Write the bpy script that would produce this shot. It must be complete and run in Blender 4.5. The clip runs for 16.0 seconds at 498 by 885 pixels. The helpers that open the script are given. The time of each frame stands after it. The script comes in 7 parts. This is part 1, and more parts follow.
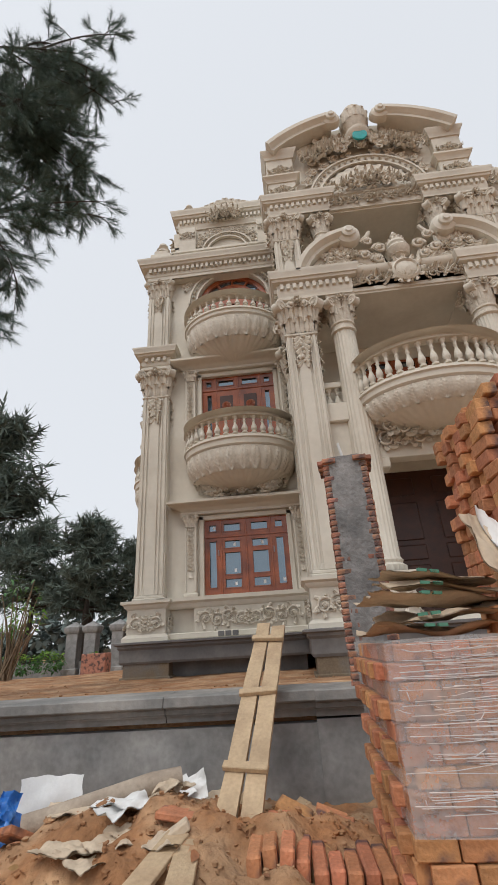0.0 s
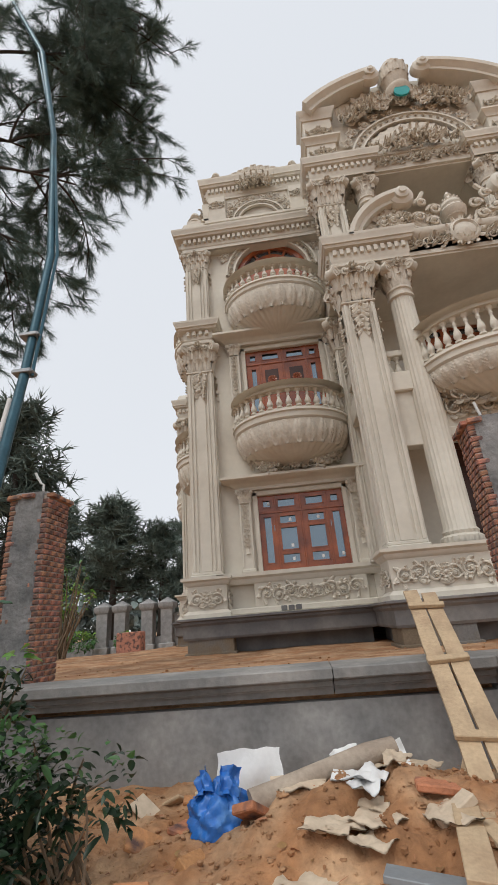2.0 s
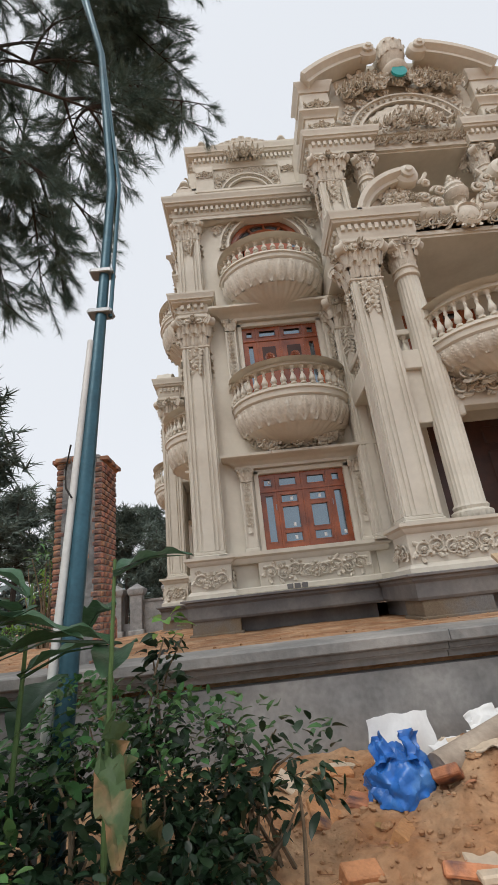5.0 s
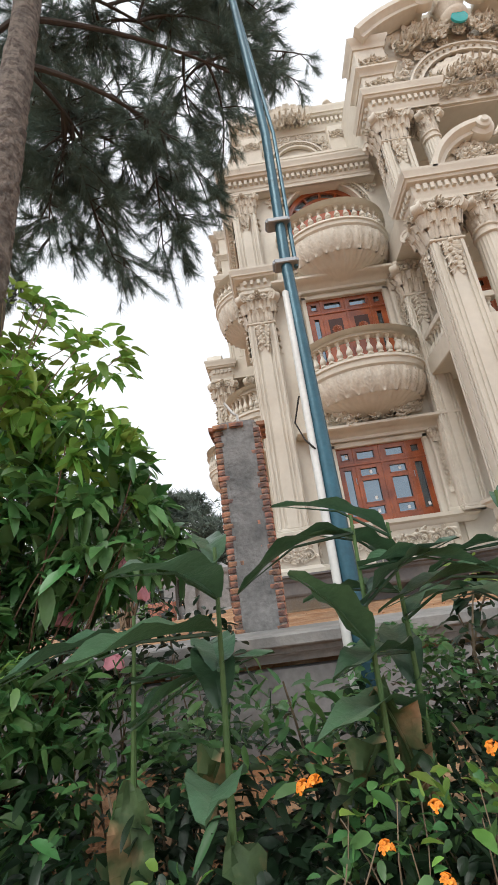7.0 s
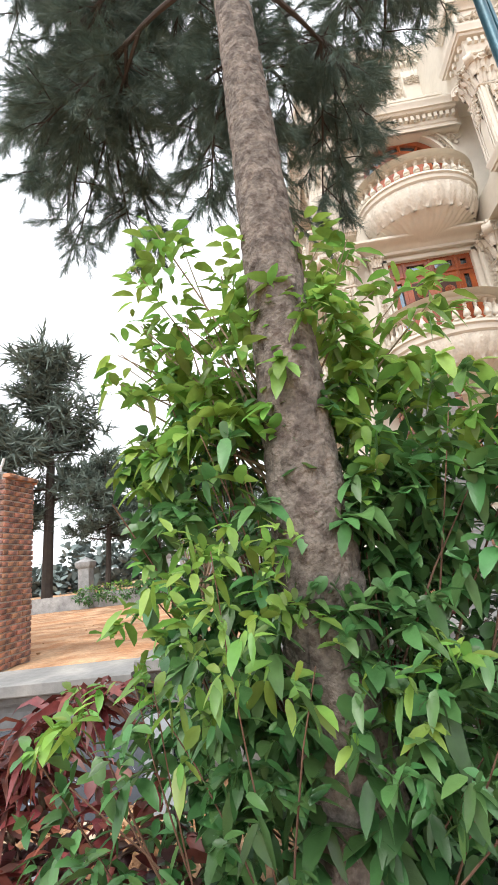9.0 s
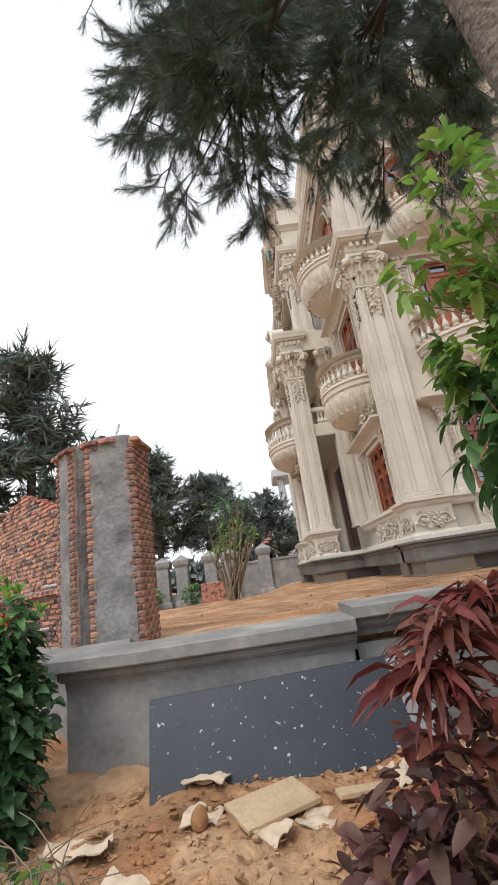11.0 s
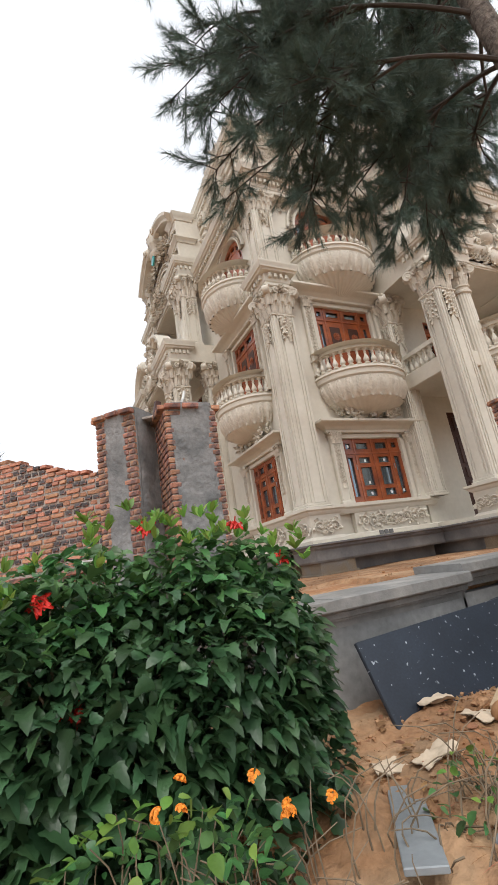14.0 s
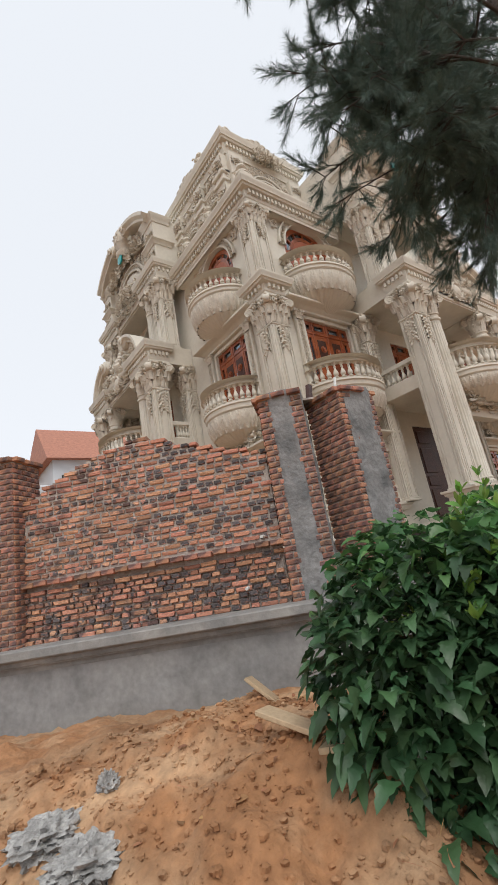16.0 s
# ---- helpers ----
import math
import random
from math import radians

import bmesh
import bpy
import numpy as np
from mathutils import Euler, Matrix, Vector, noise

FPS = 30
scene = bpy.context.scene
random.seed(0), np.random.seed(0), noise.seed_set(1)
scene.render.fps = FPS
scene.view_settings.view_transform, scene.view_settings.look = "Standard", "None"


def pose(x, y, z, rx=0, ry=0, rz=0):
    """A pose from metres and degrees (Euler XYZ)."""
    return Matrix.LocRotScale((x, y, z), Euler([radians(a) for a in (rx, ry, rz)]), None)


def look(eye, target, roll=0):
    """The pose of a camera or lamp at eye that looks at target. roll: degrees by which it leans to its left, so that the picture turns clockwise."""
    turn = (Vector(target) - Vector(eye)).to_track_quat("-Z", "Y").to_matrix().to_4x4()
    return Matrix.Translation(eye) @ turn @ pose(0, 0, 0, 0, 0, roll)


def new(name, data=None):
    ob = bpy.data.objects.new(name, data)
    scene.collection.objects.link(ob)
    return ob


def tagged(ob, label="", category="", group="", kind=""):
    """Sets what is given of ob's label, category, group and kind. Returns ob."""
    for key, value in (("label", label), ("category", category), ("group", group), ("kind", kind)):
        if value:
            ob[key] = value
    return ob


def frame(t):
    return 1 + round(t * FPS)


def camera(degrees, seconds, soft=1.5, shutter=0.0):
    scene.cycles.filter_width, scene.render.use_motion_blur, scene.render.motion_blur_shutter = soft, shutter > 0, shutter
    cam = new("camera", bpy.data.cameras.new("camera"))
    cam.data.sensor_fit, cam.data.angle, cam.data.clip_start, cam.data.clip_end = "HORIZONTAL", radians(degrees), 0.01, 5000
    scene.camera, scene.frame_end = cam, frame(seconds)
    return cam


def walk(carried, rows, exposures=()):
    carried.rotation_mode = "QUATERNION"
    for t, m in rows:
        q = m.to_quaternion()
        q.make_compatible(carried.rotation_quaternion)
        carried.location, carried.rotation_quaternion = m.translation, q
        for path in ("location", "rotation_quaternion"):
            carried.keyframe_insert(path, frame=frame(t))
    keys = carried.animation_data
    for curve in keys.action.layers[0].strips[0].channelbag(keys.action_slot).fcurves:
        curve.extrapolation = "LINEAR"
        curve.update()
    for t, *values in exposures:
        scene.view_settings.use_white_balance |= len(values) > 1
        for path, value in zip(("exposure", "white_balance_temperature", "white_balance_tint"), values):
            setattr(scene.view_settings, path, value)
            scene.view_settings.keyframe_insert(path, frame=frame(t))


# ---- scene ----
cam = camera(59.1, 16.0)
PATH = [
    (0, (1.831, -9.331, 0.859), (1.689, -7.518, 1.689), -3.6),
    (0.5, (1.54, -9.318, 0.873), (1.387, -7.491, 1.672), -3.6),
    (1, (1.239, -9.285, 0.879), (1.081, -7.449, 1.656), -3.9),
    (1.5, (0.948, -9.243, 0.878), (0.788, -7.401, 1.64), -4.3),
    (2, (0.707, -9.199, 0.874), (0.549, -7.353, 1.627), -4.7),
    (2.5, (0.517, -9.16, 0.866), (0.361, -7.312, 1.613), -5.1),
    (3, (0.365, -9.129, 0.86), (0.205, -7.279, 1.601), -5.3),
    (5.5, (-0.592, -8.94, 0.822), (-0.514, -7.057, 1.491), -6.4),
    (6, (-0.844, -8.936, 0.813), (-0.915, -7.05, 1.476), -7.7),
    (6.5, (-1.181, -8.858, 0.837), (-1.245, -6.97, 1.491), -7.4),
    (7, (-1.514, -8.817, 0.825), (-1.565, -6.922, 1.461), -7.7),
    (7.5, (-1.882, -8.807, 0.805), (-1.943, -6.907, 1.427), -8.2),
    (8, (-2.244, -8.735, 0.843), (-2.346, -6.834, 1.458), -8.9),
    (8.5, (-2.601, -8.659, 0.929), (-2.748, -6.758, 1.533), -9.9),
    (9, (-2.877, -8.653, 1.019), (-3.015, -6.73, 1.551), -6.7),
    (9.5, (-3.195, -8.594, 0.987), (-3.373, -6.682, 1.547), -7.0),
    (10, (-3.578, -8.581, 0.905), (-3.742, -6.676, 1.492), -7.7),
    (12.5, (-5.306, -8.418, 0.723), (-4.781, -6.57, 1.278), -8.5),
    (13, (-5.558, -8.407, 0.727), (-4.891, -6.602, 1.272), -8.9),
    (13.5, (-5.969, -8.343, 0.734), (-5.211, -6.574, 1.277), -8.9),
    (14, (-6.484, -8.18, 0.737), (-5.633, -6.454, 1.281), -8.9),
    (14.5, (-7.001, -7.945, 0.734), (-6.068, -6.263, 1.285), -8.8),
    (15, (-7.407, -7.71, 0.756), (-6.409, -6.068, 1.31), -8.8),
    (15.5, (-7.814, -7.465, 0.777), (-6.726, -5.88, 1.329), -9.4),
    (16, (-8.276, -7.257, 0.747), (-7.092, -5.741, 1.292), -10.0),
]
walk(cam, [(t, look(eye, target, roll)) for t, eye, target, roll in PATH],
     [(0, -0.02), (3, -0.02), (5.5, 0.12), (6.5, 0.38), (7.5, 0.7), (8.5, 1.15), (9.2, 1.25), (10, 0.85), (12.5, 0.4), (14.5, 0.45), (15, 0.45), (15.5, 0.35), (16, 0.15)])

# ---- light ----
world = bpy.data.worlds.new("world")
scene.world = world
world.use_nodes = True
wn = world.node_tree.nodes
wl = world.node_tree.links
sky = wn.new("ShaderNodeTexSky")
sky.sky_type = "NISHITA"
sky.sun_disc = False
sky.sun_elevation, sky.sun_rotation = radians(55), radians(215)
sky.dust_density = 4.0
flat = wn.new("ShaderNodeHueSaturation")
flat.inputs["Saturation"].default_value = 0.18
flat.inputs["Value"].default_value = 0.09
cloud = wn.new("ShaderNodeMixRGB")
cloud.inputs[0].default_value = 0.72
cloud.inputs[2].default_value = (0.985, 1.03, 1.10, 1)
wl.new(sky.outputs[0], flat.inputs["Color"])
wl.new(flat.outputs[0], cloud.inputs[1])
wl.new(cloud.outputs[0], wn["Background"].inputs[0])
wn["Background"].inputs[1].default_value = 1.0
sun = new("sun", bpy.data.lights.new("sun", "SUN"))
sun.data.energy, sun.data.angle, sun.data.color = 1.2, radians(30), (1.0, 0.96, 0.9)
sun.matrix_world = look((-6, -12, 20), (0, 0, 0))


# ---- materials ----
def material(name, base, rough=0.7, metal=0.0, vary=0.15, scale=3.0, fine=40.0, bump=0.2, bump_scale=60.0, second=None, mix_scale=1.5, mix_lo=0.45, mix_hi=0.65,
             by_object=0.0, by_island=0.0, alpha=None, trans=0.0, coat=0.0, hue=0.0, thin=0.0):
    """A Principled surface whose colour varies at two scales, with fine relief."""
    m = bpy.data.materials.new(name)
    m.use_nodes = True
    n, l = m.node_tree.nodes, m.node_tree.links
    p = n["Principled BSDF"]
    p.inputs["Roughness"].default_value, p.inputs["Metallic"].default_value = rough, metal
    co = n.new("ShaderNodeTexCoord").outputs["Object"]

    def noise_at(s, detail=4.0):
        t = n.new("ShaderNodeTexNoise")
        t.inputs["Scale"].default_value, t.inputs["Detail"].default_value = s, detail
        l.new(co, t.inputs["Vector"])
        return t.outputs["Fac"]

    def mul(a, lo, hi):
        r = n.new("ShaderNodeMapRange")
        r.inputs[3].default_value, r.inputs[4].default_value = lo, hi
        r.inputs[1].default_value, r.inputs[2].default_value = 0.3, 0.7
        l.new(a, r.inputs[0])
        return r.outputs[0]
    col = n.new("ShaderNodeRGB").outputs[0]
    col.default_value = (*base, 1)
    if second:
        mx = n.new("ShaderNodeMixRGB")
        r = n.new("ShaderNodeMapRange")
        r.inputs[1].default_value, r.inputs[2].default_value = mix_lo, mix_hi
        l.new(noise_at(mix_scale, 6.0), r.inputs[0])
        l.new(r.outputs[0], mx.inputs[0])
        l.new(col, mx.inputs[1])
        mx.inputs[2].default_value = (*second, 1)
        col = mx.outputs[0]
    hs = n.new("ShaderNodeHueSaturation")
    l.new(col, hs.inputs["Color"])
    a = mul(noise_at(scale), 1 - vary, 1 + vary)
    b = mul(noise_at(fine), 1 - vary * 0.6, 1 + vary * 0.6)
    mm = n.new("ShaderNodeMath")
    mm.operation = "MULTIPLY"
    l.new(a, mm.inputs[0])
    l.new(b, mm.inputs[1])
    val = mm.outputs[0]
    for amount, src in ((by_object, "ShaderNodeObjectInfo"), (by_island, "ShaderNodeNewGeometry")):
        if amount:
            o = n.new(src)
            rnd = o.outputs["Random"] if src == "ShaderNodeObjectInfo" else o.outputs["Random Per Island"]
            r = n.new("ShaderNodeMapRange")
            r.inputs[3].default_value, r.inputs[4].default_value = 1 - amount, 1 + amount
            l.new(rnd, r.inputs[0])
            m2 = n.new("ShaderNodeMath")
            m2.operation = "MULTIPLY"
            l.new(val, m2.inputs[0])
            l.new(r.outputs[0], m2.inputs[1])
            val = m2.outputs[0]
            if hue:
                r2 = n.new("ShaderNodeMapRange")
                r2.inputs[3].default_value, r2.inputs[4].default_value = 0.5 - hue, 0.5 + hue
                w = n.new("ShaderNodeMath")
                w.operation = "FRACT"
                w2 = n.new("ShaderNodeMath")
                w2.operation = "MULTIPLY"
                w2.inputs[1].default_value = 7.3
                l.new(rnd, w2.inputs[0])
                l.new(w2.outputs[0], w.inputs[0])
                l.new(w.outputs[0], r2.inputs[0])
                l.new(r2.outputs[0], hs.inputs["Hue"])
    l.new(val, hs.inputs["Value"])
    l.new(hs.outputs[0], p.inputs["Base Color"])
    if bump:
        bp = n.new("ShaderNodeBump")
        bp.inputs["Strength"].default_value, bp.inputs["Distance"].default_value = bump, 0.02
        l.new(noise_at(bump_scale, 8.0), bp.inputs["Height"])
        l.new(bp.outputs[0], p.inputs["Normal"])
    p.inputs["Transmission Weight"].default_value = trans
    p.inputs["Coat Weight"].default_value = coat
    if alpha is not None:
        p.inputs["Alpha"].default_value = alpha
    if thin:
        tr = n.new("ShaderNodeBsdfTranslucent")
        l.new(hs.outputs[0], tr.inputs["Color"])
        ms = n.new("ShaderNodeMixShader")
        ms.inputs[0].default_value = thin
        l.new(p.outputs[0], ms.inputs[1])
        l.new(tr.outputs[0], ms.inputs[2])
        l.new(ms.outputs[0], n["Material Output"].inputs[0])
    return m


CREAM = material("cream_stucco", (0.625, 0.585, 0.505), 0.75, vary=0.06, scale=0.8, fine=9, bump=0.08, bump_scale=30, second=(0.50, 0.45, 0.375), mix_scale=0.9, mix_lo=0.48, mix_hi=0.85)
CARVED = material("cream_carving", (0.62, 0.57, 0.485), 0.75, vary=0.1, scale=3, fine=25, bump=0.25, bump_scale=45, second=(0.42, 0.37, 0.305), mix_scale=6, mix_lo=0.5, mix_hi=0.8)
CEMENT = material("grey_cement", (0.235, 0.235, 0.235), 0.85, vary=0.2, scale=4.5, fine=26, bump=0.15, bump_scale=25, second=(0.33, 0.325, 0.315), mix_scale=1.2)
CAPGREY = material("cap_cement", (0.21, 0.207, 0.2), 0.8, vary=0.18, scale=2.2, fine=20, bump=0.2, bump_scale=40, second=(0.31, 0.295, 0.275), mix_scale=3)
PLINTH = material("dark_plinth", (0.14, 0.135, 0.135), 0.7, vary=0.12, scale=1.5, fine=20, bump=0.1, second=(0.2, 0.19, 0.18))
RAWGREY = material("rough_mortar", (0.24, 0.235, 0.23), 0.9, vary=0.25, scale=5, fine=30, bump=0.8, bump_scale=22, second=(0.15, 0.15, 0.15), mix_scale=4)
BRICK = material("fired_brick", (0.45, 0.215, 0.135), 0.9, vary=0.2, scale=14, fine=70, bump=0.5, bump_scale=60, second=(0.13, 0.08, 0.07), mix_scale=9, mix_lo=0.5, mix_hi=0.62, by_object=0.3, hue=0.012)
BRICKS = material("fired_brick_mass", (0.46, 0.225, 0.145), 0.9, vary=0.2, scale=14, fine=70, bump=0.5, bump_scale=60, second=(0.13, 0.08, 0.07), mix_scale=9, mix_lo=0.5, mix_hi=0.62, by_island=0.3, hue=0.012)
STACK = material("stacked_brick", (0.48, 0.21, 0.10), 0.8, vary=0.22, scale=9, fine=60, bump=0.4, bump_scale=60, second=(0.1, 0.055, 0.05), mix_scale=7.5, mix_lo=0.55, mix_hi=0.66, by_object=0.25, hue=0.015)
MORTAR = material("mortar", (0.36, 0.315, 0.28), 0.95, vary=0.2, scale=6, fine=40, bump=0.6, bump_scale=50)
WOOD = material("red_wood", (0.32, 0.078, 0.021), 0.3, vary=0.2, scale=4, fine=30, bump=0.05, second=(0.19, 0.042, 0.014), coat=0.4)
PINKWOOD = material("pale_red_wood", (0.40, 0.13, 0.07), 0.5, vary=0.15, scale=4, fine=30, bump=0.05, second=(0.3, 0.09, 0.05))
DARKWOOD = material("dark_wood", (0.055, 0.016, 0.008), 0.4, vary=0.25, scale=5, fine=40, bump=0.2)
GLASS = material("window_glass", (0.20, 0.25, 0.29), 0.05, metal=0.75, vary=0.05, bump=0.0)
STICKER = material("white_sticker", (0.8, 0.8, 0.8), 0.6, vary=0.03, bump=0)
DIRT = material("orange_soil", (0.32, 0.155, 0.07), 0.95, vary=0.32, scale=1.6, fine=22, bump=1.0, bump_scale=28, second=(0.43, 0.27, 0.155), mix_scale=2.6, mix_lo=0.42, mix_hi=0.62)
MOUND = material("sandy_soil", (0.36, 0.19, 0.09), 0.95, vary=0.25, scale=4, fine=35, bump=1.0, bump_scale=30, second=(0.27, 0.11, 0.05), mix_scale=3)
PLANK = material("rough_plank", (0.50, 0.37, 0.235), 0.8, vary=0.15, scale=3, fine=50, bump=0.3, bump_scale=50, second=(0.38, 0.27, 0.17), mix_scale=4)
POLEBLUE = material("blue_steel_pole", (0.03, 0.095, 0.13), 0.35, metal=0.3, vary=0.2, scale=6, fine=50, bump=0.1)
WHITEPIPE = material("white_pipe", (0.62, 0.62, 0.6), 0.4, vary=0.08, scale=5, bump=0.05)
# near black: painted shade indoors, underfloor and in far windows; also black cable
DARK = material("shade_and_cable_black", (0.02, 0.018, 0.016), 0.9, vary=0.2, bump=0)
TEAL = material("teal_tile", (0.02, 0.33, 0.33), 0.2, vary=0.1, bump=0)
# tile red of the far roofs, dulled in colour for distance haze
ROOFRED = material("hazed_red_roof_tile", (0.4, 0.17, 0.11), 0.7, vary=0.15, scale=5, fine=40, bump=0.3)
PALE = material("pale_wall", (0.55, 0.56, 0.58), 0.8, vary=0.06, scale=1, bump=0.05)
ROOFBLUE = material("blue_roof_tile", (0.05, 0.09, 0.17), 0.5, vary=0.15, scale=4, bump=0.2)
STEEL = material("grey_steel", (0.3, 0.31, 0.32), 0.4, metal=0.8, vary=0.1, bump=0.05)


# ---- shapes ----
class Shape:
    """Points and faces gathered for one mesh."""

    def __init__(self):
        self.v, self.f = [], []

    def add(self, v, f, m=None):
        k = len(self.v)
        self.v += [tuple(m @ Vector(p)) for p in v] if m is not None else [tuple(p) for p in v]
        if m is not None and m.to_3x3().determinant() < 0:
            self.f += [tuple(k + i for i in reversed(q)) for q in f]
        else:
            self.f += [tuple(k + i for i in q) for q in f]
        return self

    def put(self, other, m=None):
        return self.add(other.v, other.f, m)

    def mesh(self, name, mat, smooth=False):
        me = bpy.data.meshes.new(name)
        me.from_pydata(self.v, [], self.f)
        me.materials.append(mat)
        if smooth:
            me.shade_smooth()
            me.set_sharp_from_angle(angle=radians(40))
        return me


def at(x, y, z, rx=0, ry=0, rz=0, s=1.0):
    k = s if isinstance(s, tuple) else (s, s, s)
    return pose(x, y, z, rx, ry, rz) @ Matrix.Diagonal((*k, 1))


def block(x0, x1, y0, y1, z0, z1, c=0.0):
    """A box with chamfered edges."""
    s = Shape()
    if c <= 0:
        v = [(x, y, z) for x in (x0, x1) for y in (y0, y1) for z in (z0, z1)]
        return s.add(v, [(0, 1, 3, 2), (4, 6, 7, 5), (0, 4, 5, 1), (2, 3, 7, 6), (0, 2, 6, 4), (1, 5, 7, 3)])
    c = min(c, 0.45 * min(x1 - x0, y1 - y0, z1 - z0))
    v = []
    for i, x in enumerate((x0, x1)):
        for j, y in enumerate((y0, y1)):
            for k, z in enumerate((z0, z1)):
                dx, dy, dz = (c, -c)[i], (c, -c)[j], (c, -c)[k]
                v += [(x, y + dy, z + dz), (x + dx, y, z + dz), (x + dx, y + dy, z)]
    idx = lambda i, j, k, a: ((i * 2 + j) * 2 + k) * 3 + a
    f = []
    for i in (0, 1):
        q = [idx(i, 0, 0, 0), idx(i, 1, 0, 0), idx(i, 1, 1, 0), idx(i, 0, 1, 0)]
        f.append(tuple(q if i else q[::-1]))
        q = [idx(0, i, 0, 1), idx(0, i, 1, 1), idx(1, i, 1, 1), idx(1, i, 0, 1)]
        f.append(tuple(q if i else q[::-1]))
        q = [idx(0, 0, i, 2), idx(1, 0, i, 2), idx(1, 1, i, 2), idx(0, 1, i, 2)]
        f.append(tuple(q if i else q[::-1]))
    for a in (0, 1):
        for b in (0, 1):
            q = [idx(0, a, b, 1), idx(1, a, b, 1), idx(1, a, b, 2), idx(0, a, b, 2)]
            f.append(tuple(q if (a == b) else q[::-1]))
            q = [idx(a, 0, b, 0), idx(a, 0, b, 2), idx(a, 1, b, 2), idx(a, 1, b, 0)]
            f.append(tuple(q if (a == b) else q[::-1]))
            q = [idx(a, b, 0, 0), idx(a, b, 1, 0), idx(a, b, 1, 1), idx(a, b, 0, 1)]
            f.append(tuple(q if (a == b) else q[::-1]))
            for k in (0, 1):
                q = [idx(a, b, k, 0), idx(a, b, k, 1), idx(a, b, k, 2)]
                f.append(tuple(q if (a + b + k) % 2 else q[::-1]))
    return s.add(v, f)


def lathe(profile, n=16, a0=0.0, a1=2 * math.pi, a=1.0, b=1.0, flute=0, depth=0.0, x0=0.0, y0=0.0):
    """Turns (radius, z) round the z axis; a, b stretch the plan; flutes may cut in."""
    s = Shape()
    full = abs(a1 - a0 - 2 * math.pi) < 1e-6
    m = n if full else n + 1
    for r, z in profile:
        for i in range(m):
            t = a0 + (a1 - a0) * i / n
            k = r * (1 - depth * abs(math.sin(flute * t / 2))) if flute else r
            s.v.append((x0 + a * k * math.cos(t), y0 + b * k * math.sin(t), z))
    for j in range(len(profile) - 1):
        for i in range(n):
            p, q = j * m + i, j * m + (i + 1) % m
            s.f.append((p, q, q + m, p + m))
    if full and profile[0][0] > 1e-4:
        s.f.append(tuple(reversed(range(m))))
    if full and profile[-1][0] > 1e-4:
        s.f.append(tuple(range((len(profile) - 1) * m, len(profile) * m)))
    return s


def tube(pts, radii, n=8):
    """A round bar along points."""
    s = Shape()
    pts = [Vector(p) for p in pts]
    if not isinstance(radii, (list, tuple)):
        radii = [radii] * len(pts)
    up = Vector((0.13, 0.21, 0.97))
    for i, p in enumerate(pts):
        d = (pts[min(i + 1, len(pts) - 1)] - pts[max(i - 1, 0)]).normalized()
        x = d.cross(up)
        x = x.normalized() if x.length > 1e-4 else Vector((1, 0, 0))
        y = d.cross(x)
        for k in range(n):
            t = 2 * math.pi * k / n
            s.v.append(tuple(p + radii[i] * (math.cos(t) * x + math.sin(t) * y)))
    for i in range(len(pts) - 1):
        for k in range(n):
            a, b = i * n + k, i * n + (k + 1) % n
            s.f.append((a, a + n, b + n, b))
    s.f.append(tuple(range(n)))
    s.f.append(tuple(reversed(range((len(pts) - 1) * n, len(pts) * n))))
    return s


def sweep(path, profile, closed=False):
    """Carries an (out, z) profile along a plan path; out is to the right of the way."""
    s = Shape()
    n, k = len(path), len(profile)
    for i in range(n):
        p = Vector(path[i])
        d0 = (p - Vector(path[i - 1])).normalized() if (i or closed) else None
        d1 = (Vector(path[(i + 1) % n]) - p).normalized() if (i < n - 1 or closed) else None
        d0, d1 = d0 or d1, d1 or d0
        n0, n1 = Vector((d0.y, -d0.x)), Vector((d1.y, -d1.x))
        w = (n0 + n1).normalized()
        w = w / max(0.35, w.dot(n0))
        s.v += [(p.x + w.x * o, p.y + w.y * o, z) for o, z in profile]
    for i in range(n if closed else n - 1):
        for j in range(k - 1):
            a, b = i * k + j, ((i + 1) % n) * k + j
            s.f.append((a, b, b + 1, a + 1))
    if not closed:
        s.f.append(tuple(range(k)))
        s.f.append(tuple(reversed(range((n - 1) * k, n * k))))
    return s


def acanthus(h, w, d, curl=0.35):
    """A carved leaf that grows up z, bulging towards -y, its lobed tip rolling out."""
    s = Shape()
    rows = [(0, 0.62, 0.25), (0.16, 0.95, 0.4), (0.3, 0.84, 0.46), (0.46, 1.05, 0.56), (0.6, 0.88, 0.66), (0.74, 0.98, 0.82), (0.87, 0.76, 1.05), (0.94, 0.6, 1.25), (0.88, 0.42, 1.25 + curl)]
    for i, (t, ww, out) in enumerate(rows):
        for u, o in ((-1, 0.1), (-0.55, 0.8), (-0.2, 0.95), (0, 0.6), (0.2, 0.95), (0.55, 0.8), (1, 0.1)):
            s.v.append((u * w / 2 * ww, -d * (out - 0.35 + 0.5 * o), h * t + 0.05 * h * abs(u) * (i % 2)))
    for i in range(len(rows) - 1):
        for k in range(6):
            a = i * 7 + k
            s.f.append((a, a + 1, a + 8, a + 7))
    return s


def scroll(r, turns=1.6, t=0.03, d=0.05, flip=1):
    """A volute in the xz plane, standing out to -y."""
    pts, rad = [], []
    n = int(10 * turns) + 4
    for i in range(n + 1):
        k = i / n
        a = 2 * math.pi * turns * k
        q = r * (1 - 0.85 * k)
        pts.append((flip * q * math.cos(a), -d * (0.4 + 0.6 * k), q * math.sin(a)))
        rad.append(t * (1 - 0.35 * k))
    s = tube(pts, rad, 6)
    return s.put(knob(t * 1.5), at(flip * 0.12 * r, -d, 0))


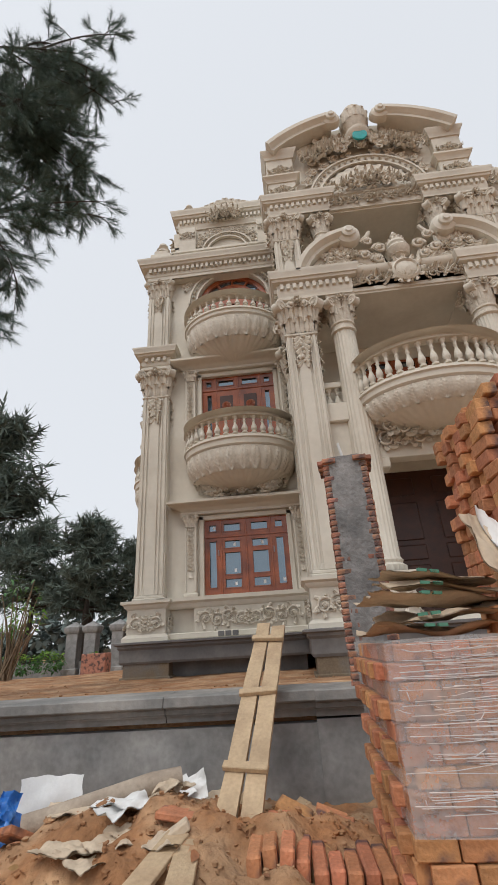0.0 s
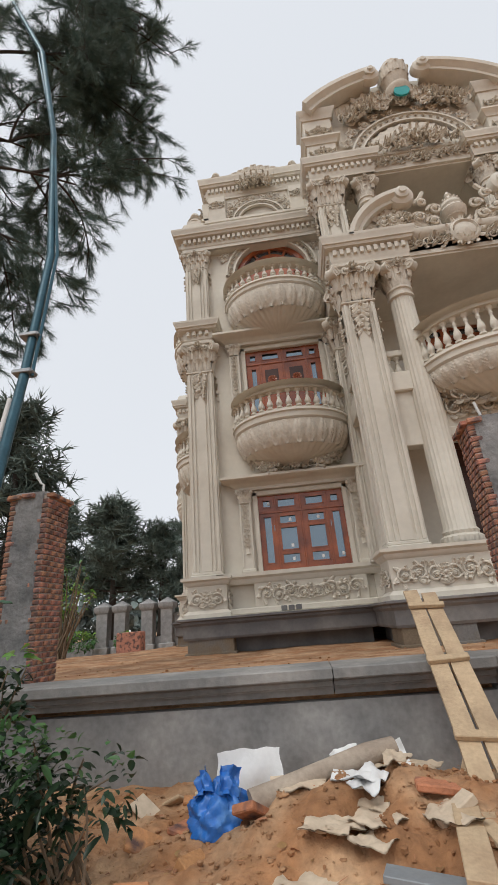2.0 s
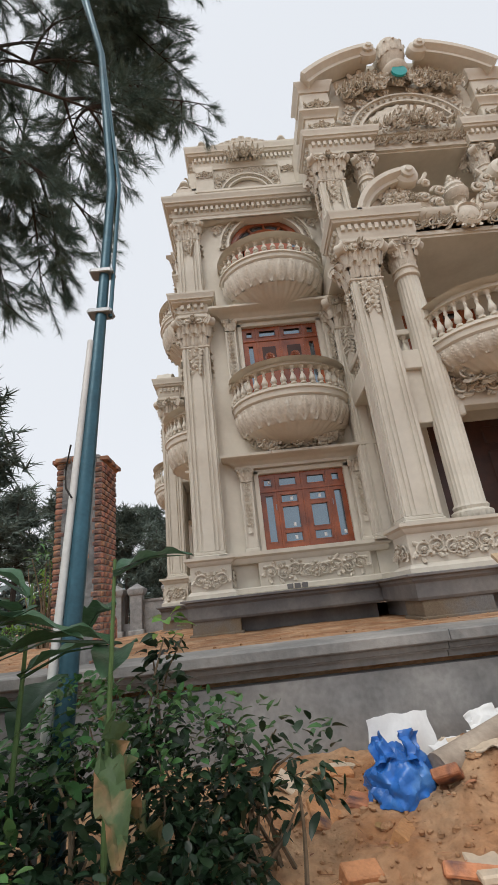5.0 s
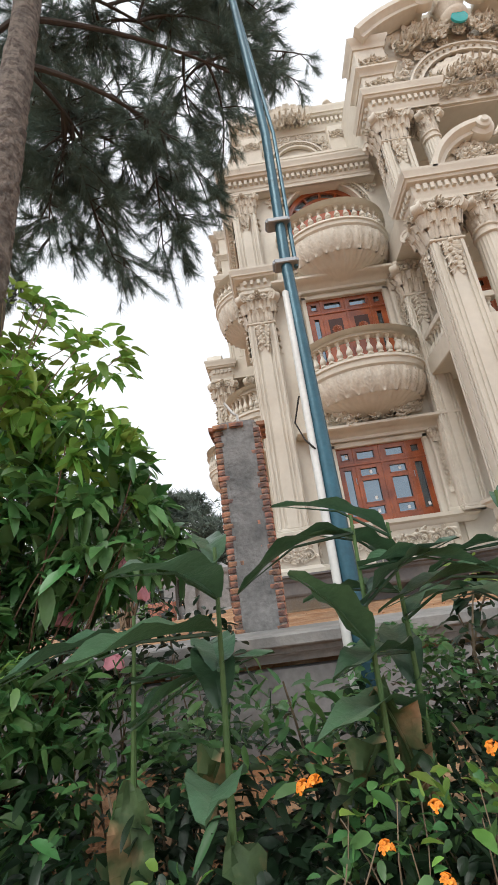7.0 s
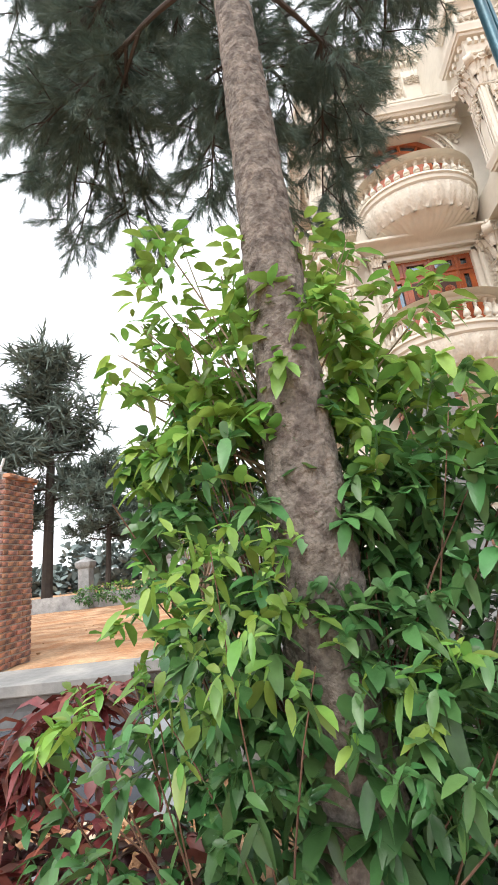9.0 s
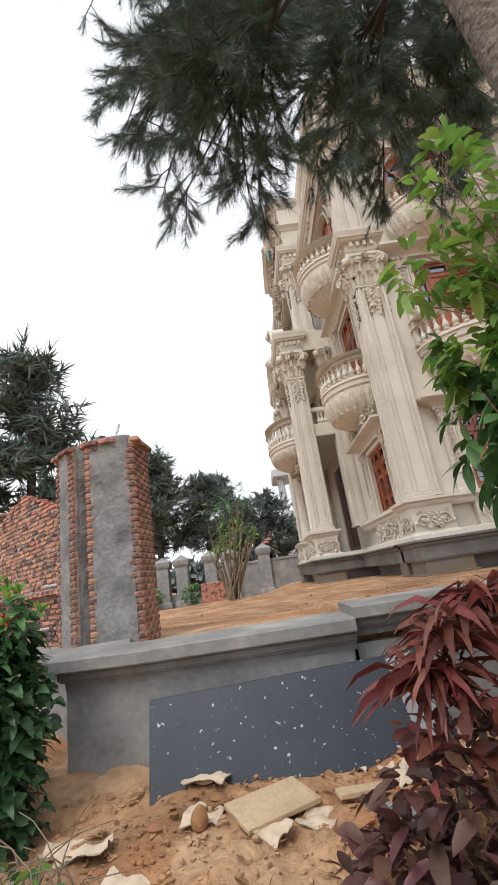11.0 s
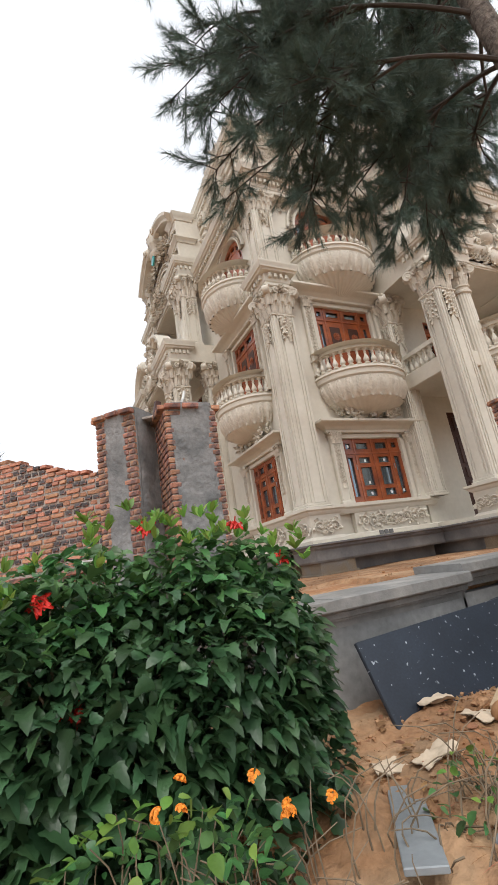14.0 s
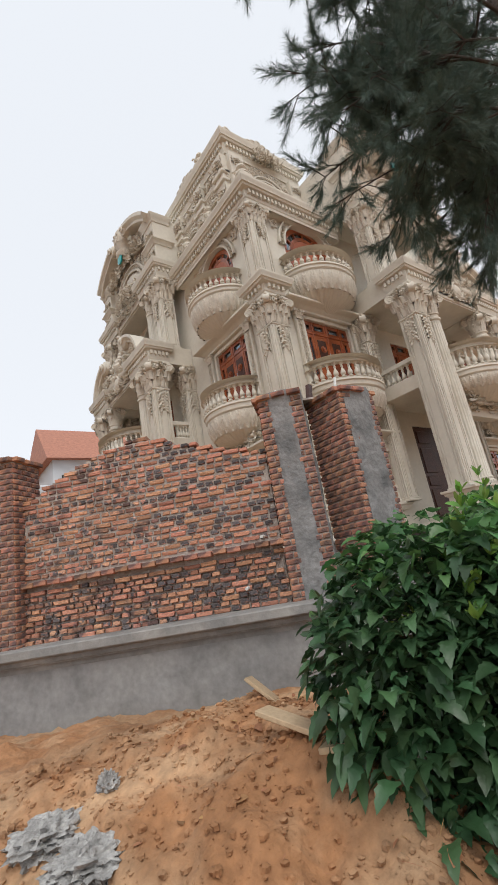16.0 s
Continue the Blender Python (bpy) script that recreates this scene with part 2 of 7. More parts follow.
def volute(r, t):
    """A solid rolled corner of a capital, its axis along x."""
    s = lathe([(0.01, -t), (r * 0.3, -t * 1.05), (r * 0.34, -t * 0.86), (r * 0.6, -t * 0.86), (r * 0.66, -t), (r * 0.95, -t), (r, -t * 0.8), (r * 0.86, 0), (r, t * 0.8), (r * 0.95, t), (r * 0.66, t), (r * 0.6, t * 0.86), (r * 0.34, t * 0.86), (r * 0.3, t * 1.05), (0.01, t)], 14)
    out = Shape()
    return out.put(s, at(0, 0, 0, 0, 90, 0))


def knob(r, n=6):
    return lathe([(0.01 * r, -r), (0.7 * r, -0.7 * r), (r, 0), (0.7 * r, 0.7 * r), (0.01 * r, r)], n)


def rosette(r, d, n=6):
    s = Shape()
    for ring, (k, m) in enumerate(((1.0, n), (0.62, n))):
        for i in range(m):
            a = 360 * (i + 0.5 * ring) / m
            s.put(acanthus(r * k * 0.95, r * 0.9 * k, d * (0.8 + 0.6 * ring), 0.1), at(0, 0, 0, 0, a, 0))
    return s.put(knob(r * 0.22), at(0, -d * 1.3, 0))


def foliage_panel(w, h, d, seed=1, mirror=True, cells=None):
    """Carved scrolls and leaves that fill a w x h field in the xz plane, mirrored about its middle."""
    rnd = random.Random(seed)
    s = Shape()
    side = Shape()
    half = w / 2
    n = cells or max(1, round(half / (h * 0.62)))
    r = h * 0.36
    for i in range(n):
        x = (i + 0.62) * half / n
        up = 1 if i % 2 else -1
        side.put(scroll(r, 1.5, h * 0.055, d, 1 if i % 2 else -1), at(x, 0, up * h * 0.06, 0, rnd.uniform(-30, 30), 0))
        for j in range(7):
            a = rnd.uniform(0, 360)
            side.put(acanthus(h * rnd.uniform(0.22, 0.36), h * 0.2, d * rnd.uniform(0.8, 1.4), 0.3),
                     at(x + r * 0.75 * math.sin(radians(a)), 0, up * h * 0.06 + r * 0.75 * math.cos(radians(a)), 0, a + rnd.uniform(30, 70), 0))
        side.put(rosette(h * 0.14, d * 0.8, 5), at(x, -d * 0.3, up * h * 0.06))
    s.put(side)
    if mirror:
        s.put(side, Matrix.Diagonal((-1, 1, 1, 1)))
    s.put(rosette(h * 0.4, d, 7))
    return s


def garland(w, h, d, seed=3):
    """A drop of carved fruit and leaves that hangs from its top middle."""
    rnd = random.Random(seed)
    s = Shape()
    n = 7
    for i in range(n):
        z = -h * (i + 0.3) / n
        k = w / 2 * (1 - 0.55 * (i / n) ** 1.5)
        for sx in (-1, 1):
            s.put(acanthus(h * 0.24, w * 0.34, d, 0.4), at(sx * k * 0.35, 0, z, 0, 180 - sx * rnd.uniform(25, 60), 0))
        s.put(knob(w * rnd.uniform(0.11, 0.17), 6), at(rnd.uniform(-0.2, 0.2) * k, -d * 0.8, z))
    return s


def bezier_points(a, b, c, n=8):
    a, b, c = Vector(a), Vector(b), Vector(c)
    return [a * (1 - t) ** 2 + b * 2 * t * (1 - t) + c * t * t for t in [i / n for i in range(n + 1)]]


def capital_round(r, h, n=8):
    s = lathe([(r * 0.98, 0), (r * 1.16, 0.03 * h), (r * 1.16, 0.09 * h), (r * 1.0, 0.12 * h), (r * 1.0, 0.2 * h), (r * 1.14, 0.22 * h), (r * 1.14, 0.27 * h), (r * 0.96, 0.29 * h), (r * 1.0, 0.6 * h), (r * 1.3, 0.88 * h), (r * 1.34, 0.9 * h)], 24)
    for tier, (z, hh, off) in enumerate(((0.28, 0.32, 0), (0.44, 0.36, 0.5))):
        for i in range(n):
            a = 360 * (i + off) / n
            s.put(acanthus(h * hh, r * 0.92, r * 0.26), Matrix.Rotation(radians(a), 4, "Z") @ at(0, -r * (0.95 + 0.12 * tier), h * z))
    for i in range(4):
        m = Matrix.Rotation(radians(45 + 90 * i), 4, "Z")
        s.put(volute(h * 0.13, h * 0.1), m @ at(0, -r * 1.62, h * 0.77))
        s.put(acanthus(h * 0.3, h * 0.2, h * 0.1), m @ at(0, -r * 1.3, h * 0.5))
        s.put(rosette(h * 0.12, h * 0.06, 6), Matrix.Rotation(radians(90 * i), 4, "Z") @ at(0, -r * 1.36, h * 0.86))
    k = r * 1.36
    return s.put(block(-k, k, -k, k, 0.9 * h, h, 0.02))


def capital_square(wx, wy, h):
    """A leafy capital for a square pier: ring moulding, two tiers of leaves, rolled corners and a slab."""
    s = block(-wx, wx, -wy, wy, 0, h * 0.92)
    for z0, z1, k in ((0.0, 0.05, 0.05), (0.05, 0.08, 0.025), (0.56, 0.74, 0.04), (0.7, 0.92, 0.08)):
        s.put(block(-wx - k * h, wx + k * h, -wy - k * h, wy + k * h, h * z0, h * z1, 0.015 * h))
    for side in range(4):
        half, out = (wx, wy) if side % 2 == 0 else (wy, wx)
        m = Matrix.Rotation(radians(90 * side), 4, "Z")
        k = max(2, round(half * 2 / (0.22 * h)))
        for i in range(k):
            x = -half + 2 * half * (i + 0.5) / k
            s.put(acanthus(h * 0.36, 2.2 * half / k, h * 0.1), m @ at(x, -out, h * 0.08))
        for i in range(k + 1):
            x = -half + 2 * half * i / k
            s.put(acanthus(h * 0.34, 2.2 * half / k, h * 0.11), m @ at(x, -out - 0.04 * h, h * 0.32))
        for i in range(2 * k):
            x = -half + half * (i + 0.5) / k
            s.put(acanthus(h * 0.17, 1.1 * half / k, h * 0.05), m @ at(x, -out - 0.05 * h, h * 0.58))
        s.put(rosette(h * 0.14, h * 0.09, 6), m @ at(0, -out - 0.08 * h, h * 0.84))
        for sx in (-1, 1):
            s.put(scroll(h * 0.11, 1.5, h * 0.035, h * 0.08, -sx), m @ at(sx * half * 0.45, -out - 0.07 * h, h * 0.77))
    for sx, sy, a in ((-1, -1, -45), (1, -1, 45), (1, 1, 135), (-1, 1, 225)):
        c = at(sx * (wx + 0.1 * h), sy * (wy + 0.1 * h), h * 0.75, 0, 0, a)
        s.put(volute(h * 0.15, h * 0.1), c)
        s.put(acanthus(h * 0.34, h * 0.24, h * 0.1), c @ at(0, 0.12 * h, -0.36 * h))
    return s.put(block(-wx - 0.13 * h, wx + 0.13 * h, -wy - 0.13 * h, wy + 0.13 * h, 0.9 * h, h, 0.02))


def dentils(p0, p1, z0, z1, out, gap=0.13, w=0.075):
    """Small teeth along a wall line, standing out to the right of the way."""
    s = Shape()
    p0, p1 = Vector(p0), Vector(p1)
    d = (p1 - p0)
    n = max(1, int(d.length / gap))
    ang = math.degrees(math.atan2(d.y, d.x))
    for i in range(n):
        q = p0 + d * ((i + 0.5) / n)
        s.put(block(-w / 2, w / 2, -out, 0.01, z0, z1), at(q.x, q.y, 0, 0, 0, ang))
    return s


def entablature(path, z0, z1, out, closed=False, teeth=True):
    """A moulded cornice with a row of teeth under its drip."""
    h = z1 - z0
    prof = [(-0.02, z0), (out * 0.12, z0), (out * 0.12, z0 + 0.14 * h), (out * 0.2, z0 + 0.18 * h), (out * 0.2, z0 + 0.3 * h), (out * 0.2, z0 + 0.55 * h), (out * 0.62, z0 + 0.6 * h),
            (out * 0.7, z0 + 0.68 * h), (out * 0.84, z0 + 0.7 * h), (out * 0.86, z0 + 0.8 * h), (out * 0.98, z0 + 0.9 * h), (out, z0 + 0.93 * h), (out, z1), (-0.02, z1)]
    s = sweep(path, prof, closed)
    if teeth:
        m = len(path)
        for i in range(m if closed else m - 1):
            p, q = Vector(path[i]), Vector(path[(i + 1) % m])
            d = (q - p).normalized()
            nrm = Vector((d.y, -d.x)) * out * 0.2
            s.put(dentils(p + nrm, q + nrm, z0 + 0.34 * h, z0 + 0.53 * h, out * 0.3))
    return s


CARVINGS = ("cartouche", "carved_panel", "apron_carving", "corbel_foliage", "carved_head", "roof_crest", "carved_drop", "carved_band", "carved_rosette", "spandrel_carving", "pediment_carving", "attic_carving", "wing_carving", "beam_garland", "gallery_carving", "leaf_frieze", "scroll_carving")


def part(name, shape, mat, parent=None, label="", m=None, smooth=True):
    """Links a shape as one mesh object, under a thing or a part."""
    ob = new(name, shape if isinstance(shape, bpy.types.Mesh) else shape.mesh(name, mat, smooth))
    ob.parent = parent
    if m is not None:
        ob.matrix_basis = m
    return tagged(ob, label, kind="stuff" if name in CARVINGS else "")


def thing(name, label, category, m=None, group="", kind="", shape=None, mat=None, smooth=True):
    ob = new(name, shape.mesh(name, mat, smooth) if shape else None)
    if m is not None:
        ob.matrix_basis = m
    return tagged(ob, label, category, group, kind)


# ---- ground ----


def smooth_step(a, b, x):
    t = min(1.0, max(0.0, (x - a) / (b - a)))
    return t * t * (3 - 2 * t)


def inside(x, y):
    """True behind the garden wall, on the raised terrace."""
    if x > -5.2:
        return y > -5.7
    return (x + 6.1) * 0.73 + (y + 4.7) * 0.69 > 0.0 if x > -12 else y > 1.5


def ground_z(x, y):
    if inside(x, y):
        near = min(y + 5.45, (x + 6.1) * 0.73 + (y + 4.7) * 0.69) if x > -12 else 5.0
        z = 0.37 + 0.03 * noise.noise((x * 0.8, y * 0.8, 3)) + 0.012 * noise.noise((x * 5, y * 5, 6))
        return z + (0.125 if x > -3.9 else 0.08) * smooth_step(3.2, 0.2, near) - 0.06 * smooth_step(2, 30, y) - 0.5 * smooth_step(1.5, 13, y) * smooth_step(-2.6, -5.5, x)
    d = min(1.0, max(0.0, (-6.0 - y) / 3.5)) if x > -5.4 else min(1.0, max(0.0, -((x + 6.2) * 0.73 + (y + 4.9) * 0.69) / 3.5))
    z = -0.1 - 0.42 * smooth_step(0.1, 1, d)
    z += 0.05 * noise.noise((x * 1.3, y * 1.3, 0)) + 0.03 * noise.noise((x * 4, y * 4, 1)) + 0.03 * noise.noise((x * 9, y * 9, 4)) + 0.03 * abs(noise.noise((x * 19, y * 19, 9))) ** 1.5 + (0.05 * abs(noise.noise((x * 5, y * 5, 2))) if x < -6.3 else 0.02 * abs(noise.noise((x * 6, y * 6, 2))))
    for cx, cy, r, h in ((1.45, -6.95, 0.75, 0.24), (0.75, -6.6, 0.6, 0.14), (-0.6, -6.9, 0.8, 0.06), (-7.3, -5.5, 0.9, 0.16), (-6.9, -6.0, 0.7, 0.14), (-8.3, -4.6, 0.9, 0.14), (-4.2, -6.5, 0.9, 0.03)):
        q = ((x - cx) ** 2 + (y - cy) ** 2) / (r * r)
        z += h * math.exp(-q) * (1 + 0.35 * noise.noise((x * 5, y * 5, 7)))
    return z


def lines(stops):
    out = [stops[0][0]]
    for (a, _), (b, step) in zip(stops, stops[1:]):
        n = max(1, round((b - a) / step))
        out += [a + (b - a) * (i + 1) / n for i in range(n)]
    return out


gx = lines([(-900, 0), (-60, 120), (-14, 3), (-10, 0.1), (-9, 0.05), (2.4, 0.035), (4, 0.1), (14, 1.0), (60, 5), (900, 120)])
gy = lines([(-900, 0), (-40, 120), (-11, 3), (-8.2, 0.1), (-4.6, 0.035), (-2.5, 0.06), (2, 0.15), (8, 0.6), (60, 4), (1500, 150)])
g = Shape()
g.v = [(x, y, ground_z(x, y)) for y in gy for x in gx]
nx = len(gx)
g.f = [(j * nx + i, j * nx + i + 1, (j + 1) * nx + i + 1, (j + 1) * nx + i) for j in range(len(gy) - 1) for i in range(nx - 1)]
thing("ground", "bare orange soil with loose sandy mounds before the garden wall", "ground", kind="structure", shape=g, mat=DIRT)

# ---- garden wall of grey cement with a moulded cap ----
wall = thing("wall_garden", "low grey cement retaining wall with a moulded cap", "garden wall", kind="structure")
def cap_profile(low, top):
    """A flat coping slab over one dark, stepped moulding; the slab's underside is at low."""
    return [(-0.35, low - 0.1), (0.004, low - 0.1), (0.006, low - 0.062), (0.03, low - 0.06), (0.032, low - 0.05), (0.045, low - 0.046), (0.045, low - 0.016), (0.056, low - 0.012), (0.06, low), (0.10, low), (0.103, low + 0.006), (0.1, top - 0.008), (0.092, top), (-0.36, top)]


FACE_PROFILE = [(-0.36, -0.8), (0.0, -0.8), (0.0, 0.345), (-0.36, 0.345)]
front_line = [(-3.9, -5.80), (9.0, -5.80)]
jut_line = [(-5.02, -5.86), (-3.9, -5.86)]
end_block = [(-5.72, -5.2), (-5.55, -5.78), (-5.08, -5.86), (-5.02, -5.86)]
left_line = [(-13.0, 1.62), (-5.72, -5.2)]
for line in (front_line, jut_line, end_block, left_line):
    part("wall_face", sweep(line, FACE_PROFILE), CEMENT, wall, smooth=False)
part("wall_face", block(-3.92, -3.898, -5.86, -5.5, -0.8, 0.345), CEMENT, wall, smooth=False)
for x0, x1, y in ((-3.9, 0.85, -5.80), (0.856, 1.9, -5.80), (1.9, 2.75, -5.835), (2.75, 9.0, -5.80)):
    part("wall_cap", sweep([(x0, y), (x1, y)], cap_profile(0.484, 0.552)), CAPGREY, wall, "rough grey cement coping slab over a stepped moulding", smooth=False)
part("wall_cap", sweep(jut_line, cap_profile(0.43, 0.50)), CAPGREY, wall, smooth=False)
part("wall_cap", sweep(end_block, cap_profile(0.43, 0.498)), CAPGREY, wall, smooth=False)
part("wall_cap", sweep(left_line, cap_profile(0.40, 0.465)), CAPGREY, wall, smooth=False)
part("wall_pier", block(1.9, 2.75, -5.835, -5.7, -0.7, 0.37), CEMENT, wall, smooth=False)

# ---- bricks ----
BL, BW, BH, JO = 0.205, 0.095, 0.055, 0.014
rng = random.Random(5)
brick_meshes = []
for i in range(6):
    q = block(-BL / 2, BL / 2, -BW / 2, BW / 2, 0, BH, 0.004)
    q.v = [(x + rng.uniform(-.003, .003), y + rng.uniform(-.003, .003), z + rng.uniform(-.002, .002)) for x, y, z in q.v]
    brick_meshes.append(q.mesh("brick", BRICK, False))
BURNT = material("burnt_header", (0.43, 0.22, 0.15), 0.9, vary=0.25, scale=12, fine=60, bump=0.5, bump_scale=60, second=(0.10, 0.085, 0.085), mix_scale=20, mix_lo=0.44, mix_hi=0.54, by_object=0.35, by_island=0.3, hue=0.012)
half_mesh = block(-BW / 2, BW / 2, -BW / 2, BW / 2, 0, BH, 0.004).mesh("brick", BURNT, False)


def brick_pillar(cx, cy, ang, w, z0, z1, render_faces=(0,), label="", plaster=0.55, seed=1):
    """An unfinished square brick pillar with a slab of mortar smeared on some of its faces and a brick collar at its head."""
    rnd = random.Random(seed)
    p = thing("brick_pillar", label, "pillar", at(cx, cy, 0, 0, 0, ang), group="garden wall pillars")
    k = w / 2
    core = block(-k + 0.007, k - 0.007, -k + 0.007, k - 0.007, z0, z1 - 0.02)
    part("mortar_core", core, MORTAR, p, smooth=False)
    
    n = int((z1 - z0 - 0.06) / 0.046)
    step = (z1 - z0 - 0.06) / n
    across = 3
    bl = w / across
    mesh = [block(-bl / 2 + 0.005, bl / 2 - 0.005, -0.035, 0.035, 0, step - 0.011, 0.004).mesh("brick", BRICK, False) for _ in (0,)][0]
    quarter = block(-bl / 4 + 0.004, bl / 4 - 0.004, -0.035, 0.035, 0, step - 0.011, 0.004).mesh("brick", BRICK, False)
    rear = Shape()
    for face in range(4):
        m = Matrix.Rotation(radians(90 * face), 4, "Z")
        for i in range(n):
            spots = [(j + 0.5, mesh) for j in range(across)] if i % 2 else [(0.25, quarter)] + [(j + 1.0, mesh) for j in range(across - 1)] + [(across - 0.25, quarter)]
            for j, me in spots:
                x = -k + bl * j
                cover = plaster if face in render_faces[:1] else 1.2
                if face in render_faces and abs(x) < k * (cover - 0.25):
                    continue
                if face % 2 and abs(x) > k - 0.06:
                    x *= 0.96
                place = m @ at(x, -k + 0.03 + rnd.uniform(-.003, .003), z0 + i * step + rnd.uniform(-.002, .002), 0, rnd.uniform(-1.2, 1.2), rnd.uniform(-2, 2))
                if face == 2:
                    rear.put(block(-bl / 4 + 0.004, bl / 4 - 0.004, -0.035, 0.035, 0, step - 0.011), place)
                else:
                    part("brick", me, None, p, m=place)
    tagged(part("brick_courses", rear, BRICKS, p, smooth=False), kind="stuff")
    for face in render_faces:
        cover = plaster if face == render_faces[0] else 0.84
        s = Shape()
        nz, nu = 30, 8
        for i in range(nz + 1):
            for j in range(nu + 1):
                u = -1 + 2 * j / nu
                z = z0 + (z1 - z0) * i / nz
                edge = 1 + 0.18 * noise.noise((seed, z * 6, 5 * (u > 0)))
                s.v.append((u * k * (cover + 0.12) * edge, -k - 0.012 - 0.014 * noise.noise((u * 3, z * 5, seed)) + 0.03 * abs(u) ** 6, z))
        s.f = [(i * (nu + 1) + j, i * (nu + 1) + j + 1, (i + 1) * (nu + 1) + j + 1, (i + 1) * (nu + 1) + j) for i in range(nz) for j in range(nu)]
        s.put(block(-k * cover, k * cover, -k - 0.005, -k + 0.05, z0, z1 - 0.02))
        part("mortar_smear", s, RAWGREY, p, "rough grey mortar smeared over the bricks", m=Matrix.Rotation(radians(90 * face), 4, "Z"))
    e = k + 0.045
    for face in range(4):
        m = Matrix.Rotation(radians(90 * face), 4, "Z")
        for j in range(across):
            if face in render_faces and rnd.random() < 0.35:
                continue
            x = -k + bl * (j + 0.5)
            part("collar_brick", mesh, None, p, m=m @ at(x * 1.05, -e + 0.035, z1 - 0.055 + rnd.uniform(-.004, .004), 0, rnd.uniform(-2, 2), rnd.uniform(-4, 4)))
    lump = Shape()
    nu = 9
    for i in range(nu):
        for j in range(nu):
            x, y = -k + w * i / (nu - 1), -k + w * j / (nu - 1)
            edge = i in (0, nu - 1) or j in (0, nu - 1)
            lump.v.append((x, y, z1 + (-0.03 if edge else 0.012 + 0.02 * noise.noise((x * 12, y * 12, seed)))))
    lump.f = [(i * nu + j, (i + 1) * nu + j, (i + 1) * nu + j + 1, i * nu + j + 1) for i in range(nu - 1) for j in range(nu - 1)]
    part("mortar_top", lump, RAWGREY, p)
    return p


def conduit(x, y, z, h, bend, ang):
    pts = [(0, 0, -0.1), (0, 0, h * 0.5), (bend * 0.3, 0, h * 0.56), (bend, 0, h)]
    thing("white_conduit", "bent white plastic conduit standing out of a pillar head", "pipe", at(x, y, z, 0, 0, ang), shape=tube(pts, 0.012, 8), mat=WHITEPIPE)


PIL_LABEL = "unfinished red brick pillar with grey mortar smeared on its face"
brick_pillar(2.37, -5.66, -8, 0.36, 0.40, 2.25, (0,), PIL_LABEL, 0.72, 1)
brick_pillar(-1.69, -5.29, 0, 0.375, 0.40, 2.14, (0,), PIL_LABEL, 0.7, 2)
brick_pillar(-5.44, -4.95, -3, 0.40, 0.40, 2.03, (0,), PIL_LABEL, 0.78, 3)
brick_pillar(-5.84, -4.66, -45, 0.36, 0.40, 2.09, (0, 1), PIL_LABEL, 0.5, 4)
conduit(2.36, -5.66, 2.25, 0.2, -0.02, 0)
conduit(-1.68, -5.29, 2.14, 0.26, -0.1, 0)
conduit(-5.44, -4.95, 2.05, 0.16, 0.03, 0)
conduit(-5.86, -4.62, 2.09, 0.1, 0.05, 20)
thing("wooden_stub", "short dark wooden stub wedged between the pillar heads", "stub", at(-5.64, -4.8, 1.98, 4, 10, 10), shape=block(-0.025, 0.025, -0.02, 0.02, 0.0, 0.2, 0.004), mat=DARKWOOD, smooth=False)
thing("board_offcut", "thin board laid across the gap between two pillars", "board", at(-5.68, -4.84, 2.0, 0, 3, -38), group="board offcuts", shape=block(-0.16, 0.16, -0.05, 0.05, 0.0, 0.02, 0.003), mat=MORTAR, smooth=False)

# ---- unfinished brick wall on the left stretch ----
D2 = Vector((-0.73, 0.683))
start2 = Vector((-6.02, -4.56))
LENGTH2 = 2.1
ang2 = math.degrees(math.atan2(-D2.y, -D2.x))
bw = thing("wall_brick", "unfinished wall of mottled red bricks with pale mortar joints", "brick wall", kind="structure")
bw.matrix_basis = at(start2.x, start2.y, 0, 0, 0, ang2 + 180)
TOP2 = [(-0.1, 1.66), (0.0, 1.66), (0.4, 1.76), (0.77, 1.91), (0.97, 1.98), (1.32, 1.95), (1.69, 1.82), (2.0, 1.64), (2.4, 1.62)]


def top_of_wall(u):
    for (a, za), (b, zb) in zip(TOP2, TOP2[1:]):
        if a <= u <= b:
            return za + (zb - za) * (u - a) / (b - a)
    return TOP2[-1][1]


core = Shape()
nu = 40
for i in range(nu):
    u0, u1 = LENGTH2 * i / nu, LENGTH2 * (i + 1) / nu
    core.put(block(u0, u1, -0.05, 0.05, 0.4, top_of_wall(u0) - 0.045))
part("mortar_core", core, MORTAR, bw, smooth=False)
RH, RJ = 0.030, 0.0145
SL, SW = 0.125, 0.058
long_meshes, head_meshes = [], []
for i in range(6):
    for ln, mat, store in ((SL, BRICK, long_meshes), (SW, BRICK if i % 2 else BURNT, head_meshes)):
        q = block(-ln / 2, ln / 2, -BW / 2, BW / 2, 0, RH, 0.004)
        q.v = [(x + rng.uniform(-.004, .004), y + rng.uniform(-.003, .003), z + rng.uniform(-.003, .003)) for x, y, z in q.v]
        store.append((q, q.mesh("brick", mat, False), mat))
edge_mesh = block(-0.052, 0.052, -0.07, 0.085, 0, 0.04, 0.005).mesh("ledge_brick", BRICK, False)
u = 0.03
while u < LENGTH2 - 0.02:
    part("ledge_brick", edge_mesh, None, bw, m=at(u, 0.05, 0.89 + rng.uniform(-.004, .004), 0, rng.uniform(-3, 3), rng.uniform(-2, 2)))
    u += 0.112
rows = int((2.02 - 0.46) / (RH + RJ))
spots = []
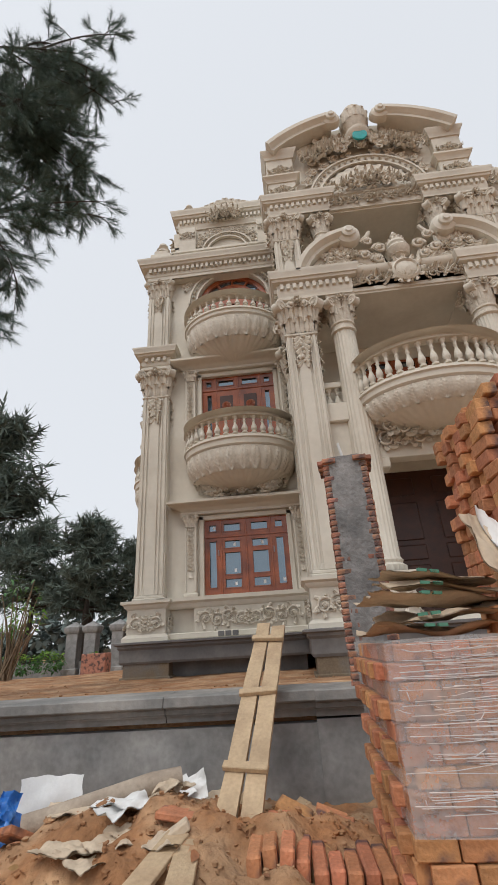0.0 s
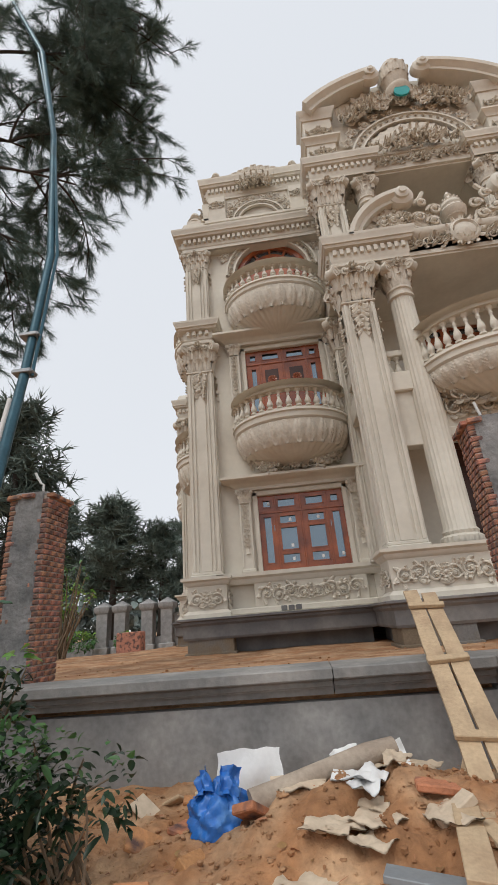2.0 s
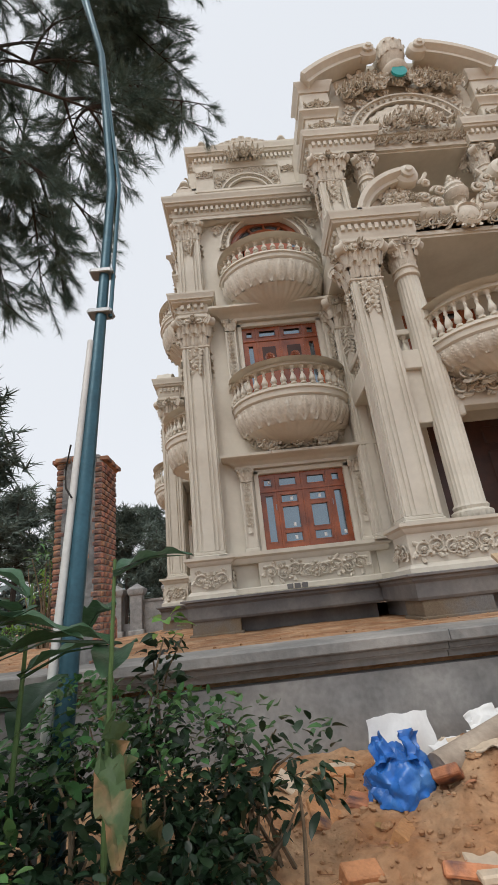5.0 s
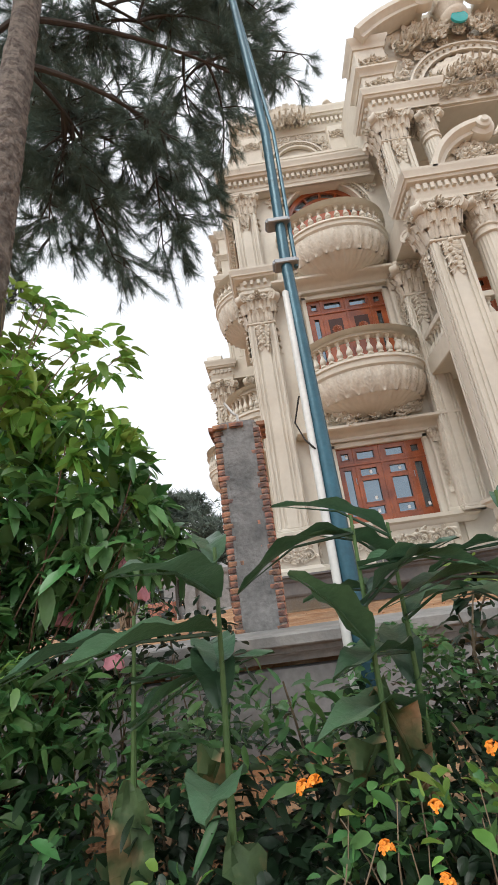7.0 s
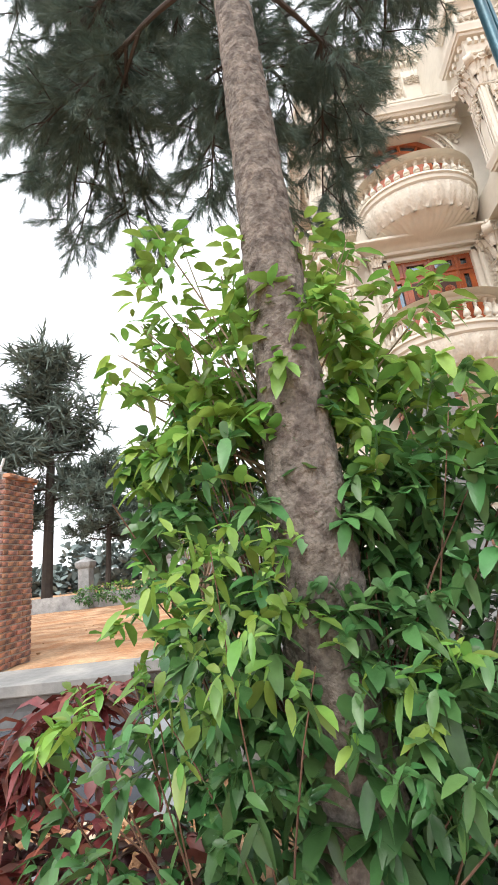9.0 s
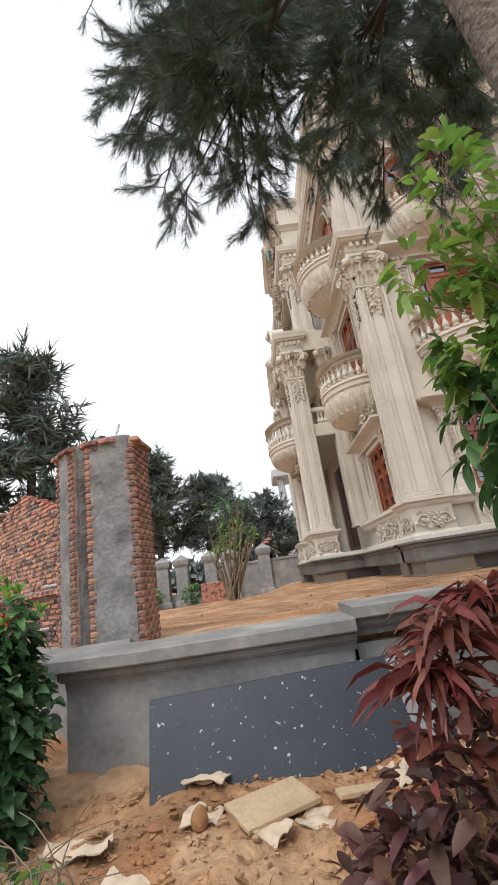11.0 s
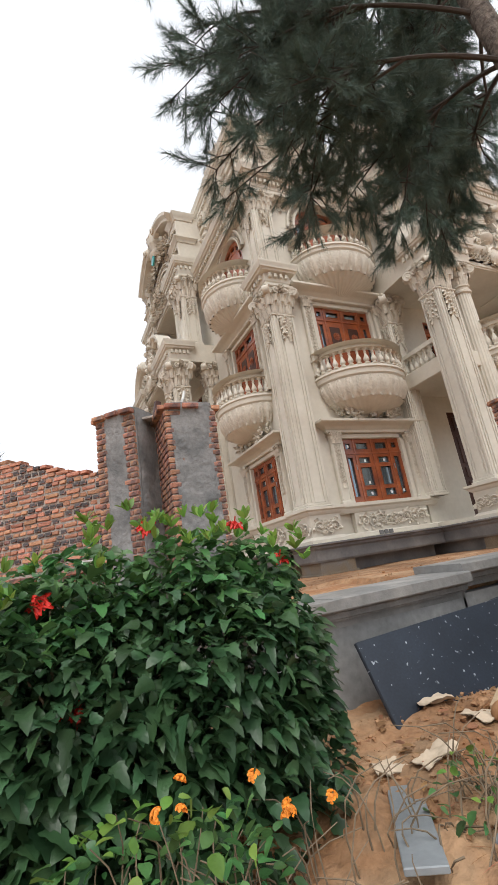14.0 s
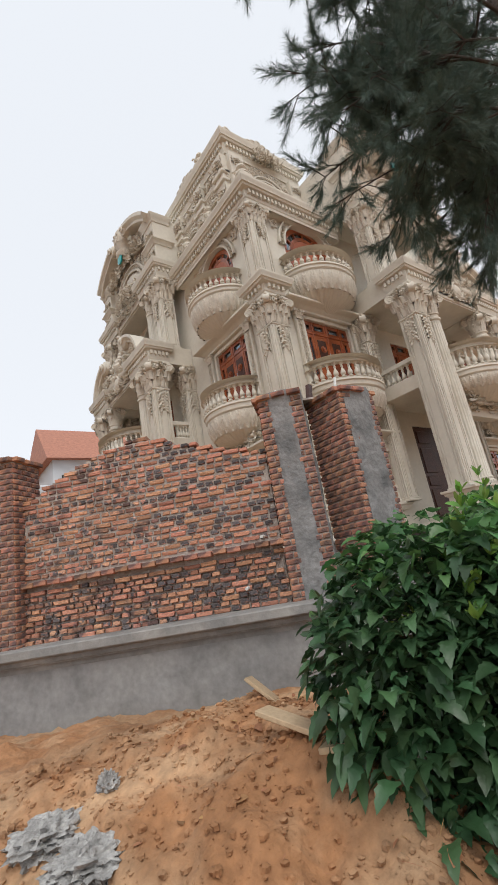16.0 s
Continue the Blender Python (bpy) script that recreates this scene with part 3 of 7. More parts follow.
for r in range(rows):
    z = 0.465 + r * (RH + RJ)
    if 0.86 < z < 0.93:
        continue
    u = -0.03 - 0.06 * rng.random()
    while u < LENGTH2 - 0.03:
        short = rng.random() < (0.85 if r % 4 else 0.4)
        ln = SW if short else SL
        c = u + ln / 2
        if z + RH < top_of_wall(max(0, c)) and c > 0.0:
            proud = 0.05 + rng.uniform(-.006, .006) + (0.02 if z < 0.84 else 0)
            spots.append((short, at(c, proud - BW / 2 + 0.012, z + 0.003 * math.sin(3 * c + r) + rng.uniform(-.003, .003), 0, rng.uniform(-1.4, 1.4), rng.uniform(-1.5, 1.5)), c))
        u += ln + RJ + rng.uniform(-.003, .005)
rest = {BRICK: Shape(), BURNT: Shape()}
for i, (short, m, c) in enumerate(sorted(spots, key=lambda q: q[2])):
    q, me, mat = (head_meshes if short else long_meshes)[i % 6]
    if i < 300:
        part("brick", me, None, bw, m=m)
    else:
        rest[mat].put(q, m)
for mat, skin, nm in ((BRICK, BRICKS, "brick_courses"), (BURNT, BURNT, "brick_headers")):
    if rest[mat].v:
        tagged(part(nm, rest[mat], skin, bw, smooth=False), kind="stuff")
brick_pillar(start2.x + D2.x * 2.28, start2.y + D2.y * 2.28, -45, 0.36, 0.40, 2.0, (), "unfinished red brick pillar at the wall's far end", 0.4, 6)
for u, z, k in ((0.12, 0.97, 0.1), (0.3, 0.62, 0.07)):
    q = start2 + D2 * u
    thing("pipe_end", "short white plastic pipe end sticking out of the brickwork", "pipe", at(q.x, q.y, z, 0, 0, -47), shape=tube([(0, 0.05, 0), (0, -0.08 - k, -0.01)], 0.013, 8), mat=WHITEPIPE)


# ---- villa ----
house = thing("villa", "tall cream stucco villa with carved classical ornament and bowed balconies", "house")


def wall_panel(u0, u1, z0, z1, holes, t=0.25):
    """A wall in the xz plane, its face on y = 0, pierced by openings (u0, u1, z0, spring, arched)."""
    s = Shape()
    cuts = {u0, u1}
    for a, b, lo, hi, arched in holes:
        n = 18 if arched else 1
        cuts |= {a + (b - a) * i / n for i in range(n + 1)}
    cuts = sorted(cuts)

    def head(u, h):
        a, b, lo, hi, arched = h
        if not arched:
            return hi
        r = (b - a) / 2
        return hi + math.sqrt(max(0, r * r - (u - (a + b) / 2) ** 2))
    for a, b in zip(cuts, cuts[1:]):
        mid = (a + b) / 2
        hs = sorted([h for h in holes if h[0] < mid < h[1]], key=lambda h: h[2])
        lo_a = lo_b = z0
        for h in hs + [None]:
            ha, hb = (h[2], h[2]) if h else (z1, z1)
            for y, flip in ((0, 0), (t, 1)):
                q = [(a, y, lo_a), (b, y, lo_b), (b, y, hb), (a, y, ha)]
                s.add(q, [(0, 1, 2, 3) if not flip else (3, 2, 1, 0)])
            if h:
                ta, tb = head(a, h), head(b, h)
                s.add([(a, 0, ta), (b, 0, tb), (b, t, tb), (a, t, ta)], [(3, 2, 1, 0)])
                s.add([(a, 0, h[2]), (b, 0, h[2]), (b, t, h[2]), (a, t, h[2])], [(0, 1, 2, 3)])
                lo_a, lo_b = ta, tb
    for a, b, lo, hi, arched in holes:
        s.add([(a, 0, lo), (a, t, lo), (a, t, hi), (a, 0, hi)], [(0, 1, 2, 3)])
        s.add([(b, 0, lo), (b, t, lo), (b, t, hi), (b, 0, hi)], [(3, 2, 1, 0)])
    s.add([(u0, 0, z0), (u0, t, z0), (u0, t, z1), (u0, 0, z1)], [(3, 2, 1, 0)])
    s.add([(u1, 0, z0), (u1, t, z0), (u1, t, z1), (u1, 0, z1)], [(0, 1, 2, 3)])
    return s


def pane_and_bars(win, rects, y, mat=GLASS, stickers=(), m=None):
    for i, (a, b, lo, hi) in enumerate(rects):
        part("pane", block(a, b, y, y + 0.012, lo, hi), mat, win, m=m, smooth=False)
        if i in stickers:
            part("sticker", block(a + (b - a) * 0.55, a + (b - a) * 0.55 + 0.055, y - 0.006, y - 0.002, lo + 0.06, lo + 0.13), STICKER, win, "white paper sticker", m=m, smooth=False)


def framed(u0, u1, z0, z1, rects, y0, y1):
    """A timber frame with square openings where the panes go."""
    us = sorted({u0, u1, *[r[0] for r in rects], *[r[1] for r in rects]})
    zs = sorted({z0, z1, *[r[2] for r in rects], *[r[3] for r in rects]})
    s = Shape()
    for a, b in zip(us, us[1:]):
        for lo, hi in zip(zs, zs[1:]):
            mu, mz = (a + b) / 2, (lo + hi) / 2
            if any(r[0] < mu < r[1] and r[2] < mz < r[3] for r in rects):
                continue
            s.put(block(a, b, y0, y1, lo, hi))
    for a, b, lo, hi in rects:
        for q in (block(a, b, y0 - 0.012, y0 + 0.01, lo, lo + 0.018), block(a, b, y0 - 0.012, y0 + 0.01, hi - 0.018, hi),
                  block(a, a + 0.018, y0 - 0.012, y0 + 0.01, lo, hi), block(b - 0.018, b, y0 - 0.012, y0 + 0.01, lo, hi)):
            s.put(q)
    return s


def casement(m, w=1.8, z0=1.8, z1=3.36):
    """A four-part window of red varnished timber with a row of small top lights."""
    k, h = w / 2, z1 - z0
    t = z1 - 0.24 * h
    a, b = k * 0.60, k * 0.05
    rects = []
    for s in (-1, 1):
        xs = lambda p, q: (min(s * p, s * q), max(s * p, s * q))
        rects += [(*xs(k * 0.70, k * 0.90), z1 - 0.17 * h, z1 - 0.06 * h), (*xs(b + 0.06, a - 0.05), z1 - 0.18 * h, z1 - 0.055 * h),
                  (*xs(k * 0.70, k * 0.90), z0 + 0.08 * h, t - 0.05 * h),
                  (*xs(b + 0.07, a - 0.06), t - 0.17 * h, t - 0.05 * h), (*xs(b + 0.07, a - 0.06), z0 + 0.24 * h, t - 0.21 * h), (*xs(b + 0.07, a - 0.06), z0 + 0.07 * h, z0 + 0.2 * h)]
    win = part("window", framed(-k, k, z0, z1, rects, 0.06, 0.13), WOOD, house, "red varnished timber window with small panes", m=m, smooth=False)
    pane_and_bars(win, rects, 0.10, GLASS, (0, 3, 4, 5, 9, 11, 8))
    part("window_bar", block(-k, k, 0.035, 0.065, t - 0.02, t + 0.02, 0.006), WOOD, win)
    for u in (-a, 0.0, a):
        part("window_bar", block(u - 0.022, u + 0.022, 0.04, 0.065, z0, z1, 0.006), WOOD, win)
    for u in (-a - 0.05, a + 0.05):
        part("handle", tube([(u, 0.03, z0 + 0.5 * h), (u, 0.03, z0 + 0.58 * h)], 0.01, 6), STEEL, win)
    return win


def balcony_door(m, w=1.82, z0=4.83, z1=7.04):
    k, h = w / 2, z1 - z0
    t = z1 - 0.17 * h
    rects = []
    for s in (-1, 1):
        xs = lambda p, q: (min(s * p, s * q), max(s * p, s * q))
        rects += [(*xs(k * 0.72, k * 0.90), t + 0.045 * h, z1 - 0.045 * h), (*xs(k * 0.1, k * 0.56), t + 0.045 * h, z1 - 0.04 * h), (*xs(k * 0.72, k * 0.88), z0 + 0.25 * h, t - 0.05 * h)]
    door = part("balcony_door", framed(-k, k, z0, z1, rects, 0.06, 0.13), WOOD, house, "red varnished double door with carved panels", m=m, smooth=False)
    pane_and_bars(door, rects, 0.10)
    part("window_bar", block(-k, k, 0.035, 0.065, t - 0.02, t + 0.025, 0.006), WOOD, door)
    for s in (-1, 1):
        part("carved_panel", block(s * k * 0.33 - 0.16, s * k * 0.33 + 0.16, 0.045, 0.062, z0 + 0.5 * h, t - 0.08 * h, 0.004), DARKWOOD, door)
        part("carved_rosette", rosette(0.12, 0.02, 7), WOOD, door, m=at(s * k * 0.33, 0.045, z0 + 0.62 * h))
        part("handle", tube([(s * 0.08, 0.03, z0 + 0.45 * h), (s * 0.08, 0.03, z0 + 0.58 * h)], 0.01, 6), STEEL, door)
    for u in (-k * 0.62, 0.0, k * 0.62):
        part("window_bar", block(u - 0.025, u + 0.025, 0.04, 0.065, z0, z1, 0.006), WOOD, door)
    return door


def arch_window(m, r=1.0, z0=8.4, spring=9.42):
    """A fan-headed timber door."""
    s = Shape()
    n = 24
    for i in range(n):
        a0, a1 = math.pi * i / n, math.pi * (i + 1) / n
        for r0, r1, y0 in ((r - 0.13, r, 0.05), (r * 0.58, r * 0.70, 0.06)):
            q = [(rr * math.cos(a), y, spring + rr * math.sin(a)) for y in (y0, 0.13) for a, rr in ((a0, r0), (a1, r0), (a1, r1), (a0, r1))]
            s.add(q, [(0, 3, 2, 1), (4, 5, 6, 7), (0, 1, 5, 4), (1, 2, 6, 5), (2, 3, 7, 6), (3, 0, 4, 7)])
    win = part("arched_window", s, WOOD, house, "red timber arched door with a fan light", m=m, smooth=False)
    for i in range(1, 6):
        a = math.pi * i / 6
        part("fan_bar", tube([(r * 0.6 * math.cos(a), 0.09, spring + r * 0.6 * math.sin(a)), (r * 0.92 * math.cos(a), 0.09, spring + r * 0.92 * math.sin(a))], 0.035, 6), WOOD, win)
    fan = Shape()
    fan.v = [(0, 0.115, spring)] + [(r * 0.95 * math.cos(math.pi * i / n), 0.115, spring + r * 0.95 * math.sin(math.pi * i / n)) for i in range(n + 1)]
    fan.f = [(0, i + 2, i + 1) for i in range(n)]
    part("pane", fan, GLASS, win, smooth=False)
    tymp = Shape()
    tymp.v = [(0, 0.075, spring)] + [(r * 0.6 * math.cos(math.pi * i / n), 0.075, spring + r * 0.6 * math.sin(math.pi * i / n)) for i in range(n + 1)]
    tymp.f = [(0, i + 2, i + 1) for i in range(n)]
    part("door_head", tymp, PINKWOOD, win, smooth=False)
    for sgn in (-1, 1):
        a, b = sorted((sgn * 0.03, sgn * 0.62 * r))
        part("door_leaf", block(a, b, 0.07, 0.12, z0, spring, 0.008), PINKWOOD, win, "pale red timber leaf")
        a, b = sorted((sgn * 0.66 * r, sgn * r))
        part("door_leaf", block(a, b, 0.06, 0.13, z0, spring, 0.008), WOOD, win)
    return win


BAL_PROFILE = [(0.5, 0), (0.5, 0.07), (0.3, 0.09), (0.3, 0.13), (0.52, 0.2), (0.55, 0.28), (0.45, 0.4), (0.25, 0.55), (0.2, 0.66), (0.3, 0.7), (0.3, 0.74), (0.22, 0.78), (0.25, 0.86), (0.45, 0.92), (0.5, 0.94), (0.5, 1.0)]


def baluster_mesh(h, w):
    return lathe([(r * w, z * h) for r, z in BAL_PROFILE], 10).mesh("baluster", CREAM, True)


BALUSTERS = {}


def bowl_balcony(m, a=1.3, b=1.02, rail=5.53, bal_t=5.33, bal_b=4.93, slab_b=4.64, leaf_b=4.16, foot=3.86, count=19, center=-0.0):
    """A bowed balcony on a leafy, fluted bowl, with a balustrade."""
    pt = lambda k, t: (a * k * math.cos(t), -b * k * math.sin(t))
    n = 40
    arc = lambda k: [pt(k, math.pi - math.pi * i / n) for i in range(n + 1)]
    h = slab_b
    rim = [(-0.5, bal_b), (0.0, bal_b), (0.0, bal_b - 0.03), (0.05, bal_b - 0.05), (0.06, bal_b - 0.1), (0.025, bal_b - 0.12), (0.02, h + 0.06), (-0.03, h + 0.02), (-0.05, h), (-0.5, h)]
    s = sweep(arc(0.97)[::-1], [(-o, z) for o, z in rim][::-1])
    bal = part("balcony", s, CREAM, house, "bowed cream balcony on a carved shell bowl", m=m)
    k = round(count * 0.74)
    belt = Shape()
    nu, nv = 12, 22
    for i in range(k * nu + 1):
        t = math.pi * i / (k * nu)
        u = 2 * ((i / nu) % 1.0) - 1
        for j in range(nv + 1):
            v = j / nv
            r = 0.8 + 0.15 * math.sin(0.5 * math.pi * min(1.0, v * 1.12)) ** 0.8
            wide = 0.86 * (1 - max(0.0, v - 0.25) ** 1.6 * 1.15) * min(1.0, 0.62 + v * 1.6)
            q = abs(u) / max(0.05, wide)
            out = 0.0
            if q < 1 and v < 0.97:
                out = 0.034 * (1 - q * q) ** 0.4 + 0.011 * math.sin(2 * math.pi * (6.2 * v - 1.5 * q)) * min(1.0, 4 * q) - 0.014 * max(0.0, 1 - 7 * q)
                out += 0.05 * max(0.0, 1 - v / 0.1) * (q < 0.62)
            out += 0.012 * max(0.0, 1 - abs(v - 0.97) * 40)
            kk = r + out / a
            belt.v.append((a * kk * math.cos(t), -b * kk * math.sin(t), leaf_b + (h + 0.02 - leaf_b) * v))
    w1 = nv + 1
    belt.f = [(i * w1 + j, i * w1 + j + 1, (i + 1) * w1 + j + 1, (i + 1) * w1 + j) for i in range(k * nu) for j in range(nv)]
    part("leaf_frieze", belt, CARVED, bal, "belt of carved acanthus leaves")
    e = leaf_b - foot
    low = [(0.85, leaf_b + 0.006), (0.77, leaf_b - 0.12 * e), (0.68, leaf_b - 0.35 * e), (0.5, leaf_b - 0.58 * e), (0.3, leaf_b - 0.78 * e), (0.16, foot + 0.1 * e), (0.1, foot)]
    part("shell", lathe(low[::-1], 96, math.pi, 2 * math.pi, a, b, 44, 0.05), CREAM, bal, "fluted shell underside")
    part("rail", sweep(arc(0.95)[::-1], [(o, z) for o, z in [(-0.1, bal_t), (0.1, bal_t), (0.1, bal_t + 0.03), (0.075, bal_t + 0.05), (0.08, rail - 0.06), (0.11, rail - 0.04), (0.11, rail - 0.015), (0.09, rail), (-0.1, rail)]][::-1]), CREAM, bal)
    key = round(bal_t - bal_b, 2)
    if key not in BALUSTERS:
        BALUSTERS[key] = baluster_mesh(bal_t - bal_b, 0.125)
    for i in range(count):
        t = math.pi * (i + 0.6) / (count + 0.2)
        x, y = pt(0.95, t)
        part("baluster", BALUSTERS[key], None, bal, m=at(x, y, bal_b))
    floor = Shape()
    floor.v = [(0, 0.0, bal_b - 0.02)] + [(*pt(0.95, math.pi * i / n), bal_b - 0.02) for i in range(n + 1)]
    floor.f = [(0, i + 2, i + 1) for i in range(n)]
    floor.put(lathe([(0.01, bal_b - 0.04), (0.95, bal_b - 0.04)], n, math.pi, 2 * math.pi, a, b))
    part("balcony_floor", floor, CREAM, bal, smooth=False)
    return bal


def hood(m, u, z0, z1, out=0.3):
    path = [(-u, 0.0), (-u, -0.08), (u, -0.08), (u, 0.0)]
    h = z1 - z0
    prof = [(0, z0), (0.03, z0), (0.03, z0 + 0.25 * h), (out * 0.3, z0 + 0.4 * h), (out * 0.55, z0 + 0.6 * h), (out * 0.85, z0 + 0.68 * h), (out, z0 + 0.8 * h), (out, z1), (-0.05, z1)]
    part("hood", sweep(path, prof), CREAM, house, "moulded hood over the opening", m=m)
    part("hood", block(-u, u, -0.08, 0.0, z0, z1 - 0.01), CREAM, house, m=m)


def jamb(m, u, z0, z1, w=0.26):
    p = part("jamb", block(u - w / 2, u + w / 2, -0.1, 0.0, z0, z1, 0.012), CREAM, house, "slim pilaster beside the opening", m=m)
    s = Shape()
    h = z1 - z0
    top = 0.3
    s.put(capital_square(w * 0.42, 0.045, top), at(u, -0.08, z1 - top))
    part("carved_head", s, CARVED, p)
    lo, hi = z0 + h * 0.28, z1 - top
    strip = Shape()
    for sx in (-1, 1):
        strip.put(block(u + sx * w * 0.4 - w * 0.07, u + sx * w * 0.4 + w * 0.07, -0.118, -0.1, z0 + 0.1, hi, 0.005))
    part("jamb_rib", strip, CREAM, p)
    chain = Shape()
    n = max(4, round((hi - lo) / (w * 0.42)))
    for i in range(n):
        z = lo + (hi - lo) * (i + 0.5) / n
        chain.put(rosette(w * 0.22, 0.02, 6), at(u, -0.1, z))
        for sx in (-1, 1):
            chain.put(acanthus(w * 0.3, w * 0.2, 0.022), at(u + sx * w * 0.06, -0.1, z - w * 0.2, 0, sx * 38, 0))
    chain.put(acanthus(w * 0.5, w * 0.4, 0.03), at(u, -0.1, lo, 0, 180, 0))
    part("carved_drop", chain, CARVED, p)
    part("jamb_base", block(u - w / 2 - 0.02, u + w / 2 + 0.02, -0.125, 0.0, z0, z0 + 0.07, 0.012), CREAM, p)


def pier_storey(m, x0, x1, y0, y1, z0, z1, cap, drop=True, front=True, flutes=True):
    """One storey of a square pier with sunk panels and a leafy capital."""
    p = part("pilaster", block(x0, x1, y0, y1, z0, z1, 0.01), CREAM, house, "square pier with a sunk panel and a leafy capital", m=m)
    cx, cy, wx, wy = (x0 + x1) / 2, (y0 + y1) / 2, (x1 - x0) / 2, (y1 - y0) / 2
    s = Shape()
    for zz, k in ((z0, 0.05), (z0 + 0.06, 0.025)):
        s.put(block(x0 - k, x1 + k, y0 - k, y1 + k, zz, zz + 0.06, 0.012))
    part("pier_base", s, CREAM, p)
    rib = Shape()
    for side in range(4):
        half, out = (wx, wy) if side % 2 == 0 else (wy, wx)
        mm = at(cx, cy, 0) @ Matrix.Rotation(radians(90 * side), 4, "Z")
        for a, b in ((-half, -half * 0.78), (half * 0.78, half), (-half * 0.66, -half * 0.5), (half * 0.5, half * 0.66), (-half * 0.4, half * 0.4)):
            rib.put(block(a + 0.004, b - 0.004, -out - 0.026, -out, z0 + 0.12, z1 - cap, 0.006), mm)
        for a, b in ((-half * 0.6, half * 0.6),):
            rib.put(block(a, b, -out - 0.018, -out, z0 + 0.12, z0 + 0.22, 0.004), mm)
    part("pier_ribs", rib, CREAM, p)
    part("capital", capital_square(wx, wy, cap), CARVED, p, "leafy capital with corner volutes", m=at(cx, cy, z1 - cap))
    if drop:
        for side in range(4):
            half, out = (wx, wy) if side % 2 == 0 else (wy, wx)
            part("carved_drop", garland(half * 1.0, cap * 0.75, 0.06, 5 + side), CARVED, p, m=at(cx, cy, z1 - cap) @ Matrix.Rotation(radians(90 * side), 4, "Z") @ at(0, -out - 0.01, 0))
    return p


def pedestal(m, x0, x1, y0, y1, z0=1.0, z1=1.74, carve=True):
    p = part("pedestal", block(x0, x1, y0, y1, z0, z1, 0.01), CREAM, house, "cream pedestal with carved scrolls", m=m)
    ring = [(x0, y1), (x0, y0), (x1, y0), (x1, y1)]
    part("pedestal_moulding", sweep(ring, [(0, z1 - 0.16), (0.05, z1 - 0.12), (0.06, z1 - 0.08), (0.11, z1 - 0.05), (0.11, z1), (-0.1, z1)], True), CREAM, p)
    part("pedestal_foot", sweep(ring, [(-0.1, z0), (0.07, z0), (0.07, z0 + 0.07), (0.03, z0 + 0.11), (0, z0 + 0.13)], True), CREAM, p)
    if carve:
        for side in range(4):
            half, out = ((x1 - x0) / 2, (y1 - y0) / 2) if side % 2 == 0 else ((y1 - y0) / 2, (x1 - x0) / 2)
            part("carved_panel", foliage_panel(half * 1.7, (z1 - z0) * 0.5, 0.04, 11 + side), CARVED, p, m=at((x0 + x1) / 2, (y0 + y1) / 2, 0) @ Matrix.Rotation(radians(90 * side), 4, "Z") @ at(0, -out - 0.005, z0 + (z1 - z0) * 0.46))
    return p


def archivolt(m, r, spring, w=0.2):
    s = Shape()
    n = 36
    for r0, r1, y in ((r, r + 0.05, -0.09), (r + 0.05, r + w, -0.05), (r + w, r + w + 0.05, -0.1)):
        for i in range(n):
            a0, a1 = math.pi * i / n, math.pi * (i + 1) / n
            q = [(rr * math.cos(a), yy, spring + rr * math.sin(a)) for yy in (y, 0.0) for a, rr in ((a0, r0), (a1, r0), (a1, r1), (a0, r1))]
            s.add(q, [(0, 3, 2, 1), (0, 1, 5, 4), (2, 3, 7, 6)])
    p = part("archivolt", s, CREAM, house, "moulded arch with a carved band", m=m)
    beads = Shape()
    for i in range(24):
        a = math.pi * (i + 0.5) / 24
        rr = r + 0.05 + (w - 0.05) / 2
        beads.put(rosette(0.055, 0.03, 5), at(rr * math.cos(a), -0.06, spring + rr * math.sin(a)))
    part("carved_band", beads, CARVED, p)
    sp = Shape()
    for sx in (-1, 1):
        for i in range(5):
            a = radians(30 + 12 * i)
            rr = r + w + 0.22 + 0.09 * (i % 2)
            sp.put(scroll(0.12, 1.4, 0.028, 0.05, sx), at(sx * rr * math.cos(a), 0, spring + rr * math.sin(a)))
            for j in range(4):
                sp.put(acanthus(0.2, 0.12, 0.045), at(sx * (rr + 0.03 * j) * math.cos(a), 0, spring + rr * math.sin(a) - 0.02, 0, sx * (j * 80 + 20 * i), 0))
    part("spandrel_carving", sp, CARVED, p, "carved scrolls beside the arch")


def cartouche(m, w, h, d, parent=None, seed=4):
    s = rosette(h * 0.26, d * 0.8, 8)
    for sx in (-1, 1):
        for i, (x, z, r) in enumerate(((0.28, 0.12, 0.24), (0.36, -0.16, 0.2), (0.17, 0.32, 0.16), (0.46, 0.02, 0.12))):
            s.put(scroll(h * r, 1.6, h * 0.05, d * 1.2, sx), at(sx * w * x, 0, h * z))
            for j in range(5):
                s.put(acanthus(h * 0.3, h * 0.18, d), at(sx * w * x, -d * 0.2, h * z, 0, sx * (70 * j + 25 * i), 0))
    s.put(lathe([(0.01, -0.14 * h), (h * 0.08, -0.1 * h), (h * 0.1, 0.03 * h), (h * 0.06, 0.14 * h), (0.01, 0.17 * h)], 10), at(0, -d * 0.6, 0))
    return part("cartouche", s, CARVED, parent or house, "carved scrollwork cartouche", m=m)


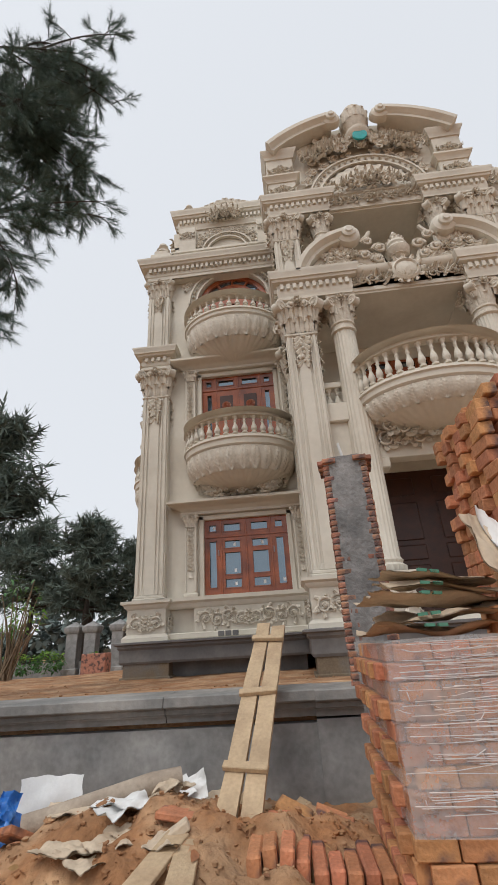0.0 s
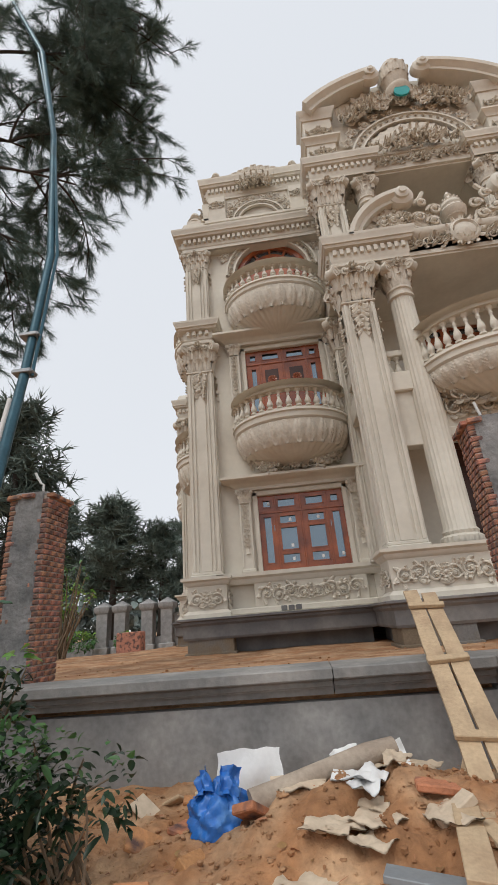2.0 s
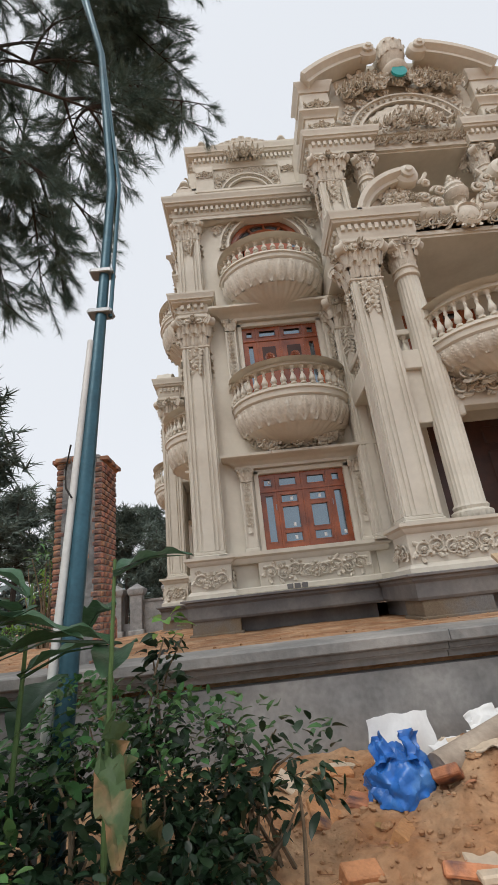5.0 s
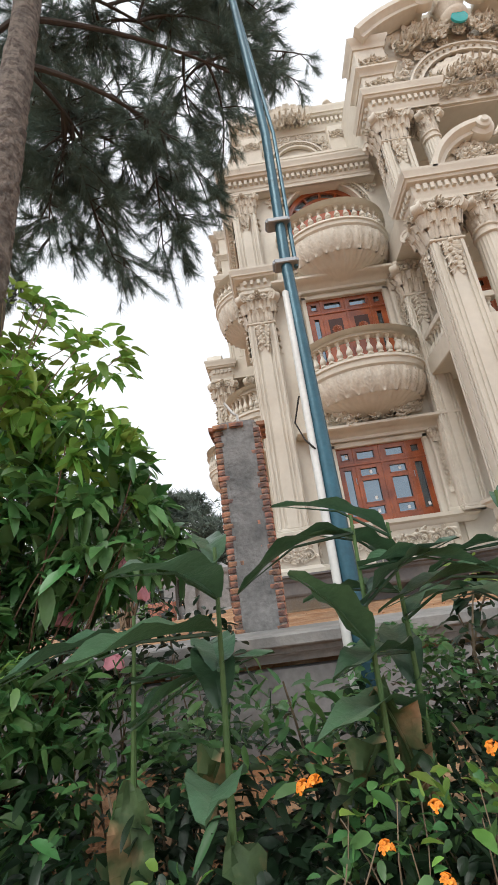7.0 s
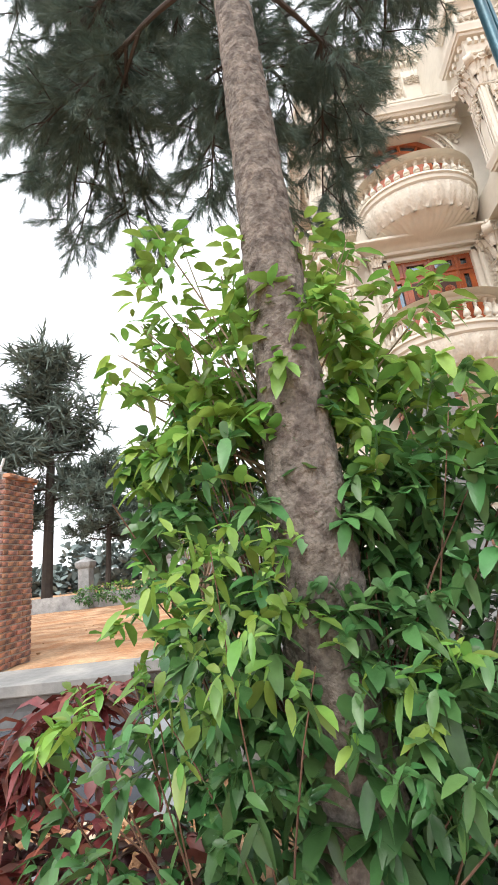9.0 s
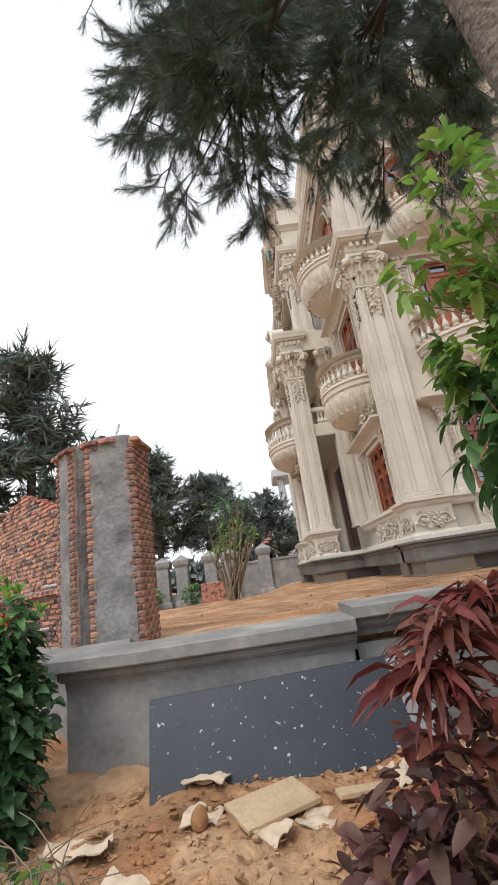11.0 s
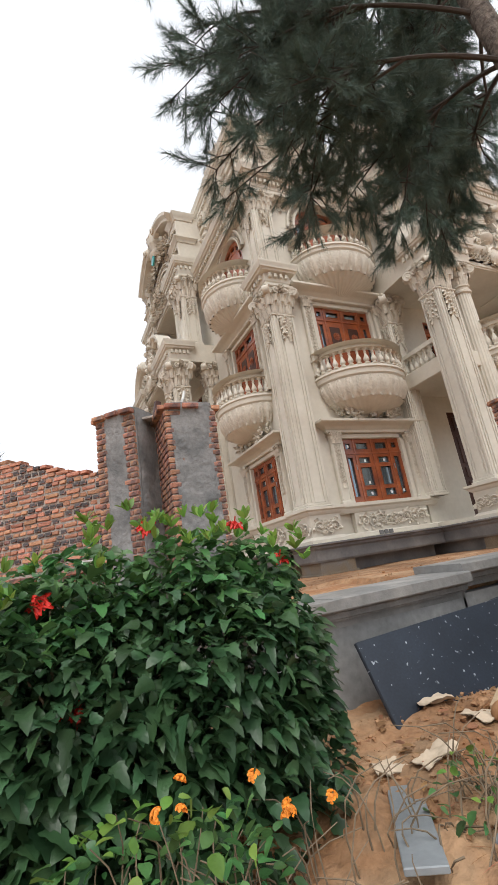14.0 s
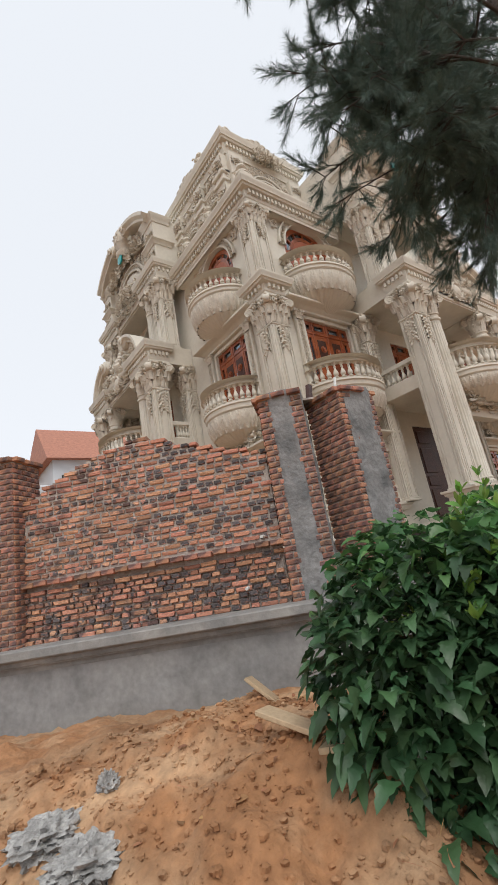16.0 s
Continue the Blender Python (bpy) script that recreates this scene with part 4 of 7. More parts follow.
def finial(m, h=0.55, w=0.36):
    s = block(-w / 2, w / 2, -w / 2, w / 2, 0, h * 0.3, 0.02)
    s.put(lathe([(w * 0.3, h * 0.3), (w * 0.5, h * 0.36), (w * 0.42, h * 0.5), (w * 0.5, h * 0.56), (w * 0.3, h * 0.66), (w * 0.22, h * 0.72), (w * 0.34, h * 0.8), (w * 0.3, h * 0.92), (0.01, h)], 12))
    for sx in (-1, 1):
        s.put(scroll(h * 0.17, 1.4, 0.03, 0.05, sx), at(sx * w * 0.62, 0, h * 0.2))
    part("finial", s, CARVED, house, "small carved urn on the parapet", m=m)


def crest(m, w, h):
    s = Shape()
    for i in range(9):
        k = (i - 4) / 4
        hh = 0.75 * h * (1 - 0.55 * abs(k))
        s.put(acanthus(hh, w / 5, 0.06, 0.05), at(k * w / 2, 0, 0, 0, k * 20, 0))
        s.put(scroll(hh * 0.3, 1.5, 0.03, 0.05, 1 if k > 0 else -1), at(k * w / 2, -0.03, hh * 0.35))
    s.put(block(-w / 2, w / 2, -0.04, 0.1, -0.05, h * 0.2))
    part("roof_crest", s, CARVED, house, "carved crest on the parapet", m=m)


def podium(m, x0, x1, y0, y1, top=1.0, feet=()):
    """Dark grey plinth on short cream blocks; shade in the gap is a near-black block."""
    ring = [(x0, y1), (x0, y0), (x1, y0), (x1, y1)]
    p = part("plinth", sweep(ring, [(-0.3, 0.62), (0.0, 0.62), (0.02, 0.66), (0.02, 0.86), (0.06, 0.9), (0.06, 0.94), (0.13, 0.96), (0.13, top - 0.01), (0.1, top), (-0.3, top)]), PLINTH, house, "dark grey plinth moulding", m=m, smooth=False)
    part("plinth_top", block(x0, x1, y0, y1, top - 0.02, top + 0.004), CREAM, p, smooth=False)
    # shade below the floor, put in as a near-black block
    part("under_floor", block(x0 + 0.5, x1 - 0.5, y0 + 0.7, y1, 0.2, 0.7), DARK, p, "near-black block standing in for shade under the floor", smooth=False)
    part("plinth_wall", block(x0 + 0.2, x1 - 0.2, y0 + 0.32, y1, 0.3, 0.64), PLINTH, p, smooth=False)
    for a, b in feet:
        part("plinth_foot", block(a, b, y0 + 0.02, y0 + 0.8, 0.3, 0.64, 0.01), material("stained_plinth", (0.2, 0.15, 0.1), 0.85, vary=0.25, scale=2, bump=0.3, second=(0.14, 0.135, 0.13), mix_scale=2) if not bpy.data.materials.get("stained_plinth") else bpy.data.materials["stained_plinth"], p, "soil-stained plinth block")
        part("plinth_foot", block(a - 0.05, b + 0.05, y0 - 0.03, y0 + 0.8, 0.3, 0.4, 0.01), bpy.data.materials["stained_plinth"], p)


def bay(m, u0, u1, window_w=1.8):
    """Three storeys of one bay: window, balcony with door, balcony with arched door."""
    k = window_w / 2
    holes = [(-k, k, 1.8, 3.36, False), (-k, k, 4.9, 7.04, False), (-k * 1.08, k * 1.08, 8.42, 9.45, True)]
    part("wall", wall_panel(u0, u1, 1.0, 10.9, holes), CREAM, house, "smooth cream stucco wall", m=m, smooth=False)
    # near-black sheet behind the openings stands in for the unlit rooms
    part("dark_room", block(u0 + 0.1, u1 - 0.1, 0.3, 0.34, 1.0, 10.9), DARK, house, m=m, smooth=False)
    casement(m, window_w)
    balcony_door(m, window_w)
    arch_window(m, k * 1.08 - 0.01)
    for z0, z1 in ((1.78, 3.44), (4.9, 7.12)):
        s = Shape()
        for a, b, lo, hi in ((-k - 0.1, -k, z0, z1), (k, k + 0.1, z0, z1), (-k - 0.1, k + 0.1, z1 - 0.08, z1 + 0.02)):
            s.put(block(a, b, -0.035, 0.0, lo, hi, 0.008))
        part("window_surround", s, CREAM, house, m=m)
    ju = k + 0.27
    for sx in (-1, 1):
        jamb(m, sx * ju, 1.78, 3.5)
        jamb(m, sx * ju, 4.95, 7.2)
    hood(m, ju + 0.17, 3.48, 3.74)
    hood(m, ju + 0.17, 7.18, 7.45)
    part("sill", sweep([(u0, 0.0), (u0 + 0.02, -0.12), (u1 - 0.02, -0.12), (u1, 0.0)], [(-0.1, 1.56), (0.02, 1.56), (0.06, 1.6), (0.07, 1.66), (0.13, 1.7), (0.13, 1.775), (-0.15, 1.785)]), CREAM, house, m=m)
    part("apron", block(-k - 0.2, k + 0.2, -0.14, 0.0, 1.0, 1.57, 0.01), CREAM, house, m=m)
    part("apron_carving", foliage_panel(window_w * 1.06, 0.4, 0.05, 21), CARVED, house, "panel of carved scrolls and a rosette", m=m @ at(0, -0.14, 1.34))
    part("apron_foot", block(u0, u1, -0.24, 0.0, 1.0, 1.12, 0.02), CREAM, house, m=m)
    bowl_balcony(m, 1.3 * window_w / 1.8)
    cartouche(m @ at(0, -0.22, 3.98), 1.5, 0.62, 0.1)
    part("corbel_foliage", foliage_panel(2.0, 0.42, 0.1, 23, True, 2), CARVED, house, m=m @ at(0, -0.1, 3.98))
    bowl_balcony(m, 1.3 * window_w / 1.8, 1.02, 8.87, 8.7, 8.4, 8.14, 7.62, 7.25)
    archivolt(m, k * 1.08, 9.45)
    cartouche(m @ at(0, -0.18, 10.72), 0.95, 0.6, 0.12)


FRONT = at(0.9, 0, 0)
RIGHT = at(8.7, 0, 0)
SIDE = at(-1.2, 1.9, 0, 0, 0, -90)
bay(FRONT, -1.75, 1.45)
bay(RIGHT, -1.45, 1.75)
bay(SIDE, -2.1, 1.75, 1.5)

# corner piers, with their entablatures
for m, x0, x1, back in ((at(0, 0, 0), -1.4, -0.82, 0.38), (at(0, 0, 0), 10.42, 11.0, 0.38)):
    pedestal(m, x0 - 0.1, x1 + 0.1, -0.32, back)
    pier_storey(m, x0, x1, -0.2, back, 1.74, 7.32, 0.86)
    part("entablature", entablature([(x0 - 0.02, back), (x0 - 0.02, -0.22), (x1 + 0.02, -0.22), (x1 + 0.02, back)], 7.3, 7.85, 0.26, True), CREAM, house, "moulded entablature with dentils", m=m)
    part("entablature_block", block(x0 - 0.02, x1 + 0.02, -0.22, back, 7.3, 7.9), CREAM, house, m=m)
    pier_storey(m, x0 + 0.02, x1 - 0.02, -0.18, back - 0.02, 7.86, 10.3, 0.62)
TOP = [(-1.42, 4.0), (-1.42, -0.22), (2.2, -0.22)]
part("main_cornice", entablature(TOP, 10.28, 10.9, 0.28), CREAM, house, "main cornice with a row of dentils")
part("main_cornice", block(-1.42, 2.3, -0.22, 3.9, 10.28, 10.88), CREAM, house, smooth=False)
part("main_cornice", entablature([(7.4, -0.22), (11.02, -0.22), (11.02, 4.0)], 10.28, 10.9, 0.28), CREAM, house)
part("main_cornice", block(7.3, 11.02, -0.22, 3.9, 10.28, 10.88), CREAM, house, smooth=False)


def parapet(x0, x1, y, m=Matrix()):
    part("parapet_rail", block(x0, x1, y - 0.09, y + 0.09, 11.3, 11.4, 0.015), CREAM, house, m=m)
    part("parapet_foot", block(x0, x1, y - 0.11, y + 0.11, 10.88, 11.0, 0.015), CREAM, house, m=m)
    if "parapet" not in BALUSTERS:
        BALUSTERS["parapet"] = baluster_mesh(0.3, 0.13)
    n = int((x1 - x0) / 0.17)
    for i in range(n):
        part("baluster", BALUSTERS["parapet"], None, house, m=m @ at(x0 + (x1 - x0) * (i + 0.5) / n, y, 11.0))


parapet(-0.8, 2.2, -0.1)
parapet(7.4, 10.4, -0.1)
parapet(-2.1, 1.8, 0.0, at(-1.2, 1.9, 0, 0, 0, -90))
for x in (-1.12, 10.72):
    part("parapet_block", block(x - 0.3, x + 0.3, -0.22, 0.4, 10.88, 11.35, 0.02), CREAM, house)
    finial(at(x, 0.05, 11.35), 0.62, 0.42)
# attic storey, set back
for x0, x1, s in ((-0.85, 2.3, -1), (7.3, 10.45, 1)):
    part("attic_wall", block(x0, x1, 0.9, 6.0, 10.8, 13.7), CREAM, house, "set-back attic storey", smooth=False)
    part("attic_cornice", entablature([(x0, 6.0), (x0, 0.88), (x1, 0.88), (x1, 6.0)], 13.45, 14.2, 0.26, True), CREAM, house)
    part("attic_roof", block(x0, x1, 0.9, 6.0, 13.7, 14.2), CREAM, house, smooth=False)
    cx = (x0 + x1) / 2
    archivolt(at(cx, 0.88, 0), 0.62, 12.3, 0.16)
    part("attic_niche", block(cx - 0.6, cx + 0.6, 0.87, 0.92, 11.5, 12.35), CREAM, house)
    cartouche(at(cx, 0.7, 13.75), 1.0, 0.6, 0.12)
    crest(at(cx, 0.9, 14.25), 1.5, 0.75)
    for xx in (x0 + 0.3, x1 - 0.3):
        part("attic_block", block(xx - 0.28, xx + 0.28, 0.72, 1.3, 11.0, 13.45, 0.02), CREAM, house)
        part("attic_carving", foliage_panel(0.4, 0.3, 0.04, 9), CARVED, house, m=at(xx, 0.72, 13.1))
        finial(at(xx, 1.0, 14.2), 0.62, 0.4)
# carved side of the attic
ATTIC = at(-0.85, 3.45, 0, 0, 0, -90)
part("attic_moulding", entablature([(-2.3, 0.0), (2.6, 0.0)], 12.35, 12.75, 0.16, False), CREAM, house, m=ATTIC)
part("attic_moulding", sweep([(-2.3, 0.0), (2.6, 0.0)][::-1], [(-0.05, 11.3), (0.08, 11.3), (0.12, 11.42), (0.05, 11.5), (-0.05, 11.5)]), CREAM, house, m=ATTIC)
for u in (-2.1, -0.55, 1.0, 2.3):
    part("attic_block", block(u - 0.24, u + 0.24, -0.2, 0.1, 10.9, 13.45, 0.02), CREAM, house, m=ATTIC)
    for z in (11.9, 13.05):
        part("attic_carving", foliage_panel(0.36, 0.5, 0.06, 9), CARVED, house, m=ATTIC @ at(u, -0.2, z))
    for z0 in (12.3, 12.62):
        part("attic_moulding", block(u - 0.3, u + 0.3, -0.28, 0.1, z0, z0 + 0.12, 0.02), CREAM, house, m=ATTIC)
for u in (-1.32, 0.22, 1.66):
    archivolt(ATTIC @ at(u, -0.02, 0), 0.34, 11.85, 0.1)
    part("attic_carving", foliage_panel(0.8, 0.4, 0.07, 13), CARVED, house, m=ATTIC @ at(u, -0.02, 13.05))
    finial(at(-1.22, 3.45 - u, 11.4), 0.55, 0.34)
crest(at(-0.85, 3.3, 14.25, 0, 0, -90), 1.8, 0.75)
for y in (2.2, 5.6):
    finial(at(-0.85, y, 14.2), 0.62, 0.4)


def portico(m, half=2.64, proj=2.0, top=True):
    """A two-storey porch: piers and columns, broken curved pediments, a bowed balcony."""
    for sx in (-1, 1):
        s = lambda a, b: (min(sx * a, sx * b), max(sx * a, sx * b))
        x0, x1 = s(half, half - 0.58)
        pedestal(m, *s(half + 0.1, half - 1.12 - 0.38), -proj - 0.12, -proj + 0.55)
        pier_storey(m, x0, x1, -proj, -proj + 0.5, 1.74, 7.42, 0.95)
        cxx = sx * (half - 1.2)
        col = part("column", lathe([(0.3, 1.74), (0.33, 1.8), (0.33, 1.86), (0.27, 1.9), (0.29, 1.95), (0.25, 2.0), (0.247, 4.0), (0.222, 6.55)], 160, flute=22, depth=0.05), CREAM, house, "round fluted column with a leafy capital", m=m @ at(cxx, -proj + 0.25, 0))
        part("capital", capital_round(0.225, 0.87), CARVED, col, m=at(0, 0, 6.55))
        e0, e1 = s(half + 0.06, half - 1.45)
        ring = [(e0, -proj + 0.6), (e0, -proj - 0.06), (e1, -proj - 0.06), (e1, -proj + 0.6)]
        part("entablature", entablature(ring, 7.4, 8.06, 0.2, True), CREAM, house, "moulded entablature with dentils", m=m)
        part("entablature_block", block(e0, e1, -proj - 0.06, 0.0, 7.4, 8.05), CREAM, house, m=m, smooth=False)
        # upper pier and column
        q = proj - 0.62
        pier_storey(m, x0, x1, -q, -q + 0.5, 8.05, 10.72, 0.85)
        col = part("column", lathe([(0.26, 8.05), (0.26, 8.2), (0.2, 8.26), (0.19, 9.9)], 120, flute=20, depth=0.05), CREAM, house, "round fluted column with a leafy capital", m=m @ at(cxx, -q + 0.25, 0))
        part("capital", capital_round(0.19, 0.82), CARVED, col, m=at(0, 0, 9.9))
        ring = [(e0, -q + 0.6), (e0, -q - 0.04), (e1, -q - 0.04), (e1, -q + 0.6)]
        part("entablature", entablature(ring, 10.72, 11.35, 0.2, True), CREAM, house, m=m)
        part("entablature_block", block(e0, e1, -q - 0.04, 0.9, 10.72, 11.34), CREAM, house, m=m, smooth=False)
        # broken curved pediment below
        for yy, rad, zc, xo, w in ((-proj, 1.38, 7.72, 0.95, 0.24), (-q, 3.74, 10.75, 0.0, 0.3)):
            a_start, a_end = (12, 86) if yy == -proj else (46, 79)
            s2 = Shape()
            n = 22
            prof = [(0.0, 0.0), (0.14, 0.0), (0.14, w * 0.3), (0.2, w * 0.45), (0.26, w * 0.6), (0.26, w), (-0.25, w), (-0.25, 0)]
            for i in range(n + 1):
                a = radians(a_start + (a_end - a_start) * i / n)
                for o, hgt in prof:
                    rr = rad + hgt - w
                    s2.v.append((sx * (rr * math.cos(a) + xo), yy - o, zc + rr * math.sin(a)))
            kk = len(prof)
            for i in range(n):
                for j in range(kk):
                    c0, c1 = i * kk + j, i * kk + (j + 1) % kk
                    s2.f.append((c0, c1, c1 + kk, c0 + kk) if sx > 0 else (c0, c0 + kk, c1 + kk, c1))
            s2.f.append(tuple(range(kk)))
            s2.f.append(tuple(reversed(range(n * kk, (n + 1) * kk))))
            ped = part("pediment_arc", s2, CREAM, house, "curved broken pediment ending in a disc scroll", m=m)
            a = radians(a_end)
            disc = lathe([(0.01, 0.34), (0.07, 0.34), (0.09, 0.3), (0.15, 0.28), (0.15, 0.22), (0.24, 0.18), (0.27, 0.1), (0.27, 0.0)][::-1], 20)
            part("disc_scroll", disc, CREAM, ped, "round stepped disc", m=at(sx * ((rad - w / 2) * math.cos(a) + xo), yy + 0.02, zc + (rad - w / 2) * math.sin(a), 90))
            if yy == -proj:
                back = Shape()
                back.v = [(sx * xo, yy + 0.06, zc)] + [(sx * ((rad - 0.02) * math.cos(radians(t)) + xo), yy + 0.06, zc + (rad - 0.02) * math.sin(radians(t))) for t in range(0, 91, 6)]
                back.f = [(0, i + 1, i + 2) if sx < 0 else (0, i + 2, i + 1) for i in range(15)]
                part("tympanum", back, CREAM, ped, smooth=False)
            leafs = Shape()
            rr = random.Random(31)
            for i in range(30):
                t = radians(rr.uniform(30, 80) if yy == -proj else rr.uniform(58, 84))
                k = (rr.uniform(0.45, 0.85) if yy == -proj else rr.uniform(0.78, 0.93)) * (rad - w)
                face = yy + (0.04 if yy == -proj else 0.24)
                leafs.put(acanthus(0.3, 0.2, 0.07), at(sx * (k * math.cos(t) + xo), face, zc + k * math.sin(t), 0, rr.uniform(0, 360), 0))
                if i % 3 == 0:
                    leafs.put(scroll(0.13, 1.5, 0.035, 0.09, sx), at(sx * (k * math.cos(t) + xo), face, zc + k * math.sin(t)))
                    leafs.put(rosette(0.1, 0.06, 6), at(sx * (k * math.cos(t + 0.1) + xo), face, zc + k * math.sin(t + 0.1)))
            part("pediment_carving", leafs, CARVED, ped, "carved leaves and scrolls in the pediment")
        # pedestal block above
        b0, b1 = s(half, half - 0.75)
        part("attic_pedestal", block(b0, b1, -q + 0.08, 0.9, 11.3, 13.35, 0.02), CREAM, house, "carved pedestal block on the cornice", m=m)
        ring = [(b0, -q + 0.7), (b0, -q + 0.08), (b1, -q + 0.08), (b1, -q + 0.7)]
        for z0, z1 in ((11.34, 11.5), (12.15, 12.36), (13.12, 13.42)):
            part("attic_moulding", sweep(ring, [(-0.05, z0), (0.03, z0), (0.06, (z0 + z1) / 2), (0.13, z1 - 0.05), (0.13, z1), (-0.05, z1)], True), CREAM, house, m=m)
        for z in (11.85, 12.65):
            part("attic_carving", foliage_panel(0.5, 0.36, 0.06, 41), CARVED, house, m=m @ at((b0 + b1) / 2, -q + 0.08, z))
    # spans
    q = proj - 0.62
    w = half - 1.4
    part("beam", block(-w - 0.1, w + 0.1, -proj + 0.02, -proj + 0.6, 7.4, 8.0), CREAM, house, m=m, smooth=False)
    part("beam_moulding", sweep([(-w, -proj + 0.02), (w, -proj + 0.02)], [(0, 7.45), (0.03, 7.45), (0.03, 7.55), (0.0, 7.57), (0.0, 7.85), (0.1, 7.9), (0.14, 7.98), (0.14, 8.05), (-0.1, 8.05)]), CREAM, house, m=m)
    part("beam_garland", foliage_panel(w * 1.9, 0.34, 0.09, 43), CARVED, house, "carved garland along the beam", m=m @ at(0, -proj + 0.0, 7.7))
    part("porch_ceiling", block(-half + 0.1, half - 0.1, -proj + 0.1, 0.3, 7.42, 7.52), CREAM, house, m=m, smooth=False)
    part("porch_roof", block(-half - 0.04, half + 0.04, -proj - 0.04, 0.3, 7.98, 8.03), CREAM, house, m=m, smooth=False)
    part("beam", block(-w - 0.1, w + 0.1, -q + 0.04, -q + 0.5, 10.8, 11.32), CREAM, house, m=m, smooth=False)
    part("beam_garland", foliage_panel(w * 1.9, 0.3, 0.09, 44), CARVED, house, m=m @ at(0, -q + 0.03, 11.05))
    part("porch_ceiling", block(-half + 0.1, half - 0.1, -q + 0.1, 0.9, 10.75, 10.8), CREAM, house, m=m, smooth=False)
    part("porch_roof", block(-half, half, -q, 3.0, 11.3, 11.36), CREAM, house, m=m, smooth=False)
    part("attic_wall", block(-half + 0.1, half - 0.1, -q + 0.3, 3.0, 11.3, 13.2), CREAM, house, m=m, smooth=False)
    seg = Shape()
    n = 24
    rim = [(3.68 * math.cos(radians(45 + 90 * i / n)), 10.75 + 3.68 * math.sin(radians(45 + 90 * i / n))) for i in range(n + 1)]
    for y in (-q + 0.28, 0.6):
        seg.v += [(2.6, y, 11.3)] + [(x, y, z) for x, z in rim] + [(-2.6, y, 11.3)]
    c = n + 3
    seg.f = [tuple(reversed(range(c))), tuple(range(c, 2 * c))] + [(i, i + 1, c + i + 1, c + i) for i in range(c - 1)]
    part("gable_face", seg, CREAM, house, m=m, smooth=False)
    archivolt(m @ at(0, -q + 0.22, 0), 1.3, 11.35, 0.24)
    part("arch_shell", lathe([(0.02, 0), (0.6, 0.12), (1.28, 0.02)], 48, 0, math.pi, 1, 1, 26, 0.06), CARVED, house, "carved shell in the arch", m=m @ at(0, -q + 0.2, 11.35, 90))
    cartouche(m @ at(0, -q - 0.02, 11.6), 1.1, 0.75, 0.11)
    part("wing_carving", foliage_panel(2.2, 0.42, 0.12, 61), CARVED, house, m=m @ at(0, -q + 0.02, 11.55))
    cartouche(m @ at(0, -q + 0.1, 13.25), 1.5, 0.7, 0.1)
    for sx in (-1, 1):
        part("wing_carving", foliage_panel(1.0, 0.5, 0.14, 47), CARVED, house, m=m @ at(sx * 1.15, -q + 0.1, 13.15, 0, sx * 25, 0))
    part("round_tile", lathe([(0.2, 0.0), (0.2, 0.05), (0.01, 0.07)], 24), TEAL, house, "round teal glazed tile", m=m @ at(0, -q - 0.1, 13.4, 90))
    crown = lathe([(0.26, 13.5), (0.36, 13.62), (0.36, 13.72), (0.24, 13.82), (0.24, 13.92), (0.36, 14.1), (0.4, 14.35), (0.4, 14.5), (0.3, 14.56), (0.33, 14.68), (0.26, 14.82), (0.12, 14.98), (0.02, 15.02)], 16)
    for i in range(12):
        crown.put(acanthus(0.34, 0.2, 0.06, 0.1), Matrix.Rotation(radians(30 * i), 4, "Z") @ at(0, -0.36, 14.12))
    part("crown_urn", crown, CARVED, house, "carved urn crowning the gable", m=m @ at(0, -q + 0.12, 0))
    vase = lathe([(0.1, 8.06), (0.2, 8.1), (0.2, 8.2), (0.12, 8.28), (0.3, 8.42), (0.34, 8.6), (0.27, 8.72), (0.29, 8.78), (0.2, 8.98), (0.08, 9.16), (0.1, 9.22), (0.02, 9.36)], 20)
    for i in range(14):
        vase.put(acanthus(0.34, 0.15, 0.05, 0.1), Matrix.Rotation(radians(360 / 14 * i), 4, "Z") @ at(0, -0.24, 8.36))
        vase.put(acanthus(0.26, 0.1, 0.04, 0.1), Matrix.Rotation(radians(360 / 14 * (i + 0.5)), 4, "Z") @ at(0, -0.2, 8.74))
    part("crown_urn", vase, CARVED, house, "carved urn over the porch beam", m=m @ at(0, -proj + 0.1, 1.65, 0, 0, 0, (0.8, 0.8, 0.8)))
    medal = lathe([(0.3, 0.0), (0.3, 0.06), (0.25, 0.1), (0.22, 0.06), (0.16, 0.09), (0.01, 0.13)], 24)
    for i in range(12):
        medal.put(acanthus(0.12, 0.1, 0.04), at(0, 0, 0, -90) @ at(0, -0.04, 0, 0, 30 * i, 0) @ at(0, 0, 0.28))
    part("cartouche", medal, CARVED, house, "round carved medallion on the beam", m=m @ at(0, -proj - 0.06, 7.82, 90))
    for sx in (-1, 1):
        s = Shape()
        for x, z, r in ((0.42, 8.55, 0.15), (0.66, 8.78, 0.13), (0.5, 8.24, 0.13), (0.76, 8.4, 0.14)):
            s.put(scroll(r, 1.5, 0.04, 0.1, sx), at(sx * x, 0, z))
        for i in range(9):
            s.put(acanthus(0.3, 0.16, 0.06), at(sx * (0.38 + 0.06 * i), 0.02, 8.12 + 0.05 * (i % 3), 0, sx * (15 + 9 * i), 0))
        s.put(tube(bezier_points((sx * 0.95, 0, 9.0), (sx * 0.75, -0.03, 8.7), (sx * 0.55, 0, 9.12)), 0.05, 6))
        s.put(rosette(0.12, 0.07, 6), at(sx * 0.95, -0.02, 8.4))
